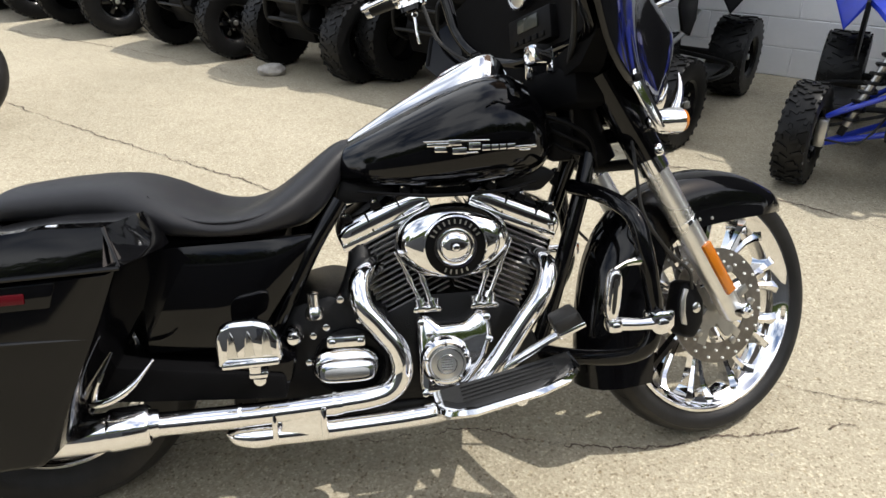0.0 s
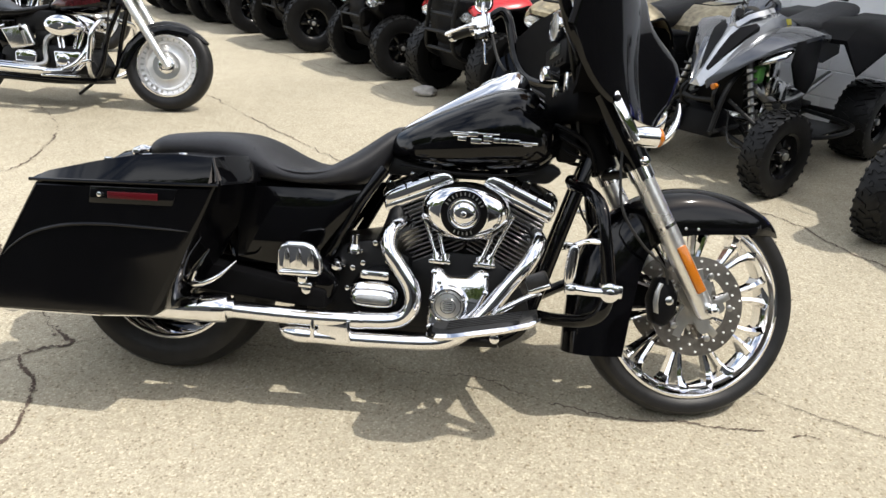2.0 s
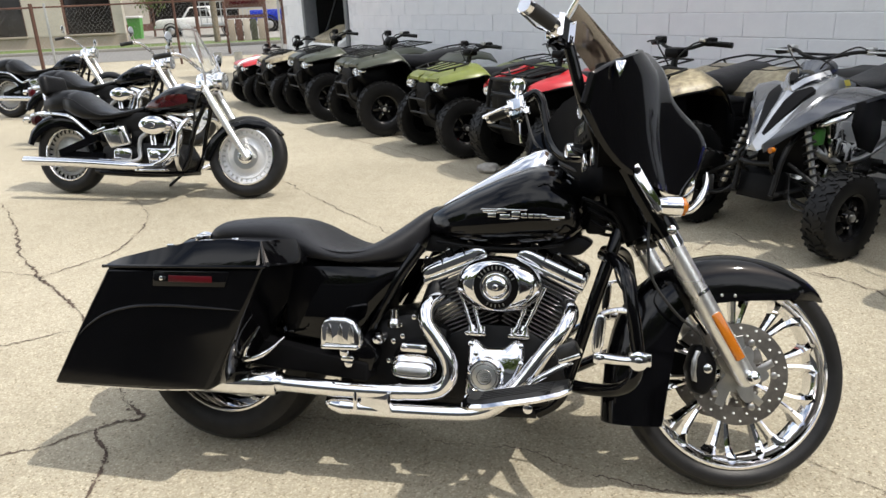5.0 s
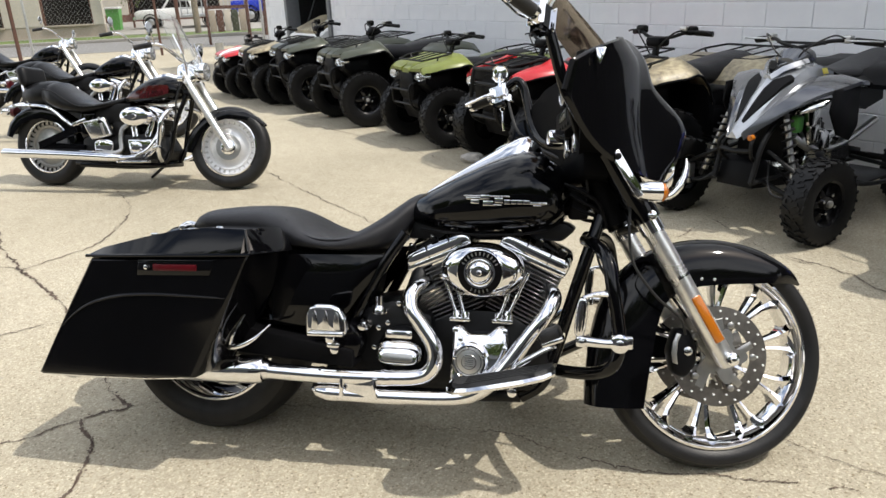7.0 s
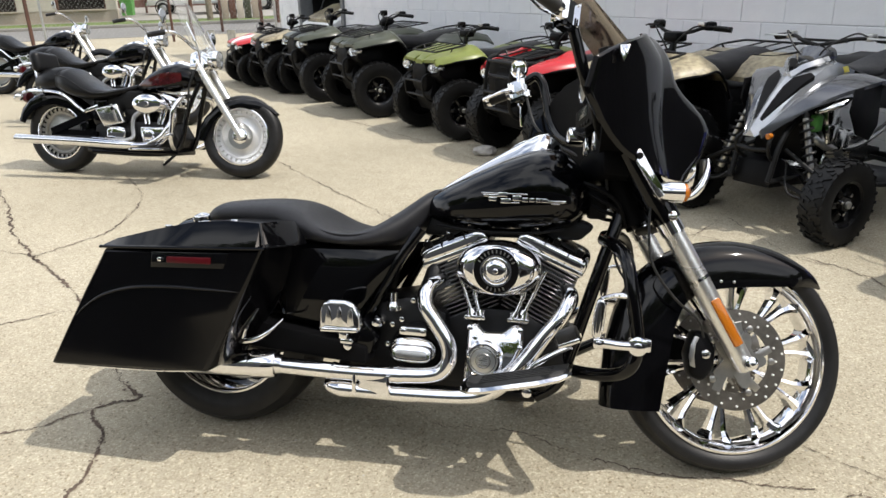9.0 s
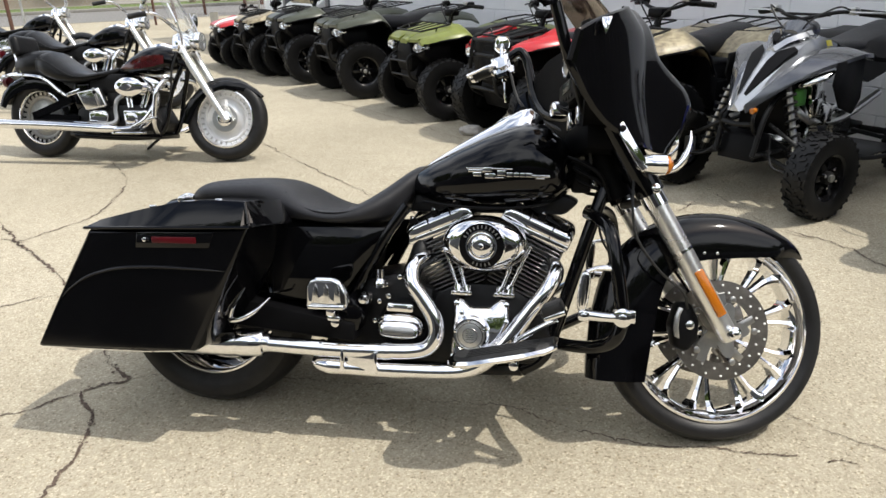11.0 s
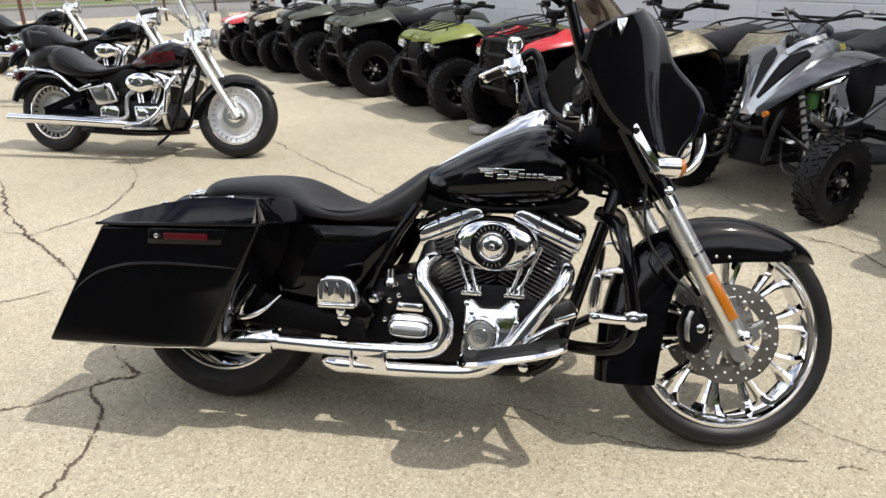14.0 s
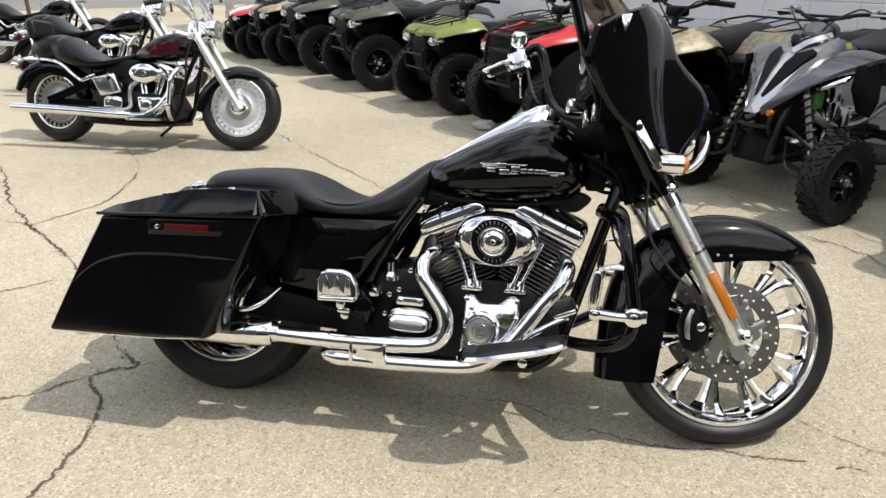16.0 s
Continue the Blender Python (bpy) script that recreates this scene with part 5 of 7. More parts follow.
part("pipe_bracket", join(prism([(0.480, 0.262), (0.605, 0.262), (0.590, 0.235), (0.600, 0.195), (0.485, 0.195), (0.505, 0.232)], -0.215, -0.250, 0.006, seg=3), box((0.490, -0.234, 0.231), (0.014, 0.052, 0.070), 0.006), box((0.596, -0.234, 0.231), (0.014, 0.052, 0.070), 0.006)), M_CHROME, bike, "chrome crossover shield")
for x, z, y in ((0.62, 0.259, -0.22), (0.42, 0.2585, -0.24)):
    part("pipe_clamp", tube([(x - 0.004, y, z), (x + 0.004, y, z)], 0.0275, 24), M_CHROME, bike)
mf = part("muffler", tube([(0.255, -0.262, 0.268), (0.235, -0.266, 0.269), (0.20, -0.272, 0.270), (0.165, -0.280, 0.268), (0.12, -0.283, 0.265), (0.0, -0.283, 0.262), (-0.25, -0.283, 0.254), (-0.44, -0.283, 0.246)], [0.029, 0.032, 0.038, 0.040, 0.041, 0.041, 0.040, 0.039], 28, n=4), M_CHROME, bike, "chrome muffler under the bag")
part("muffler_collar", tube([(0.160, -0.2805, 0.268), (0.166, -0.2795, 0.268), (0.232, -0.267, 0.269), (0.238, -0.266, 0.269)], [0.040, 0.0445, 0.0435, 0.036], 28, n=2), M_CHROME, mf, "bright chrome collar")
part("muffler_tip", lathe([(0.030, 0.0), (0.041, 0.0), (0.042, 0.02), (0.030, 0.06)], (0, 0, 0), "x", 28), M_CHROME, mf, m=Matrix.Translation((-0.445, -0.283, 0.238)))
part("muffler", tube([(0.45, 0.232, 0.203), (0.2, 0.29, 0.235), (0.12, 0.30, 0.24), (-0.25, 0.33, 0.222), (-0.455, 0.345, 0.214)], [0.026, 0.04, 0.05, 0.049, 0.047], 24, n=4), M_CHROME, bike)

# passenger peg
pp = part("passenger_board", prism([(0.398, 0.405), (0.402, 0.398), (0.522, 0.402), (0.528, 0.412), (0.524, 0.450), (0.508, 0.482), (0.480, 0.493), (0.430, 0.492), (0.408, 0.484), (0.398, 0.46)], -0.285, -0.318, 0.010, seg=3), M_CHROME, bike, "folded chrome passenger footboard")
part("board_lip", bar_between((0.408, -0.318, 0.404), (0.522, -0.318, 0.408), 0.022, 0.013, 0.005), M_CHROME, pp)
for k in range(3):
    x = 0.430 + 0.034 * k
    part("board_groove", prism([(x - 0.011, 0.42), (x + 0.011, 0.42), (x + 0.006, 0.462), (x, 0.475), (x - 0.006, 0.462)], -0.315, -0.3205, 0.002), M_ALLOY, pp, "fluted recess")
part("peg_bracket", join(box((0.468, -0.285, 0.388), (0.026, 0.030, 0.030), 0.006), box((0.470, -0.262, 0.362), (0.040, 0.030, 0.016), 0.005), disc((0.470, -0.250, 0.346), 0.013, 0.03)), M_CHROME, pp)
part("peg_mount", prism([(0.42, 0.31), (0.53, 0.31), (0.545, 0.37), (0.51, 0.42), (0.45, 0.42), (0.41, 0.37)], -0.15, -0.222, 0.015), M_BLACK, bike)

# tank and console
part("tank_backbone", join(prism([(0.64, 0.675), (1.13, 0.682), (1.17, 0.72), (1.14, 0.74), (0.66, 0.735)], -0.06, 0.06, 0.012)), M_WRINKLE, bike)
TT = [(0.62, 0.775), (0.66, 0.803), (0.70, 0.826), (0.80, 0.878), (0.90, 0.926), (0.98, 0.956), (1.03, 0.962), (1.07, 0.950), (1.11, 0.918), (1.14, 0.872), (1.158, 0.82)]
TB = [(0.62, 0.735), (0.66, 0.722), (0.74, 0.706), (0.90, 0.699), (1.05, 0.708), (1.11, 0.72), (1.14, 0.750), (1.158, 0.79)]
TW = [(0.62, 0.02), (0.66, 0.075), (0.72, 0.128), (0.80, 0.163), (0.90, 0.186), (0.98, 0.192), (1.06, 0.184), (1.11, 0.162), (1.14, 0.125), (1.158, 0.06)]
tank = part("fuel_tank", loft([section(x, soft(TT, x), soft(TB, x), soft(TW, x), 40, 2.6, 2.5) for x in [0.625 + 0.533 * k / 40 for k in range(41)]]), M_BLACK, bike, "gloss black teardrop fuel tank", sharp=60)
cons = []
for x, z, w in ((0.655, 0.796, 0.016), (0.70, 0.832, 0.036), (0.78, 0.882, 0.052), (0.86, 0.928, 0.066), (0.93, 0.968, 0.078), (0.985, 0.997, 0.086), (1.015, 1.003, 0.084), (1.04, 0.985, 0.076), (1.065, 0.945, 0.062)):
    cons.append([(x, -w, z - 0.055), (x, -w * 0.98, z - 0.046), (x, -w * 0.60, z - 0.008), (x, -w * 0.5, z - 0.002), (x, 0, z + 0.002), (x, w * 0.5, z - 0.002), (x, w * 0.60, z - 0.008), (x, w * 0.98, z - 0.046), (x, w, z - 0.055)])
console = part("tank_console", loft(cons), M_CHROME, bike, "long chrome tank console", sharp=50)
part("filler_door", lathe([(0.0008, 0.004), (0.028, 0.003), (0.032, 0.0), (0.0008, 0.0)], axis="z", seg=28, close=False), M_CHROME, console, m=Matrix.Translation((0.93, 0, 0.969)) @ Matrix.Rotation(radians(-27), 4, "Y"))
part("console_vent", loft([[(0.975, y, 1.003), (0.995, y, 1.0075), (0.995, y, 1.004), (0.975, y, 0.999)] for y in (-0.03, 0.03)]), M_PLASTIC, console)
letters = []
for x0, x1, dz, h in ((0.852, 0.905, 0.006, 0.006), (0.868, 0.893, -0.004, 0.009), (0.897, 0.925, 0.010, 0.010), (0.905, 0.935, -0.008, 0.011), (0.94, 0.965, 0.001, 0.012), (0.968, 0.985, -0.003, 0.010), (0.988, 1.003, -0.003, 0.009), (1.006, 1.02, -0.003, 0.009), (1.023, 1.04, -0.003, 0.009), (1.04, 1.09, -0.006, 0.005), (0.845, 0.985, 0.013, 0.0025), (0.93, 1.075, -0.0125, 0.0025)):
    letters.append((x0, x1, dz, h))
for sgn in (-1, 1):
    bars_bm = []
    for x0, x1, dz, h in letters:
        pa, pb = [Vector((x, sgn * (soft(TW, x) * 1.0 + 0.0015), 0.806 + dz)) for x in (x0, x1)]
        bars_bm.append(bar_between(pa, pb, 0.005, h * 1.3, 0.001))
    part("tank_emblem", join(*bars_bm), M_CHROME, tank, "chrome emblem of plain bars")
part("tank_trim", tube([(0.70, -0.115, 0.712), (0.85, -0.176, 0.704), (1.0, -0.186, 0.708), (1.09, -0.168, 0.722)], 0.004, 8), M_PLASTIC, tank)

# seat
ST = [(-0.135, 0.690), (-0.11, 0.725), (-0.07, 0.750), (0.05, 0.764), (0.14, 0.768), (0.21, 0.764), (0.27, 0.744), (0.32, 0.714), (0.38, 0.689), (0.43, 0.685), (0.49, 0.704), (0.54, 0.735), (0.59, 0.770), (0.63, 0.800), (0.665, 0.822), (0.685, 0.82)]
SB = [(-0.135, 0.682), (0.0, 0.684), (0.14, 0.682), (0.20, 0.668), (0.28, 0.640), (0.48, 0.634), (0.585, 0.640), (0.62, 0.668), (0.655, 0.72), (0.685, 0.765)]
SW = [(-0.135, 0.03), (-0.11, 0.085), (-0.06, 0.118), (0.05, 0.135), (0.18, 0.150), (0.30, 0.188), (0.42, 0.200), (0.50, 0.186), (0.57, 0.150), (0.63, 0.105), (0.685, 0.055)]
seat_rings = []
for k in range(57):
    x = -0.134 + 0.815 * k / 56
    ring = section(x, soft(ST, x), soft(SB, x), soft(SW, x), 40, 2.3, 4.0)
    dish = 0.016 * math.exp(-((x - 0.42) / 0.1) ** 2)
    ring = [(a, b, c - dish * math.exp(-(b / 0.10) ** 2) * (1 if c > 0.66 else 0)) for a, b, c in ring]
    seat_rings.append(ring)
seat = part("seat", loft(seat_rings), M_VINYL, bike, "black vinyl two-up seat", sharp=70)
for s in (-1, 1):
    if s < 0:
        part("seat_seam", tube([(0.255, s * 0.135, 0.730), (0.29, s * 0.160, 0.700), (0.38, s * 0.182, 0.674), (0.48, s * 0.176, 0.678), (0.56, s * 0.135, 0.712)], 0.0032, 8), M_VINYL, seat)
    rows = []
    for k in range(17):
        x = 0.232 + 0.370 * k / 16
        zt, zb = lerp([(0.232, 0.612), (0.30, 0.624), (0.602, 0.632)], x), lerp([(0.232, 0.395), (0.40, 0.400), (0.475, 0.435), (0.52, 0.50), (0.575, 0.575), (0.602, 0.622)], x)
        swell = 0.036 * (1 - ((x - 0.40) / 0.30) ** 2)
        rim = [(zb + (zt - zb) * u, 0.166 + swell * (1 - (2 * u - 0.9) ** 2 * 0.62) ** 0.5 * min(1.0, (zt - zb) / 0.12)) for u in (0.0, 0.06, 0.15, 0.3, 0.45, 0.6, 0.75, 0.88, 0.96, 1.0)]
        rows.append([(x, s * y, z) for z, y in rim] + [(x, s * 0.150, zt), (x, s * 0.150, zb)])
    part("side_cover", loft(rows), M_BLACK, bike, "gloss black curved side cover", sharp=50)
    part("bag_guard", tube([(0.140, s * 0.25, 0.352), (0.150, s * 0.315, 0.345), (0.190, s * 0.32, 0.353), (0.228, s * 0.305, 0.375), (0.262, s * 0.27, 0.412)], [0.006, 0.008, 0.009, 0.007, 0.003], 12), M_CHROME, bike, "curved chrome bag guard")
part("bag_stay", tube([(0.150, -0.315, 0.345), (0.165, -0.32, 0.385), (0.195, -0.30, 0.445)], [0.006, 0.005, 0.003], 8), M_CHROME, bike, "thin chrome stay")
part("battery_box", prism([(0.22, 0.30), (0.46, 0.28), (0.53, 0.62), (0.24, 0.64)], -0.14, 0.14, 0.01), M_MATTE, bike)

# rear fender and wheel
RC = Vector((-0.045, -0.018, 0.332))
ro = [(RC.x + r * math.cos(radians(a)), RC.z + r * math.sin(radians(a))) for a, r in ((35, 0.36), (55, 0.365), (75, 0.372), (95, 0.384), (115, 0.395), (135, 0.406), (155, 0.420), (172, 0.436))]
ri = [(RC.x + 0.22 * math.cos(radians(a)), RC.z + 0.22 * math.sin(radians(a))) for a in (35, 55, 75, 95, 115, 135, 155, 172)]
rf = part("rear_fender", loft([fender_ring(o, i, 0.115, 0.3) for o, i in zip(ro, ri)]), M_BLACK, bike, "gloss black rear fender")
part("fender_latch", join(tube([(-0.160, -0.075, 0.690), (-0.13, -0.08, 0.702), (-0.10, -0.085, 0.698)], 0.010, 12), disc((-0.138, -0.095, 0.690), 0.011, 0.03)), M_CHROME, rf, "chrome latch behind the seat")
part("tail_lamp", prism([(-0.425, 0.50), (-0.39, 0.50), (-0.36, 0.56), (-0.40, 0.57)], -0.05, 0.05, 0.008), M_RED, rf)
rw = part("rear_wheel", lathe(rim_profile(0.234, 0.092, 0.03), RC, seg=64), M_CHROME, bike, "chrome rear rim")
part("tyre", lathe(tyre_profile(0.344, 0.234, 0.098), RC, seg=64), M_TYRE, rw)
grooves(RC, 0.340, 0.092, 22, rw)
part("hub", lathe([(0.02, -0.08), (0.06, -0.07), (0.06, 0.07), (0.02, 0.08)], RC, seg=28), M_SATIN, rw)
for k in range(9):
    a = 2 * math.pi * k / 9
    part("spoke", bar_between(RC + Vector((0.05 * math.cos(a), 0, 0.05 * math.sin(a))), RC + Vector((0.19 * math.cos(a + 0.1), 0, 0.19 * math.sin(a + 0.1))), 0.03, 0.016, 0.004), M_CHROME, rw)
part("brake_disc", lathe([(0.10, -0.092), (0.146, -0.092), (0.146, -0.097), (0.10, -0.097)], RC, seg=48), M_DISC, rw)
part("swingarm", join(bar_between((0.45, -0.12, 0.30), (-0.04, -0.125, 0.32), 0.035, 0.06, 0.008), bar_between((0.45, 0.12, 0.30), (-0.04, 0.125, 0.32), 0.035, 0.06, 0.008)), M_WRINKLE, bike)
for s in (-1, 1):
    part("shock", tube([(0.10, s * 0.14, 0.33), (0.22, s * 0.14, 0.58)], 0.025, 14), M_RUBBER, bike)
    part("bag_bracket", box((-0.06, s * 0.152, 0.54), (0.44, 0.08, 0.05), 0.012), M_WRINKLE, bike)
    # added plate that blocks sun through a slit in the bike's shadow
    part("shadow_fill_plate", prism([(0.10, 0.31), (0.52, 0.285), (0.52, 0.34), (0.10, 0.40)], s * 0.09, s * 0.236, 0.01), M_MATTE, bike)

# saddlebags
for s in (-1, 1):
    m = Matrix.Diagonal((1, -s, 1, 1)) if s < 0 else Matrix.Translation((-0.05, 0, -0.015)) @ Matrix.Diagonal((1, -1, 1, 1))
    rings = []
    for y, g, fx in ((-0.195, 0.010, 0.035), (-0.215, 0.0, 0.035), (-0.255, 0.0, 0.034), (-0.30, 0.0, 0.020), (-0.355, 0.0, 0.006), (-0.388, 0.0, 0.0), (-0.401, 0.004, -0.003), (-0.406, 0.014, -0.012)):
        o = [(-0.262, 0.612), (-0.08, 0.620), (0.12, 0.630), (0.264 + fx, 0.638), (0.222 + fx, 0.54), (0.174 + fx * 0.9, 0.44), (0.128 + fx * 0.6, 0.34), (0.096 + fx * 0.4, 0.278), (0.078, 0.262), (-0.18, 0.248), (-0.45, 0.236), (-0.462, 0.240), (-0.40, 0.36), (-0.33, 0.49)]
        cx, cz = -0.1, 0.43
        rings.append([(cx + (x - cx) * (1 - 2.5 * g), y, cz + (z - cz) * (1 - 3.5 * g)) for x, z in o])
    bag = part("saddlebag", loft(rings), M_BLACK, bike, "stretched gloss black saddlebag", sharp=28, m=m)
    lid = []
    for y, h, fx, w in ((-0.195, 0.95, 0.035, 0), (-0.25, 1.0, 0.035, 0), (-0.335, 1.0, 0.012, 0), (-0.376, 0.985, 0.0, 0.0), (-0.406, 0.06, 0.0, 0.0)):
        o = [(-0.275, 0.616), (0.268 + fx, 0.640), (0.264 + fx, 0.652)]
        top = [(0.240 + fx * 0.6, 0.712), (0.13, 0.714), (0.03, 0.706), (-0.10, 0.678), (-0.235, 0.643), (-0.272, 0.627)]
        lid.append([(x, y, z) for x, z in o] + [(x, y, 0.618 + 0.022 * (x + 0.27) / 0.54 + (z - (0.618 + 0.022 * (x + 0.27) / 0.54)) * h) for x, z in top])
    part("bag_lid", loft(lid), M_BLACK, bag, "black lid with a bevelled edge", sharp=25, m=m)
    # gloss black bead added only to draw a highlight along the corner
    part("lid_highlight_bead", tube([(0.266, -0.404, 0.643), (0.254, -0.392, 0.676), (0.240, -0.376, 0.710)], 0.004, 10), M_BLACK, bag, "black bead added along the lid corner to catch a highlight", m=m)
    for x in (-0.08, 0.14):
        part("lid_hinge", box((x, -0.345, 0.684 + 0.12 * (x + 0.08)), (0.022, 0.012, 0.010), 0.003), M_CHROME, bag, m=m)
    part("lid_lip", join(tube([(-0.278, -0.402, 0.617), (0.0, -0.410, 0.629), (0.268, -0.405, 0.640)], 0.005, 8, n=2)), M_BLACK, bag, m=m)
    part("bag_ridge", tube([(-0.375, -0.4030, 0.388), (-0.335, -0.4050, 0.428), (-0.27, -0.4060, 0.470), (-0.17, -0.4060, 0.500), (-0.05, -0.4060, 0.511), (0.07, -0.4060, 0.512), (0.19, -0.4035, 0.510)], [0.0015, 0.0035, 0.0045, 0.0045, 0.0045, 0.004, 0.002], 8, flat=1.4), M_BLACK, bag, m=m)
    part("reflector_housing", prism([(-0.095, 0.613), (0.155, 0.622), (0.14, 0.575), (-0.10, 0.566)], -0.398, -0.409, 0.003, m=m), M_BLACK, bag)
    part("bag_reflector", bar_between((-0.043, -0.411, 0.592), (0.100, -0.411, 0.596), 0.006, 0.019, 0.002), M_RED, bag, "dim red reflector strip", m=m)
    part("bag_lock", disc((-0.066, -0.411, 0.592), 0.0065, 0.008), M_CHROME, bag, m=m)
    part("bag_trim", tube([(-0.44, -0.37, 0.232), (-0.1, -0.375, 0.244), (0.07, -0.36, 0.258)], 0.005, 8, n=2), M_CHROME, bag, "thin chrome strip under the bag", m=m)


# ---- cruiser motorcycles ----
def cruiser(m, label, stripe, shield=True):
    """A chrome-trimmed cruiser on its side stand; x forward from the rear wheel, y to its left."""
    bk = thing("cruiser_motorcycle", label, "motorcycle", m, group="parked cruiser motorcycles")
    S2 = Matrix.Translation((1.62, 0, 0.32)) @ Matrix.Rotation(radians(8), 4, Vector((-0.5, 0, 0.86))) @ Matrix.Translation((-1.62, 0, -0.32))
    for c, R, rim, hw, mm, nm in (((1.62, 0, 0.318), 0.318, 0.222, 0.062, S2, "front_wheel"), ((-0.01, 0, 0.318), 0.318, 0.215, 0.072, None, "rear_wheel")):
        w = part(nm, lathe(rim_profile(rim, hw, 0.02), c, seg=56), M_CHROME, bk, "polished disc wheel", m=mm)
        part("tyre", lathe(tyre_profile(R, rim, hw), c, seg=56), M_TYRE, w, m=mm)
        front = nm == "front_wheel"
        # rear disc, slots and hub take darker materials: the fender's shade painted in
        part("wheel_disc", lathe([(0.02, -0.05), (0.05, -0.045), (0.10, -0.020), (0.150, -0.022), (0.158, -0.034), (0.170, -0.036), (0.178, -0.026), (0.200, -0.032), (0.210, -0.046), (0.213, -0.03), (0.16, 0.02), (0.02, 0.05)], c, seg=56), M_BRUSHED if front else M_CARRIER, w, "solid cast wheel disc", m=mm)
        for k in range(28):
            a = 2 * math.pi * k / 28
            part("disc_slot", bar_between((c[0] + 0.179 * math.cos(a), -0.031, c[2] + 0.179 * math.sin(a)), (c[0] + 0.197 * math.cos(a), -0.034, c[2] + 0.197 * math.sin(a)), 0.008, 0.009, 0.002), M_SATIN if front else M_PLASTIC, w, m=mm)
        if front:
            part("brake_rotor", lathe([(0.060, -0.058), (0.098, -0.058), (0.100, -0.055), (0.098, -0.052), (0.060, -0.052)], c, seg=44), M_SATIN, w, m=mm)
            for k in range(5):
                a = 2 * math.pi * k / 5 + 0.3
                part("hub_bolt", disc((c[0] + 0.046 * math.cos(a), -0.064, c[2] + 0.046 * math.sin(a)), 0.007, 0.012, seg=8), M_CARRIER, w, m=mm)
        part("hub_cap", join(disc((c[0], -0.060, c[2]), 0.058, 0.022), disc((c[0], -0.080, c[2]), 0.030, 0.03), disc((c[0], -0.098, c[2]), 0.016, 0.02)), M_CHROME if front else M_CARRIER, w, m=mm)
    for s in (-1, 1):
        part("fork_leg", tube([(1.655, s * 0.11, 0.30), (1.50, s * 0.11, 0.53), (1.36, s * 0.11, 0.745), (1.29, s * 0.11, 0.86)], [0.026, 0.029, 0.030, 0.028], 16), M_FORK, bk, "satin fork leg", m=S2)
        part("handlebar", tube([(1.27, 0, 0.96), (1.27, s * 0.10, 0.97), (1.23, s * 0.26, 1.03), (1.17, s * 0.34, 1.045), (1.06, s * 0.40, 1.01)], 0.0135, 12), M_CHROME, bk, m=S2)
        part("grip", tube([(1.16, s * 0.347, 1.042), (1.05, s * 0.405, 1.006)], 0.019, 12), M_RUBBER, bk, m=S2)
        part("mirror", join(tube([(1.18, s * 0.34, 1.045), (1.18, s * 0.40, 1.12)], 0.006, 8), lathe([(0.0008, 0.012), (0.05, 0.006), (0.052, 0.0), (0.0008, 0.0)], (1.175, s * 0.42, 1.14), "x", 20, False)), M_CHROME, bk, m=S2)
        part("turn_signal", lathe([(0.0008, -0.04), (0.022, -0.025), (0.028, 0.02), (0.0008, 0.022)], (1.30, s * 0.17, 0.82), "x", 16, False), M_CHROME, bk, m=S2)
        part("rear_signal", lathe([(0.0008, -0.03), (0.026, -0.025), (0.028, 0.01), (0.0008, 0.03)], (-0.33, s * 0.12, 0.60), "x", 16, False), M_CHROME, bk)
    ft = [(1.905, 0.50), (1.84, 0.555), (1.75, 0.60), (1.64, 0.618), (1.53, 0.60), (1.42, 0.55), (1.33, 0.47), (1.275, 0.38), (1.25, 0.28)]
    fb_ = [(1.89, 0.485), (1.82, 0.515), (1.74, 0.53), (1.64, 0.54), (1.56, 0.52), (1.48, 0.48), (1.42, 0.42), (1.375, 0.34), (1.34, 0.27)]
    part("front_fender", loft([fender_ring(o, i, 0.085 * min(1, 0.4 + 0.2 * k), 0.35) for k, (o, i) in enumerate(zip(ft, fb_))]), M_BLACK, bk, m=S2)
    rt = [(-0.40, 0.42), (-0.36, 0.52), (-0.28, 0.60), (-0.16, 0.655), (-0.02, 0.67), (0.12, 0.645), (0.24, 0.58), (0.30, 0.48), (0.31, 0.36)]
    rb_ = [(-0.31, 0.39), (-0.28, 0.44), (-0.21, 0.50), (-0.12, 0.535), (-0.01, 0.545), (0.09, 0.53), (0.18, 0.48), (0.23, 0.42), (0.24, 0.34)]
    part("rear_fender", loft([fender_ring(o, i, 0.105, 0.35) for o, i in zip(rt, rb_)]), M_BLACK, bk)
    part("tail_lamp", lathe([(0.0008, -0.03), (0.04, -0.02), (0.045, 0.02), (0.0008, 0.025)], (-0.36, 0, 0.60), "x", 20, False), M_RED, bk)
    for s in (-1, 1):
        part("fender_strut", tube([(-0.30, s * 0.118, 0.640), (-0.18, s * 0.125, 0.655), (0.02, s * 0.130, 0.650), (0.14, s * 0.133, 0.610), (0.23, s * 0.135, 0.540), (0.30, s * 0.135, 0.492)], [0.018, 0.024, 0.024, 0.022, 0.020, 0.014], 12, flat=0.4), M_CHROME, bk, "curved chrome fender strut")
        for x, z in ((-0.24, 0.65), (-0.08, 0.655), (0.10, 0.630), (0.26, 0.515)):
            part("strut_bolt", disc((x, s * 0.142, z), 0.008, 0.010, seg=8), M_CARRIER, bk)
        part("strut_arm", bar_between((0.30, s * 0.13, 0.49), (0.42, s * 0.125, 0.535), 0.014, 0.032, 0.006), M_CHROME, bk)
        part("rear_strut", bar_between((0.34, s * 0.128, 0.46), (-0.02, s * 0.122, 0.330), 0.028, 0.040, 0.008), M_BLACK, bk, "black swingarm strut")
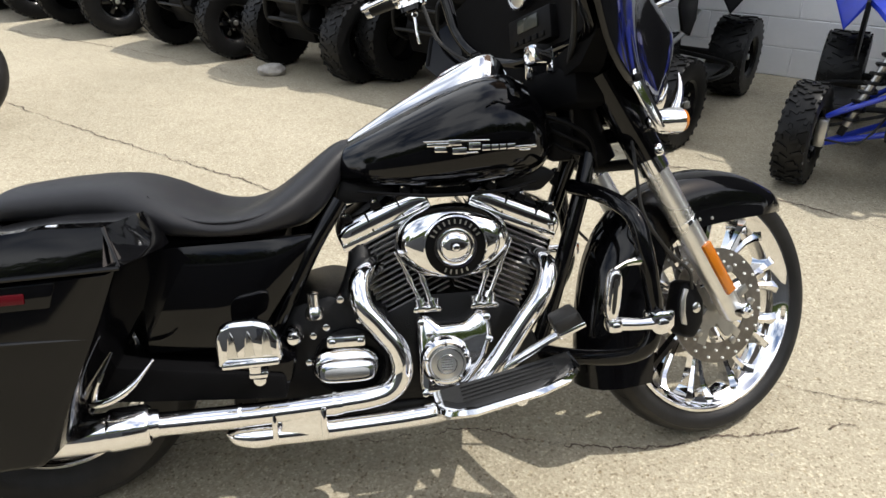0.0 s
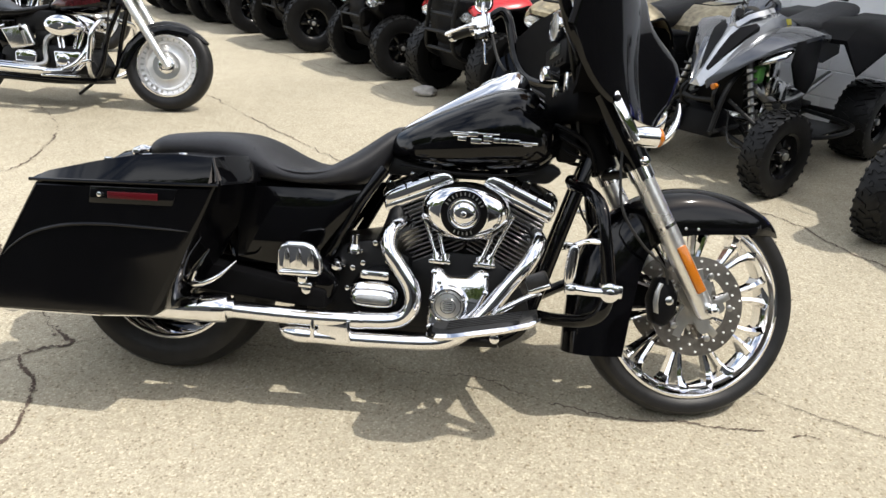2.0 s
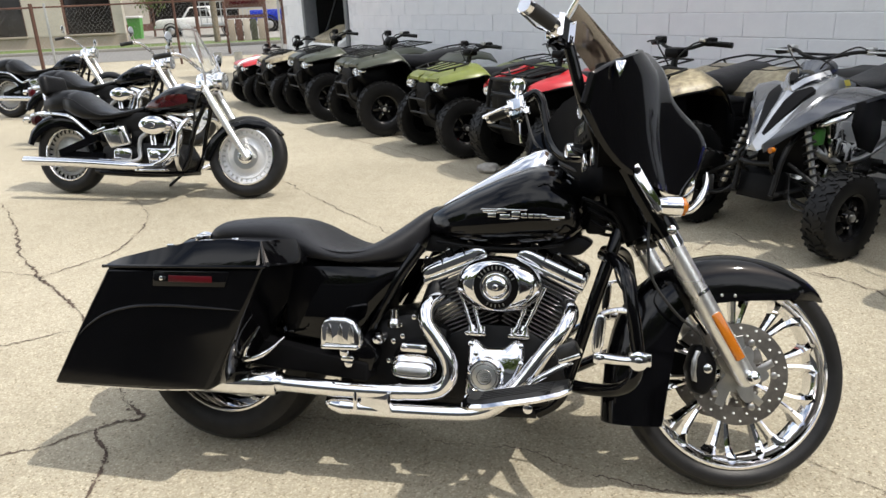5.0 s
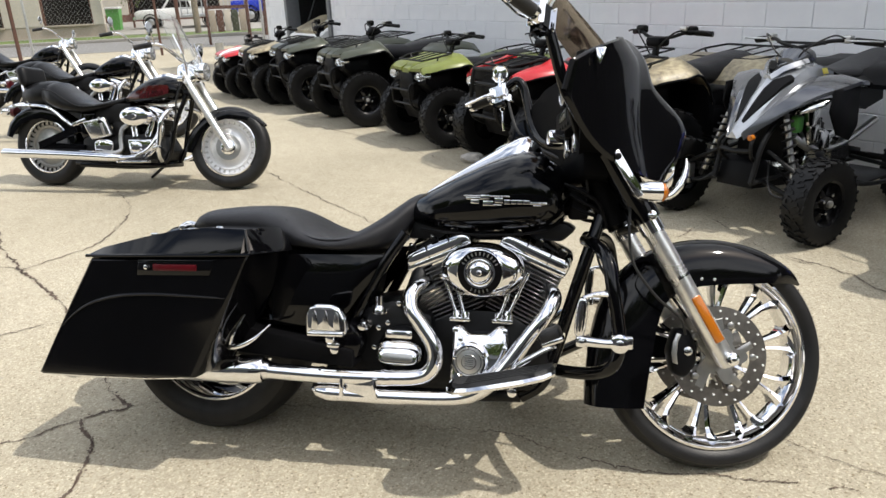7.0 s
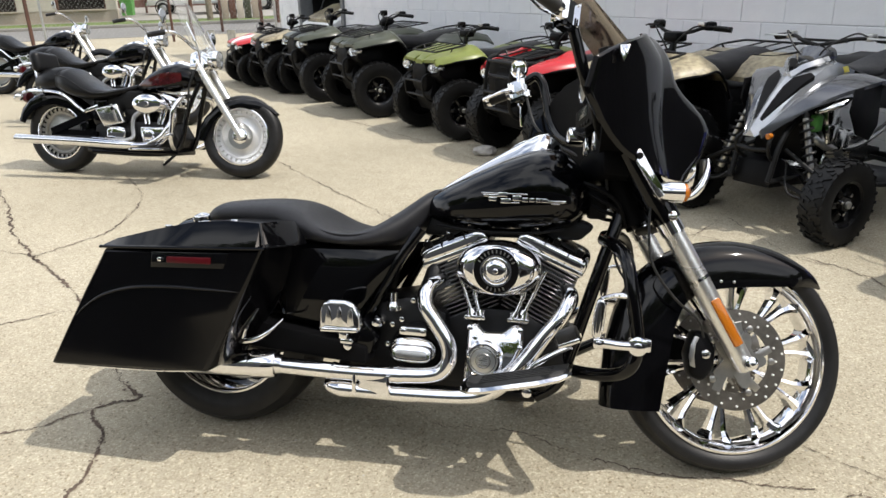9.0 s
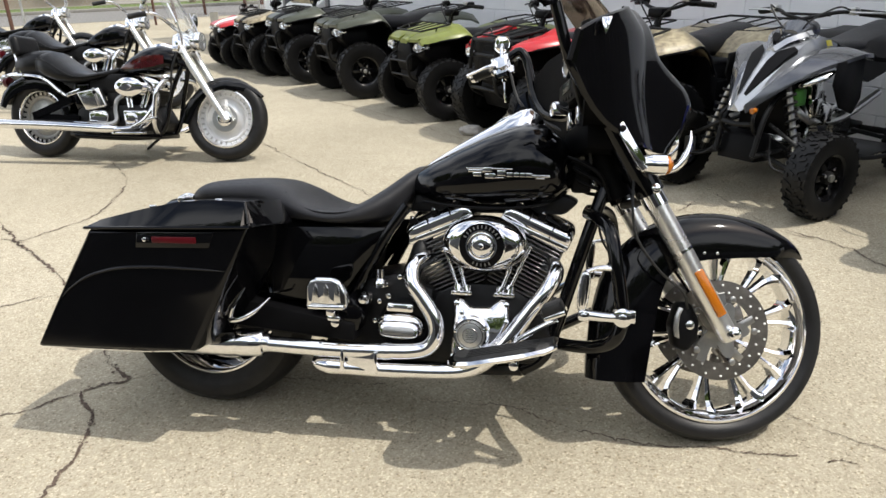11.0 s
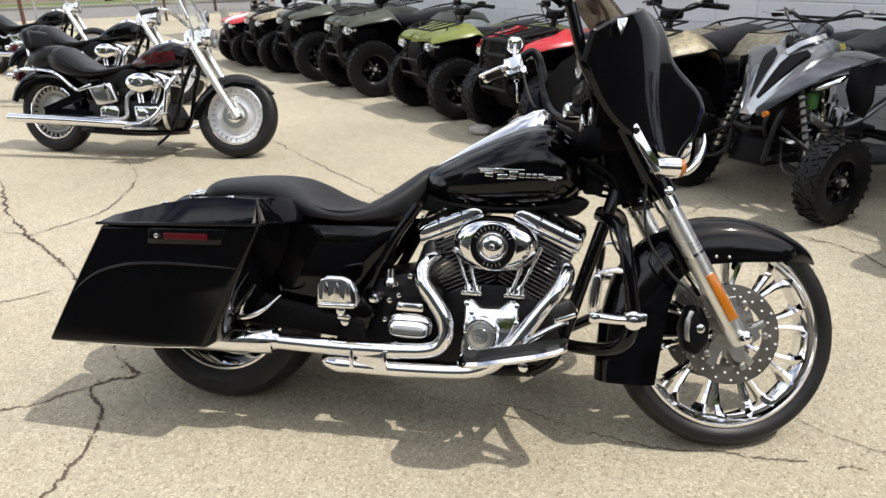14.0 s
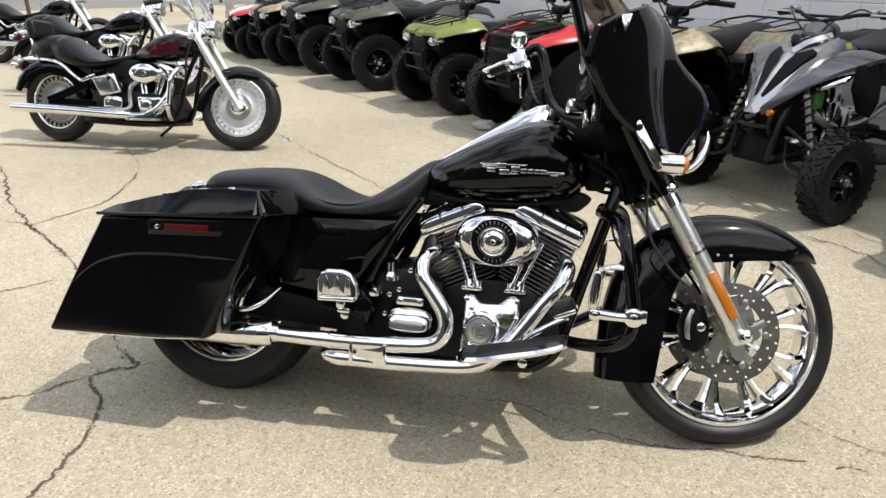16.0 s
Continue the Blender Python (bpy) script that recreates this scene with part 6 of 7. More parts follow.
    part("driver_seat", loft([section(x, t, b, w, 28, 2.4, 3.5) for x, t, b, w in ((0.02, 0.80, 0.70, 0.10), (0.05, 0.838, 0.66, 0.155), (0.15, 0.835, 0.62, 0.18), (0.26, 0.765, 0.59, 0.185), (0.40, 0.685, 0.585, 0.185), (0.52, 0.665, 0.60, 0.17), (0.64, 0.69, 0.63, 0.12), (0.74, 0.715, 0.67, 0.07))]), M_LEATHER, bk, "black vinyl saddle", sharp=60)
    for s in (-1, 1):
        part("seat_piping", tube([(0.05, s * 0.148, 0.775), (0.16, s * 0.172, 0.755), (0.28, s * 0.182, 0.690), (0.40, s * 0.187, 0.640), (0.52, s * 0.172, 0.635), (0.64, s * 0.121, 0.660)], 0.005, 8), M_LEATHER, bk)
    part("oil_tank", prism([(0.36, 0.60), (0.50, 0.60), (0.47, 0.40), (0.38, 0.36), (0.33, 0.46)], -0.125, 0.125, 0.03, seg=3), M_BLACK, bk, "gloss black oil tank")
    part("seat_pan", prism([(0.22, 0.60), (0.42, 0.48), (0.74, 0.50), (0.82, 0.66), (0.60, 0.66), (0.40, 0.61)], -0.10, 0.10, 0.015), M_WRINKLE, bk)
    part("passenger_pad", loft([section(x, t, b, w, 24, 2.4, 3) for x, t, b, w in ((-0.20, 0.74, 0.67, 0.07), (-0.16, 0.815, 0.655, 0.13), (-0.05, 0.845, 0.650, 0.15), (0.06, 0.85, 0.66, 0.155), (0.14, 0.835, 0.68, 0.13))]), M_LEATHER, bk, sharp=60)
    if shield:
        part("backrest", box((-0.17, 0, 0.880), (0.085, 0.26, 0.17), 0.040, Matrix.Rotation(radians(-14), 4, "Y"), 4), M_LEATHER, bk)
        for s in (-1, 1):
            part("sissy_bar", tube([(-0.10, s * 0.12, 0.64), (-0.15, s * 0.12, 0.76), (-0.19, s * 0.10, 0.90)], 0.008, 8), M_CHROME, bk)
    part("fuel_tank", loft([section(x, t, b, w, 28, 2.4, 2.6) for x, t, b, w in ((0.70, 0.69, 0.66, 0.03), (0.78, 0.735, 0.65, 0.10), (0.88, 0.80, 0.645, 0.145), (1.0, 0.86, 0.65, 0.165), (1.12, 0.875, 0.66, 0.16), (1.22, 0.845, 0.68, 0.13), (1.285, 0.78, 0.70, 0.06))]), M_BLACK, bk, sharp=60)
    for s in (-1, 1):
        part("tank_panel", loft([[(x, s * (y + d), z) for z, d in ((zb, 0.0), ((zb + zt) / 2, 0.004), (zt, 0.0), ((zb + zt) / 2, -0.012))] for x, y, zb, zt in ((0.80, 0.118, 0.695, 0.705), (0.90, 0.150, 0.69, 0.745), (1.02, 0.170, 0.695, 0.785), (1.12, 0.165, 0.71, 0.795), (1.19, 0.150, 0.73, 0.79))]), stripe, bk, "dark red flash on the tank")
    part("tank_dash", loft([[(x, -w, z - 0.02), (x, -w * 0.8, z), (x, 0, z + 0.004), (x, w * 0.8, z), (x, w, z - 0.02)] for x, z, w in ((0.86, 0.80, 0.02), (0.95, 0.845, 0.04), (1.05, 0.88, 0.05), (1.13, 0.89, 0.05), (1.2, 0.865, 0.03))]), M_CHROME, bk)
    eng = part("crankcase", join(prism([(0.62, 0.20), (1.10, 0.20), (1.14, 0.28), (1.05, 0.42), (0.72, 0.42), (0.56, 0.36)], -0.13, 0.13, 0.02), prism([(0.34, 0.22), (0.66, 0.20), (0.66, 0.44), (0.40, 0.46)], -0.12, 0.12, 0.02)), M_WRINKLE, bk)
    for ang in (-23, 23):
        Mc = Matrix.Translation((0.93, 0, 0.30)) @ Matrix.Rotation(radians(ang), 4, "Y")
        cy = part("cylinder", box((0, 0, 0.19), (0.115, 0.12, 0.16)), M_WRINKLE, bk, m=Mc)
        for k in range(10):
            part("cooling_fin", box((0, 0, 0.13 + 0.0145 * k), (0.145, 0.17, 0.007), 0.002, seg=1), M_WRINKLE, cy, m=Mc)
        part("rocker_box", prism([(-0.09, 0.285), (0.09, 0.285), (0.094, 0.31), (0.065, 0.345), (-0.065, 0.345), (-0.094, 0.31)], -0.10, 0.10, 0.009), M_CHROME, bk, m=Mc)
    for a, b in (((0.86, -0.14, 0.40), (0.82, -0.11, 0.56)), ((0.89, -0.14, 0.40), (0.86, -0.12, 0.56)), ((0.97, -0.14, 0.40), (1.01, -0.12, 0.56)), ((1.0, -0.14, 0.40), (1.04, -0.11, 0.56))):
        part("pushrod_tube", tube([a, b], 0.010, 10), M_CHROME, bk)
    ac2 = part("air_cleaner", lathe([(0.0008, -0.12), (0.078, -0.12), (0.082, -0.15), (0.07, -0.18), (0.045, -0.195), (0.02, -0.195), (0.018, -0.205), (0.0008, -0.205)], (0.895, 0, 0.556), "y", 40, False, sx=1.75), M_CHROME, bk, "oval chrome air cleaner")
    part("cam_cover", prism([(0.82, 0.38), (1.03, 0.38), (1.05, 0.32), (0.98, 0.255), (0.84, 0.245)], -0.12, -0.17, 0.014, seg=3), M_CHROME, bk)
    part("timing_cover", disc((0.895, -0.175, 0.315), 0.048, 0.03), M_CHROME, bk)
    part("battery_cover", prism([(0.425, 0.515), (0.625, 0.555), (0.690, 0.410), (0.505, 0.372)], -0.13, -0.185, 0.014, seg=3), M_ALLOY, bk, "square polished side cover")
    part("transmission_cover", prism([(0.52, 0.27), (0.68, 0.27), (0.69, 0.35), (0.60, 0.375), (0.52, 0.36)], -0.12, -0.175, 0.014, seg=3), M_CHROME, bk)
    part("exhaust_pipe", tube([(0.80, -0.09, 0.50), (0.75, -0.12, 0.46), (0.74, -0.135, 0.38), (0.75, -0.15, 0.30), (0.70, -0.19, 0.268), (0.55, -0.235, 0.268)], 0.020, 14), M_CARRIER, bk)
    part("exhaust_pipe", tube([(1.06, -0.11, 0.53), (1.13, -0.17, 0.48), (1.12, -0.20, 0.38), (1.05, -0.22, 0.29), (0.95, -0.235, 0.245), (0.80, -0.245, 0.232)], 0.023, 14), M_CHROME, bk)
    part("muffler", tube([(0.83, -0.24, 0.236), (0.70, -0.248, 0.240), (0.3, -0.255, 0.256), (-0.25, -0.26, 0.268)], [0.022, 0.034, 0.037, 0.036], 18, n=3), M_CHROME, bk, "long chrome muffler")
    part("muffler", tube([(0.56, -0.235, 0.268), (0.45, -0.24, 0.272)], 0.024, 14), M_CHROME, bk)
    part("engine_guard", tube([(1.20, -0.06, 0.62), (1.22, -0.20, 0.60), (1.20, -0.275, 0.52), (1.18, -0.28, 0.40), (1.16, -0.27, 0.28), (1.12, -0.18, 0.22), (1.08, -0.08, 0.20)], 0.017, 12), M_CHROME, bk, "chrome engine guard")
    part("engine_guard", tube([(1.20, 0.06, 0.62), (1.22, 0.20, 0.60), (1.20, 0.275, 0.52), (1.18, 0.28, 0.40), (1.16, 0.27, 0.28), (1.12, 0.18, 0.22), (1.08, 0.08, 0.20)], 0.017, 12), M_CHROME, bk)
    for s in (-1, 1):
        part("frame_tube", tube([(1.28, s * 0.05, 0.72), (1.20, s * 0.09, 0.50), (1.12, s * 0.10, 0.22), (0.9, s * 0.11, 0.165), (0.35, s * 0.12, 0.175)], 0.018, 12), M_BLACK, bk)
        part("footboard", loft([[(x, s * y, z) for y, z in ((0.20, 0.20), (0.34, 0.20), (0.345, 0.212), (0.34, 0.224), (0.20, 0.224))] for x in (0.86, 1.10)]), M_RUBBER, bk)
        part("board_edge", tube([(0.85, s * 0.30, 0.208), (0.86, s * 0.342, 0.208), (1.08, s * 0.346, 0.210), (1.11, s * 0.30, 0.212)], 0.007, 8), M_CHROME, bk)
        part("swingarm", bar_between((0.40, s * 0.11, 0.30), (-0.03, s * 0.11, 0.32), 0.03, 0.05, 0.008), M_BLACK, bk)
    part("frame_skirt", prism([(0.30, 0.17), (1.12, 0.16), (1.12, 0.20), (0.30, 0.215)], -0.13, 0.13, 0.01), M_BLACK, bk)
    part("battery_strap", bar_between((0.585, -0.188, 0.55), (0.635, -0.190, 0.41), 0.008, 0.018, 0.003), M_CARRIER, bk)
    part("strap_lock", disc((0.598, -0.194, 0.515), 0.014, 0.010), M_PLASTIC, bk)
    part("starter_cover", prism(oval(0.60, 0.335, 0.085, 0.045, 3.0, 24), -0.12, -0.165, 0.012), M_CHROME, bk)
    part("primary_gap", box((0.76, 0, 0.46), (0.26, 0.20, 0.16), 0.02), M_WRINKLE, bk)
    part("brake_line", tube([(1.30, -0.10, 0.86), (1.26, -0.15, 0.70), (1.22, -0.12, 0.55), (1.17, -0.10, 0.40)], 0.007, 8), M_RUBBER, bk)
    part("clutch_cable", tube([(1.24, 0.22, 1.02), (1.30, 0.16, 0.90), (1.24, 0.05, 0.72), (1.16, -0.04, 0.50)], 0.006, 8), M_RUBBER, bk)
    part("brake_pedal", join(tube([(0.96, -0.20, 0.21), (1.06, -0.27, 0.24), (1.14, -0.28, 0.30)], 0.010, 8), bar_between((1.13, -0.29, 0.305), (1.19, -0.29, 0.325), 0.06, 0.022, 0.006)), M_CHROME, bk)
    part("exhaust_shield", tube([(1.128, -0.185, 0.47), (1.118, -0.222, 0.38), (1.05, -0.238, 0.295), (0.95, -0.250, 0.252)], [0.012, 0.025, 0.026, 0.012], 14), M_CHROME, bk)
    hl2 = part("headlamp", lathe([(0.0008, 1.31), (0.040, 1.32), (0.068, 1.355), (0.072, 1.41), (0.069, 1.425), (0.0008, 1.425)], (0, 0, 0.90), "x", 32, False), M_CHROME, bk, "large chrome headlamp", m=S2)
    part("headlamp_lens", lathe([(0.0008, 1.441), (0.040, 1.437), (0.065, 1.424), (0.0008, 1.424)], (0, 0, 0.90), "x", 32, False), M_GLASS, hl2, m=S2)
    part("nacelle", loft([section(x, t, b, w, 20) for x, t, b, w in ((1.20, 0.95, 0.85, 0.03), (1.25, 0.97, 0.79, 0.06), (1.31, 0.955, 0.78, 0.07), (1.35, 0.93, 0.82, 0.05))]), M_CHROME, bk, m=S2)
    part("side_stand", tube([(0.95, 0.12, 0.17), (0.72, 0.27, 0.065)], 0.012, 8), M_PLASTIC, bk)
    if shield:
        rows = []
        for j in range(9):
            t = j / 8
            rows.append([Vector((1.36 - 0.23 * t - 0.75 * y * y, y, 0.94 + 0.40 * t)) for y in (0.21 * (1 - 0.25 * t ** 3) * (i / 10 - 1) for i in range(21))])
        ws = part("windshield", skin(rows, 0.004), M_CLEAR, bk, "tall clear windshield", m=S2)
        for s in (-1, 1):
            part("shield_strut", tube([(1.33, s * 0.13, 0.86), (1.31, s * 0.17, 1.0), (1.24, s * 0.18, 1.15)], 0.007, 8), M_CHROME, ws, m=S2)
    return bk


def parked(x, y, yaw=0.0):
    return Matrix.Translation((x, y, 0)) @ Matrix.Rotation(radians(yaw), 4, "Z") @ Matrix.Rotation(radians(-12), 4, "X")


cruiser(parked(-3.26, 3.03), "black and dark red cruiser with tall windshield, parked on concrete", M_DARKRED)
b4 = cruiser(parked(-5.05, 4.95, 3), "black cruiser without a windshield, parked between others", M_BLACK, shield=False)
b3 = copy_thing(b4, parked(-7.68, 7.0, 4))
b3["label"] = "black cruiser with long chrome muffler, near the fence"


# ---- quad bikes ----
def knobbly(R, hw, rim, n=28, axis_y=0.0):
    """A quad tyre with its lugs: carcass and tread blocks."""
    prof = [(rim, -hw * 0.8), (rim + 0.02, -hw * 0.95), (R * 0.82, -hw), (R * 0.93, -hw * 0.94), (R - 0.012, -hw * 0.78), (R - 0.007, 0)]
    prof += [(r, -y) for r, y in reversed(prof[:-1])]
    car = lathe(prof, (0, axis_y, 0), "y", 40)
    lugs = bmesh.new()
    for k in range(n):
        for s, off in ((-1, 0.0), (1, 0.5)):
            a = 2 * math.pi * (k + off) / n
            b = box((0, 0, 0), (0.015, hw * 0.55, 0.014), 0.0, Matrix.Rotation(a, 4, "Y") @ Matrix.Translation((0, axis_y + s * hw * (0.26 + 0.30 * (k % 2)), R - 0.0085)) @ Matrix.Rotation(s * 0.45, 4, "Z"))
            sh = box((0, 0, 0), (0.016, 0.010, R * 0.075), 0.0, Matrix.Rotation(a + 0.03, 4, "Y") @ Matrix.Translation((0, axis_y + s * hw * 0.925, R * 0.925)))
            mid = box((0, 0, 0), (0.022, hw * 0.22, 0.013), 0.0, Matrix.Rotation(a + 0.07, 4, "Y") @ Matrix.Translation((0, axis_y + s * hw * (0.62 - 0.42 * (k % 2)), R - 0.0095)) @ Matrix.Rotation(-s * 0.2, 4, "Z"))
            for q in (b, sh, mid):
                me = bpy.data.meshes.new("tmp")
                q.to_mesh(me)
                q.free()
                lugs.from_mesh(me)
                bpy.data.meshes.remove(me)
    return car, lugs


def quad_wheel(c, R, hw, rim, parent, side, steer=0.0, rim_mat=None):
    m = Matrix.Translation(c) @ Matrix.Rotation(radians(steer), 4, "Z")
    car, lugs = knobbly(R, hw, rim)
    w = part("wheel", car, M_QUADTYRE, parent, "knobbly black tyre on a black rim", m=m)
    tagged(part("tread", lugs, M_QUADTYRE, w, m=m, sharp=0), kind="stuff")
    s = side
    part("rim", lathe([(rim + 0.004, -hw * 0.8), (rim + 0.008, -hw * 0.86), (rim - 0.006, -hw * 0.82), (rim - 0.015, -hw * 0.2), (0.03, -0.01), (0.03, 0.01), (rim - 0.015, 0.02), (rim - 0.010, hw * 0.75), (rim + 0.004, hw * 0.86)], (0, 0, 0), "y", 32), rim_mat or M_RIMBLACK, w, m=m)
    hb = part("hub", disc((0, s * (hw * 0.45), 0), 0.036, 0.05, seg=18), M_RACK, w, m=m)
    for a in (0.4, 1.97, 3.54, 5.11):
        part("wheel_nut", disc((0.052 * math.cos(a), s * (hw * 0.45 + 0.015), 0.052 * math.sin(a)), 0.010, 0.03, seg=8), M_CHROME, hb, m=m)
    part("hub_cap", disc((0, s * (hw * 0.45 + 0.025), 0), 0.020, 0.03, seg=12), M_SATIN, hb, m=m)
    for k in range(6):
        a = 2 * math.pi * k / 6
        part("rim_rib", bar_between((0.04 * math.cos(a), s * hw * 0.45, 0.04 * math.sin(a)), ((rim - 0.02) * math.cos(a), s * hw * 0.3, (rim - 0.02) * math.sin(a)), 0.012, 0.034, 0.003), rim_mat or M_RIMBLACK, w, m=m)
    return w


def utility_quad(u, n, body, label, turn=-3.0, rack=True, hood=None, pods=False, steer=-5, size=1.0, guard=False):
    """A four-wheeled farm quad nose-out from the wall, its left front hub at u, n; x forward from the front axle, y to its left."""
    hood = hood or body
    m = Matrix((-ROW_N.to_4d(), ROW_U.to_4d(), (0, 0, 1, 0), (0, 0, 0, 1))).transposed()
    m = m.to_3x3().to_4x4() @ Matrix.Rotation(radians(turn), 4, "Z")
    m = Matrix.Translation(row(u, n) - m.to_3x3() @ Vector((0, 0.50 * size, 0))) @ m @ Matrix.Scale(size, 4)
    q = thing("quad_bike", label, "quad bike", m, group="quad bikes along the wall")
    for x, R, hw, st in ((0.0, 0.300, 0.092, steer), (-1.22, 0.305, 0.12, 0)):
        for s in (-1, 1):
            quad_wheel((x, s * 0.44, R), R, hw, 0.150, q, s, st)
    part("chassis", join(prism([(0.14, 0.26), (0.20, 0.42), (0.14, 0.60), (-1.30, 0.60), (-1.38, 0.36), (-1.2, 0.25)], -0.17, 0.17, 0.02), box((-0.58, 0, 0.38), (0.62, 0.50, 0.22), 0.03)), M_PLASTIC, q)
    for s in (-1, 1):
        part("suspension_arm", join(tube([(0.05, s * 0.15, 0.36), (0.0, s * 0.36, 0.30)], 0.015, 8), tube([(-0.12, s * 0.15, 0.36), (0.0, s * 0.36, 0.30)], 0.015, 8)), M_PLASTIC, q)
        part("shock", tube([(-0.02, s * 0.17, 0.66), (-0.01, s * 0.32, 0.34)], 0.014, 8), M_RACK, q)
        # front fender: angular top over an open dark arch
        y0 = 0.29 if guard else 0.10
        fr = []
        for x, zt, yo, zo in ((0.22, 0.775, 0.36, 0.735), (0.14, 0.81, 0.42, 0.760), (0.02, 0.835, 0.47, 0.775), (-0.10, 0.85, 0.50, 0.785), (-0.22, 0.895, 0.505, 0.80), (-0.27, 0.875, 0.505, 0.775), (-0.35, 0.80, 0.495, 0.69), (-0.41, 0.71, 0.48, 0.58)):
            fr.append([(x, s * y, z) for y, z in ((y0, zt), (0.32, zt + 0.006), (yo - 0.06, zo + 0.052), (yo - 0.012, zo + 0.018), (yo, zo - 0.006), (yo - 0.014, zo - 0.010), (yo - 0.08, zo + 0.030), (0.31, zt - 0.018), (y0, zt - 0.03))])
        part("front_fender", loft(fr), body, q, sharp=30)
        rr = []
        for x, zt, yo, zo in ((-0.80, 0.68, 0.47, 0.60), (-0.88, 0.76, 0.50, 0.69), (-1.0, 0.81, 0.52, 0.745), (-1.18, 0.83, 0.53, 0.765), (-1.36, 0.81, 0.51, 0.74), (-1.50, 0.77, 0.45, 0.69)):
            rr.append([(x, s * y, z) for y, z in ((0.12, zt), (0.32, zt + 0.005), (yo - 0.06, zo + 0.04), (yo, zo), (yo + 0.003, zo - 0.02), (yo - 0.015, zo - 0.02), (yo - 0.08, zo + 0.012), (0.28, zt - 0.03), (0.12, zt - 0.03))])
        part("rear_fender", loft(rr), body, q, sharp=30)
        part("inner_fender", box((-0.14, s * 0.235, 0.60), (0.46, 0.03, 0.36), 0.01), M_PLASTIC, q)
        part("mud_flap", prism([(-0.33, 0.72), (-0.44, 0.60), (-0.44, 0.36), (-0.40, 0.36), (-0.36, 0.60)], s * 0.24, s * 0.48, 0.006), M_PLASTIC, q)
        part("footwell", join(box((-0.60, s * 0.36, 0.315), (0.36, 0.24, 0.03), 0.01), box((-0.50, s * 0.37, 0.36), (0.16, 0.20, 0.05), 0.01)), M_PLASTIC, q)
        hl_ = part("headlamp", loft([[(x, s * (yc + w * math.cos(a)), zc + h * math.sin(a)) for a in (2 * math.pi * k / 14 for k in range(14))] for x, yc, zc, w, h in ((0.155, 0.290, 0.712, 0.085, 0.042), (0.228, 0.280, 0.702, 0.078, 0.040), (0.246, 0.270, 0.697, 0.052, 0.024))]), M_GLASS, q, "clear headlamp")
        part("lamp_bowl", loft([[(x, s * (yc + w * math.cos(a)), zc + h * math.sin(a)) for a in (2 * math.pi * k / 14 for k in range(14))] for x, yc, zc, w, h in ((0.14, 0.290, 0.712, 0.088, 0.044), (0.200, 0.284, 0.707, 0.068, 0.032))]), M_CHROME, hl_)
        part("lamp_surround", loft([section(x, t, b, 0.12, 16, 3, 3) for x, t, b in ((-0.10, 0.78, 0.50), (0.08, 0.77, 0.52), (0.17, 0.76, 0.60), (0.19, 0.745, 0.63))]), M_PLASTIC, q, m=Matrix.Translation((0, s * 0.24, 0)))
    nose = [section(x, t, b, w, 24, 3, 3) for x, t, b, w in ((-0.42, 0.84, 0.60, 0.16), (-0.2, 0.87, 0.58, 0.19), (0.02, 0.84, 0.48, 0.18), (0.14, 0.80, 0.44, 0.17), (0.22, 0.75, 0.46, 0.15), (0.24, 0.68, 0.49, 0.12))]
    part("front_cowl", loft(nose), M_PLASTIC, q)
    part("hood_panel", loft([section(x, t, t - 0.05, w, 20, 3, 3) for x, t, w in ((-0.40, 0.865, 0.10), (-0.2, 0.888, 0.13), (0.02, 0.86, 0.13), (0.14, 0.82, 0.11), (0.225, 0.775, 0.07))]), hood, q, sharp=50)
    part("grille", box((0.232, 0, 0.545), (0.02, 0.20, 0.10), 0.01), M_PLASTIC, q)
    part("seat", loft([section(x, t, b, w, 24, 2.6, 3) for x, t, b, w in ((-0.42, 0.82, 0.70, 0.09), (-0.52, 0.825, 0.66, 0.15), (-0.75, 0.81, 0.64, 0.17), (-1.0, 0.84, 0.66, 0.18), (-1.22, 0.86, 0.72, 0.17), (-1.30, 0.835, 0.76, 0.13))]), M_VINYL, q, "black seat", sharp=60)
    r = 0.017 if guard else 0.012
    for s in (-1, 1):
        part("bumper_post", tube([(0.14, s * 0.20, 0.34), (0.27, s * 0.19, 0.42), (0.29, s * 0.18, 0.58), (0.25, s * 0.18, 0.82 if guard else 0.63), (0.16, s * 0.19, 0.86 if guard else 0.645)], r, 8), M_RACK, q, "black tube bumper")
    for x, z, w in ((0.295, 0.57, 0.18), (0.275, 0.43, 0.19)) + (((0.255, 0.70, 0.18), (0.25, 0.82, 0.18)) if guard else ()):
        part("bumper_bar", tube([(x, -w, z), (x + 0.01, 0, z + 0.004), (x, w, z)], r * 0.9, 8), M_RACK, q)
    if guard:
        part("front_box", join(box((0.10, 0, 0.755), (0.24, 0.50, 0.13), 0.02), box((0.12, 0, 0.62), (0.22, 0.44, 0.14), 0.02)), M_PLASTIC, q, "black front panel")
    if rack:
        for x0, x1, z, hw in ((0.16, -0.16, 0.880, 0.28), (-1.04, -1.56, 0.845, 0.36)):
            t = [tube([(x0, -hw * 0.85, z - 0.03), (x0, hw * 0.85, z - 0.03)], 0.009, 8), tube([(x1, -hw, z + 0.02), (x1, hw, z + 0.02)], 0.009, 8)]
            for s in (-1, 1):
                t.append(tube([(x0, s * hw * 0.85, z - 0.03), ((x0 + x1) / 2, s * hw * 1.08, z), (x1, s * hw, z + 0.02)], 0.009, 8))
                t.append(tube([((x0 + x1) / 2, s * hw * 1.05, z), ((x0 + x1) / 2, s * hw * 0.8, z - 0.10)], 0.008, 6))
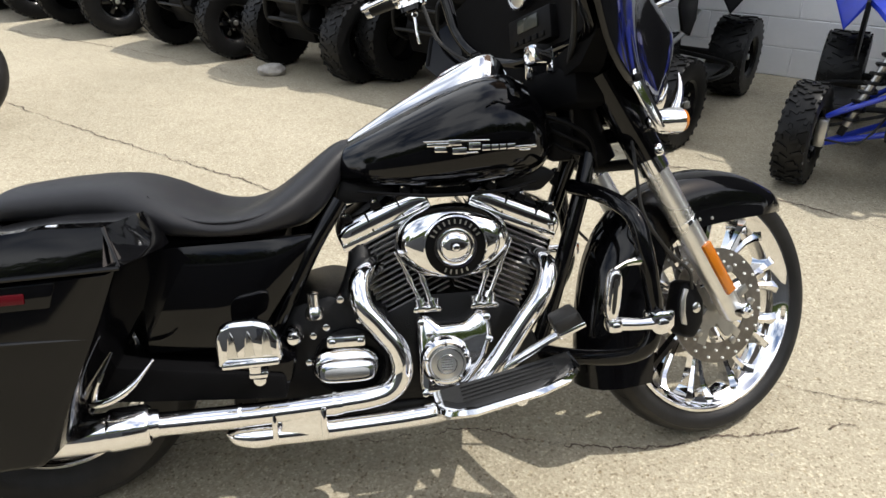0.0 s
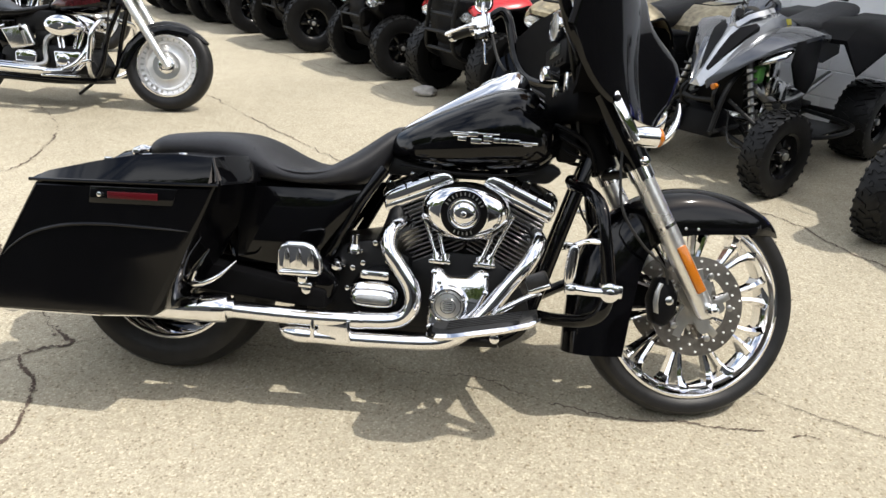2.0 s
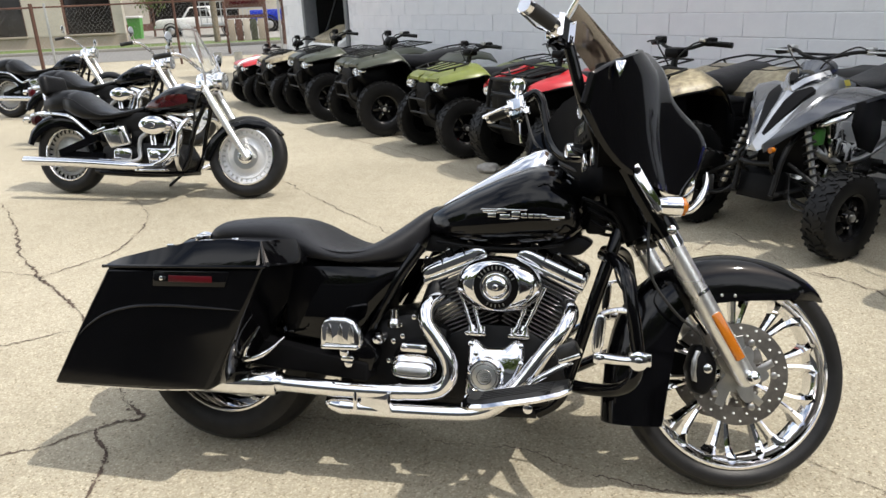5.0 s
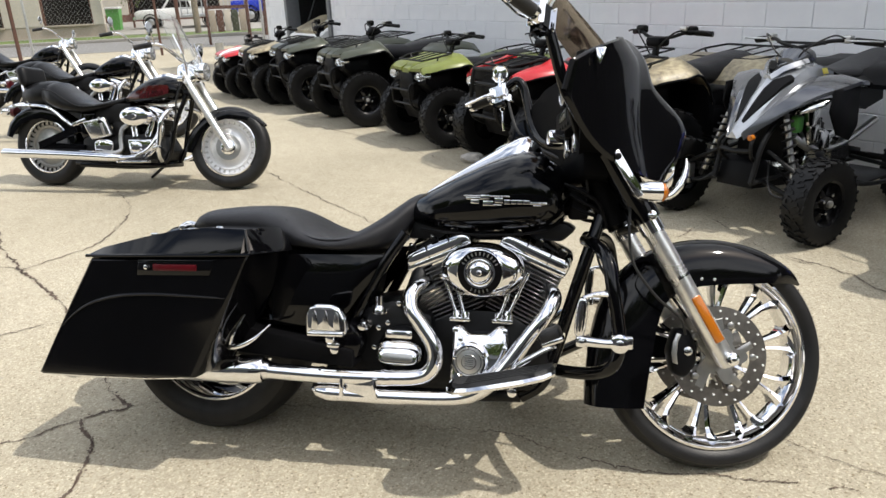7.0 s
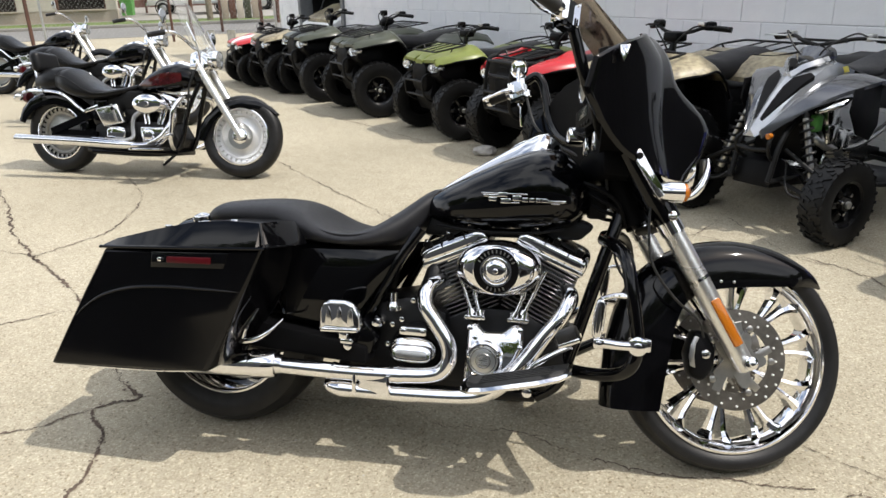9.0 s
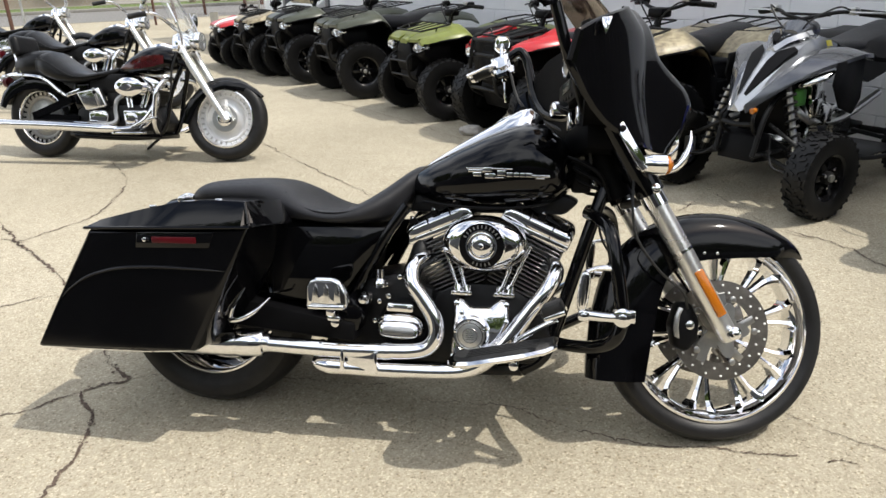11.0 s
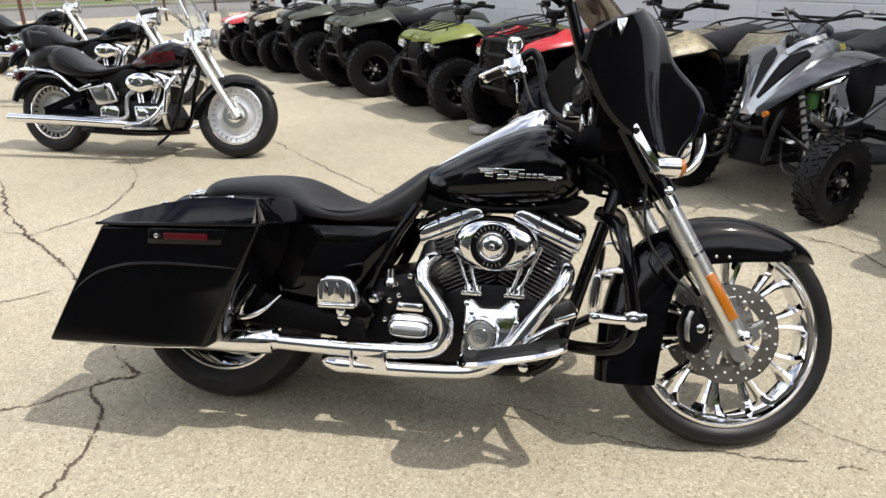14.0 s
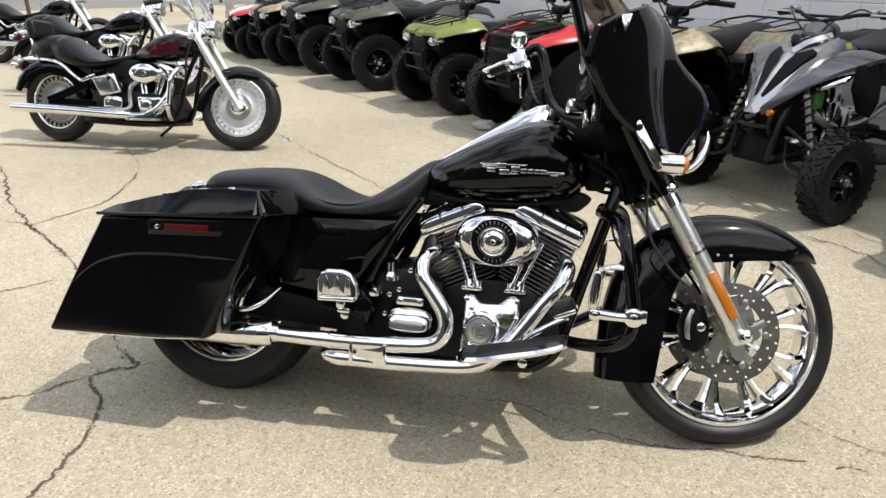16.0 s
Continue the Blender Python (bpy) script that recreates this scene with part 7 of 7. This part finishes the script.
            for k in range(1, 4):
                y = -hw * 0.85 + 1.7 * hw * k / 4
                t.append(tube([(x0, y, z - 0.03), (x1, y, z + 0.02)], 0.006, 6))
            part("cargo_rack", join(*t), M_RACK, q, "black tube cargo rack")
    part("handlebar", join(tube([(-0.36, 0, 1.0), (-0.37, -0.12, 1.02), (-0.41, -0.22, 1.05), (-0.47, -0.33, 1.04)], 0.013, 8), tube([(-0.36, 0, 1.0), (-0.37, 0.12, 1.02), (-0.41, 0.22, 1.05), (-0.47, 0.33, 1.04)], 0.013, 8), tube([(-0.30, 0, 0.80), (-0.36, 0, 1.0)], 0.025, 10)), M_RACK, q)
    for s in (-1, 1):
        part("grip", tube([(-0.44, s * 0.26, 1.047), (-0.49, s * 0.37, 1.036)], 0.020, 10), M_RACK, q)
        part("brake_lever", tube([(-0.39, s * 0.23, 1.06), (-0.41, s * 0.32, 1.055), (-0.44, s * 0.38, 1.045)], 0.007, 6), M_RACK, q)
        part("switch_box", box((-0.43, s * 0.235, 1.06), (0.07, 0.07, 0.06), 0.015), M_PLASTIC, q)
    for s in (-1, 1):
        part("reservoir", box((-0.40, s * 0.20, 1.075), (0.045, 0.06, 0.03), 0.006), M_RACK if s < 0 else M_SATIN, q)
        part("control_cable", tube([(-0.42, s * 0.21, 1.06), (-0.33, s * 0.17, 1.05), (-0.30, s * 0.06, 0.95), (-0.34, s * 0.03, 0.86)], 0.006, 6), M_RUBBER, q)
        part("fender_lip", tube([(0.20, s * 0.37, 0.735), (0.02, s * 0.468, 0.768), (-0.12, s * 0.498, 0.779), (-0.24, s * 0.503, 0.790), (-0.34, s * 0.496, 0.700), (-0.40, s * 0.482, 0.60)], 0.009, 8), M_PLASTIC, q)
    if pods:
        part("headlamp_pod", loft([section(x, t, b, w, 18) for x, t, b, w in ((-0.27, 0.985, 0.94, 0.04), (-0.32, 1.035, 0.92, 0.07), (-0.39, 1.03, 0.94, 0.06), (-0.43, 0.99, 0.96, 0.04))]), M_PLASTIC, q)
    else:
        part("gauge_pod", box((-0.35, 0, 0.985), (0.11, 0.14, 0.07), 0.02), M_PLASTIC, q)
    return q


utility_quad(-1.97, 3.20, M_REDP, "red farm quad bike with black tube front guard", hood=M_PLASTIC, guard=True, steer=2, size=0.96)
utility_quad(-3.27, 3.18, M_LIME, "light green farm quad bike with black racks", steer=-10, size=0.93)
utility_quad(-4.84, 3.16, M_OLIVE, "olive green farm quad bike with black racks", pods=True, steer=-14)
utility_quad(-6.30, 3.15, M_OLIVE, "dark camouflage quad bike with black nose", hood=M_PLASTIC)
utility_quad(-7.38, 3.05, M_CAMO, "brown camouflage quad bike with black nose", hood=M_PLASTIC, pods=True, size=0.92)
utility_quad(-8.36, 2.95, M_REDP, "red and white quad bike at end of row", hood=M_WHITEP, rack=False, size=0.8)
utility_quad(-0.90, 3.35, M_CAMO, "tan camouflage farm quad bike beside the wall", turn=-3)


def sport_quad(u, n, body, label, turn=0.0, trim=None, wing=None):
    """A low sport quad with bare suspension; x forward from the front axle, y to its left."""
    trim = trim or M_DKGREY
    wing = wing or body
    m = Matrix((-ROW_N.to_4d(), ROW_U.to_4d(), (0, 0, 1, 0), (0, 0, 0, 1))).transposed()
    m = Matrix.Translation(row(u, n)) @ m.to_3x3().to_4x4() @ Matrix.Rotation(radians(turn), 4, "Z")
    q = thing("sport_quad", label, "quad bike", m, group="quad bikes along the wall")
    for s in (-1, 1):
        quad_wheel((0.04, s * 0.462, 0.240), 0.240, 0.070, 0.125, q, s, -6)
        quad_wheel((-1.16, s * 0.42, 0.250), 0.250, 0.115, 0.115, q, s)
        arm = M_BLUE if body is M_BLUE else M_RACK
        part("upper_arm", join(tube([(0.04, s * 0.13, 0.47), (0.04, s * 0.38, 0.33)], 0.012, 8), tube([(-0.14, s * 0.13, 0.47), (0.04, s * 0.38, 0.33)], 0.012, 8)), arm, q)
        part("lower_arm", join(tube([(0.05, s * 0.10, 0.30), (0.04, s * 0.39, 0.20)], 0.014, 8), tube([(-0.16, s * 0.10, 0.30), (0.04, s * 0.39, 0.20)], 0.014, 8)), arm, q)
        sh = part("shock", tube([(-0.03, s * 0.17, 0.68), (0.02, s * 0.31, 0.25)], 0.017, 10), M_RACK, q, "coil-over shock")
        a, b = Vector((-0.026, s * 0.182, 0.645)), Vector((0.012, s * 0.290, 0.31))
        pts = []
        d = (b - a).normalized()
        e1 = d.orthogonal().normalized()
        e2 = d.cross(e1)
        for k in range(73):
            t = k / 72
            an = 2 * math.pi * 8 * t
            pts.append(a + (b - a) * t + 0.033 * (math.cos(an) * e1 + math.sin(an) * e2))
        part("coil_spring", tube(pts, 0.0075, 6, n=1), M_RACK, sh, "black coil spring")
        part("shock_body", tube([a, a + (b - a) * 0.6, a + (b - a) * 1.05], [0.018, 0.018, 0.022], 12), M_CARRIER, sh)
        part("knuckle", box((0.04, s * 0.385, 0.255), (0.06, 0.05, 0.13), 0.012), M_SATIN, q)
        part("tie_rod", tube([(-0.06, s * 0.05, 0.38), (-0.01, s * 0.38, 0.27)], 0.008, 8), M_RACK, q)
        part("brake_hose", tube([(0.0, s * 0.12, 0.40), (0.12, s * 0.22, 0.26), (0.10, s * 0.36, 0.24)], 0.005, 6), M_RUBBER, q)
    part("frame", join(tube([(0.16, -0.12, 0.30), (0.05, -0.12, 0.55), (-0.25, -0.10, 0.70)], 0.016, 8), tube([(0.16, 0.12, 0.30), (0.05, 0.12, 0.55), (-0.25, 0.10, 0.70)], 0.016, 8), tube([(0.16, -0.12, 0.30), (-0.95, -0.13, 0.27)], 0.016, 8), tube([(0.16, 0.12, 0.30), (-0.95, 0.13, 0.27)], 0.016, 8), prism([(-0.9, 0.25), (-1.18, 0.24), (-1.18, 0.29), (-0.9, 0.36)], -0.06, 0.06, 0.01), tube([(-1.16, -0.42, 0.25), (-1.16, 0.42, 0.25)], 0.022, 10)), M_RACK, q)
    part("front_bumper", join(tube([(0.08, -0.09, 0.40), (0.15, -0.10, 0.45), (0.16, -0.10, 0.52), (0.10, -0.08, 0.56)], 0.011, 8), tube([(0.08, 0.09, 0.40), (0.15, 0.10, 0.45), (0.16, 0.10, 0.52), (0.10, 0.08, 0.56)], 0.011, 8), tube([(0.155, -0.10, 0.48), (0.175, 0, 0.475), (0.155, 0.10, 0.48)], 0.014, 8)), M_RACK, q, "black bumper loop")
    eng = part("engine", join(prism([(-0.30, 0.28), (-0.78, 0.27), (-0.82, 0.42), (-0.62, 0.50), (-0.38, 0.46)], -0.15, 0.15, 0.02), box((-0.36, 0, 0.56), (0.15, 0.16, 0.22), 0.02, Matrix.Rotation(0.25, 4, "Y")), lathe([(0.0008, -0.03), (0.09, -0.025), (0.10, 0.0), (0.10, 0.04), (0.0008, 0.04)], (-0.60, 0.17, 0.37), "y", 24, False), lathe([(0.0008, -0.03), (0.06, -0.02), (0.065, 0.02), (0.0008, 0.02)], (-0.40, 0.165, 0.42), "y", 20, False)), M_ALLOY, q, "bare aluminium engine")
    part("clutch_cover", join(lathe([(0.0008, 0.05), (0.05, 0.05), (0.085, 0.035), (0.095, 0.0), (0.0008, 0.0)], (-0.40, 0.17, 0.45), "y", 28, False), box((-0.32, 0.13, 0.60), (0.13, 0.12, 0.20), 0.02, Matrix.Rotation(0.25, 4, "Y")), box((-0.30, 0.17, 0.52), (0.10, 0.08, 0.12), 0.02)), M_ALLOY, q, "bright engine side cover")
    part("radiator", box((-0.12, 0, 0.52), (0.07, 0.30, 0.28), 0.01), M_PLASTIC, q)
    part("skid_plate", prism([(0.14, 0.26), (0.10, 0.40), (0.04, 0.42), (-0.25, 0.24), (-0.25, 0.22)], -0.12, 0.12, 0.01), M_PLASTIC, q)
    part("exhaust_pipe", tube([(-0.30, 0.05, 0.58), (-0.22, 0.12, 0.52), (-0.30, 0.19, 0.44), (-0.6, 0.20, 0.42), (-1.0, 0.2, 0.52)], 0.022, 10), M_SATIN, q)
    part("coolant_bottle", box((-0.16, 0.17, 0.60), (0.07, 0.05, 0.10), 0.015), M_GREEN if body is not M_BLUE else M_WHITEP, q, "green coolant bottle")
    # pointed hood with a raised rib each side and a dark panel between
    hood = part("hood", loft([[(x, -w, zb), (x, -w * 0.86, zt - 0.030), (x, -w * 0.30, zt - 0.006), (x, 0, zt + 0.010), (x, w * 0.30, zt - 0.006), (x, w * 0.86, zt - 0.030), (x, w, zb)] for x, zt, zb, w in ((0.20, 0.580, 0.550, 0.038), (0.12, 0.660, 0.595, 0.070), (0.03, 0.748, 0.66, 0.102), (-0.08, 0.838, 0.72, 0.13), (-0.19, 0.895, 0.77, 0.14), (-0.28, 0.925, 0.80, 0.14), (-0.38, 0.94, 0.80, 0.14), (-0.52, 0.90, 0.76, 0.13), (-0.62, 0.87, 0.74, 0.12))]), body, q, "sharp-nosed hood with a ridge", sharp=25)
    for s in (-1, 1):
        part("hood_panel", loft([[(x, s * y0, z), (x, s * y1, z - 0.016), (x, s * y1, z - 0.04), (x, s * y0, z - 0.035)] for x, y0, y1, z in ((0.14, 0.014, 0.028, 0.645), (0.05, 0.018, 0.066, 0.735), (-0.03, 0.022, 0.098, 0.804), (-0.09, 0.040, 0.116, 0.848), (-0.16, 0.096, 0.122, 0.872))]), M_PLASTIC, hood, "black mesh panel")
        part("hood_scoop", loft([[(x, s * y0, z), (x, s * y1, z + 0.003), (x, s * y1, z - 0.02), (x, s * y0, z - 0.02)] for x, y0, y1, z in ((-0.145, 0.004, 0.026, 0.897), (-0.20, 0.012, 0.066, 0.921), (-0.25, 0.050, 0.088, 0.930))]), M_PLASTIC, hood, "black scoop slot")
        part("hood_fin", loft([[(x, s * (y - 0.014), z), (x, s * y, z + 0.024), (x, s * (y + 0.018), z)] for x, y, z in ((-0.09, 0.010, 0.848), (-0.15, 0.046, 0.890), (-0.22, 0.086, 0.914), (-0.31, 0.10, 0.926))]), body, hood)
        fn = [[(x, s * y, z) for y, z in ((yi, zi), ((yi + yo) / 2, (zi + zo) / 2 + 0.02), (yo, zo), (yo + 0.004, zo - 0.02), ((yi + yo) / 2, (zi + zo) / 2 - 0.006), (yi, zi - 0.025))] for x, yi, zi, yo, zo in ((0.175, 0.042, 0.575, 0.055, 0.56), (0.09, 0.072, 0.645, 0.11, 0.625), (-0.03, 0.102, 0.735, 0.19, 0.71), (-0.18, 0.125, 0.81, 0.28, 0.775), (-0.29, 0.145, 0.845, 0.35, 0.812), (-0.38, 0.155, 0.85, 0.385, 0.832), (-0.46, 0.155, 0.83, 0.39, 0.825), (-0.50, 0.165, 0.80, 0.37, 0.80))]
        part("front_fender", loft(fn), wing, q, "swept fender wing", sharp=30)
        part("heat_shield", prism([(-0.20, 0.80), (-0.47, 0.81), (-0.49, 0.57), (-0.42, 0.49), (-0.28, 0.54), (-0.18, 0.68)], s * 0.33, s * 0.345, 0.004), M_PLASTIC, q, "black perforated side guard")
        if s > 0:
            part("headlamp", loft([[(x, s * (y + w * math.cos(a)), z + h * math.sin(a)) for a in (2 * math.pi * k / 12 for k in range(12))] for x, y, z, w, h in ((-0.10, 0.20, 0.672, 0.015, 0.010), (-0.13, 0.235, 0.692, 0.032, 0.020), (-0.20, 0.275, 0.722, 0.034, 0.020), (-0.25, 0.295, 0.742, 0.012, 0.008))]), M_ALLOY, q, "clear swept headlamp")
        part("side_panel", loft([[(x, s * y, z) for y, z in ((0.16, zt), (0.24, zt - 0.03), (0.25, zb), (0.17, zb))] for x, zt, zb in ((-0.50, 0.86, 0.72), (-0.75, 0.80, 0.62), (-0.95, 0.80, 0.66))]), M_PLASTIC, q)
        if s > 0:
            part("marker_lamp", disc((0.15, s * 0.090, 0.555), 0.016, 0.03, "x"), M_AMBER, q)
        rr = [[(x, s * y, z) for y, z in ((0.12, zt), (0.34, zt), (yo, zo), (yo + 0.004, zo - 0.02), (0.33, zt - 0.025), (0.12, zt - 0.025))] for x, zt, yo, zo in ((-0.80, 0.76, 0.44, 0.58), (-0.92, 0.83, 0.52, 0.72), (-1.12, 0.86, 0.56, 0.79), (-1.35, 0.85, 0.55, 0.79), (-1.50, 0.86, 0.42, 0.82))]
        part("rear_fender", loft(rr), trim, q)
        part("nerf_bar", join(tube([(-0.30, s * 0.15, 0.30), (-0.36, s * 0.48, 0.27), (-0.80, s * 0.50, 0.27), (-0.86, s * 0.15, 0.30)], 0.014, 8), box((-0.58, s * 0.34, 0.27), (0.36, 0.28, 0.012), 0.004)), M_RACK, q)
        part("grip", tube([(-0.49, s * 0.26, 1.036), (-0.565, s * 0.39, 1.018)], 0.020, 10), M_RACK, q, "black grip")
        part("lever", tube([(-0.43, s * 0.24, 1.04), (-0.44, s * 0.36, 1.04), (-0.48, s * 0.42, 1.035)], 0.006, 6), M_SATIN, q)
        part("hand_control", box((-0.47, s * 0.235, 1.045), (0.05, 0.05, 0.045), 0.01), M_SATIN, q)
        part("cable", tube([(-0.45, s * 0.23, 1.05), (-0.36, s * 0.20, 1.07), (-0.28, s * 0.10, 1.0), (-0.30, s * 0.04, 0.93)], 0.005, 6), M_RUBBER, q)
    part("meter_cowl", loft([section(x, t, b, w, 18) for x, t, b, w in ((-0.26, 0.95, 0.90, 0.05), (-0.32, 1.0, 0.90, 0.09), (-0.40, 1.0, 0.90, 0.10), (-0.46, 0.95, 0.90, 0.06))]), M_GRAPHITE if body is not M_BLUE else M_BLUE, q, "grey cowl before the handlebar")
    part("warning_label", box((-0.44, 0.142, 0.868), (0.05, 0.004, 0.035), 0.001, Matrix.Rotation(radians(25), 4, "X")), M_YELLOW, q, "small yellow label of plain colour")
    part("seat", loft([section(x, t, b, w, 24, 2.6, 3) for x, t, b, w in ((-0.52, 0.90, 0.84, 0.07), (-0.66, 0.86, 0.78, 0.11), (-0.9, 0.85, 0.74, 0.14), (-1.2, 0.89, 0.78, 0.15), (-1.42, 0.92, 0.84, 0.12))]), M_VINYL, q, "black seat", sharp=60)
    part("handlebar", join(tube([(-0.36, 0, 1.0), (-0.37, -0.10, 1.02), (-0.44, -0.20, 1.04), (-0.56, -0.40, 1.02)], 0.011, 8), tube([(-0.36, 0, 1.0), (-0.37, 0.10, 1.02), (-0.44, 0.20, 1.04), (-0.56, 0.40, 1.02)], 0.011, 8), tube([(-0.30, 0, 0.85), (-0.36, 0, 1.0)], 0.022, 8), tube([(-0.40, -0.15, 1.025), (-0.39, 0.15, 1.025)], 0.008, 8)), M_RACK, q)
    return q


sport_quad(-0.215, 3.22, M_SILVERPAINT, "silver grey sport quad with black tyres, nose out", turn=1, trim=M_PLASTIC, wing=M_GRAPHITE)
sport_quad(1.36, 3.14, M_BLUE, "blue sport quad with white engine parts, nose out", turn=5, trim=M_BLUE)
bm = bmesh.new()
bmesh.ops.create_icosphere(bm, subdivisions=3, radius=1.0)
for v in bm.verts:
    v.co *= 1 + 0.18 * noise.noise(v.co * 1.7) + 0.06 * noise.noise(v.co * 5)
bm.transform(Matrix.Translation((0.10, 4.02, 0.030)) @ Matrix.Diagonal((0.105, 0.08, 0.052, 1)))
tagged(part("stone", bm, M_ROCK, None, sharp=0), "grey stone wedged by a quad tyre", "stone")


# ---- wall blocks, one by one, where the camera passes nearest ----
def block_mesh(w, name="block"):
    bm = box((0, 0, 0), (w - 0.005, 0.016, 0.193), 0.0035, seg=1)
    me = bpy.data.meshes.new(name)
    bm.to_mesh(me)
    bm.free()
    me.materials.append(M_BLOCK)
    return me


full = block_mesh(0.4)
count = 0
rest = []
for j in range(21):
    shift = 0.0 if j % 2 else 0.2
    n = int((U1 - U0) / 0.4) + 2
    for i in range(n):
        uc = U0 + 0.2 + shift + 0.4 * i
        zc = 0.1 + 0.2 * j
        if uc + 0.2 > U1 or uc - 0.2 < U0 or (UD0 < uc + 0.2 and uc - 0.2 < UD1 and zc < DOOR_H):
            continue
        near = -7.6 < uc < 1.8 and zc < 1.6
        place = wallm @ Matrix.Translation((uc, 0.008 + random.uniform(-0.0012, 0.0012), zc)) @ Matrix.Rotation(random.uniform(-0.002, 0.002), 4, "Z")
        if near and count < 295:
            ob = new("block", full)
            ob.parent = wall
            ob.matrix_world = place
            count += 1
        else:
            rest.append(place)
verts, faces = [], []
hx, hy, hz = 0.1955, 0.008, 0.0955
for pl in rest:
    b = len(verts)
    for x in (-hx, hx):
        for y in (-hy, hy):
            for z in (-hz, hz):
                verts.append(pl @ Vector((x, y, z)))
    faces += [[b + k for k in f] for f in ((0, 1, 3, 2), (4, 6, 7, 5), (0, 4, 5, 1), (2, 3, 7, 6), (0, 2, 6, 4), (1, 5, 7, 3))]
me = bpy.data.meshes.new("far_blocks")
me.from_pydata(verts, [], faces)
me.materials.append(M_BLOCK)
ob = new("far_blocks", me)
ob.parent = wall
tagged(ob, kind="stuff")
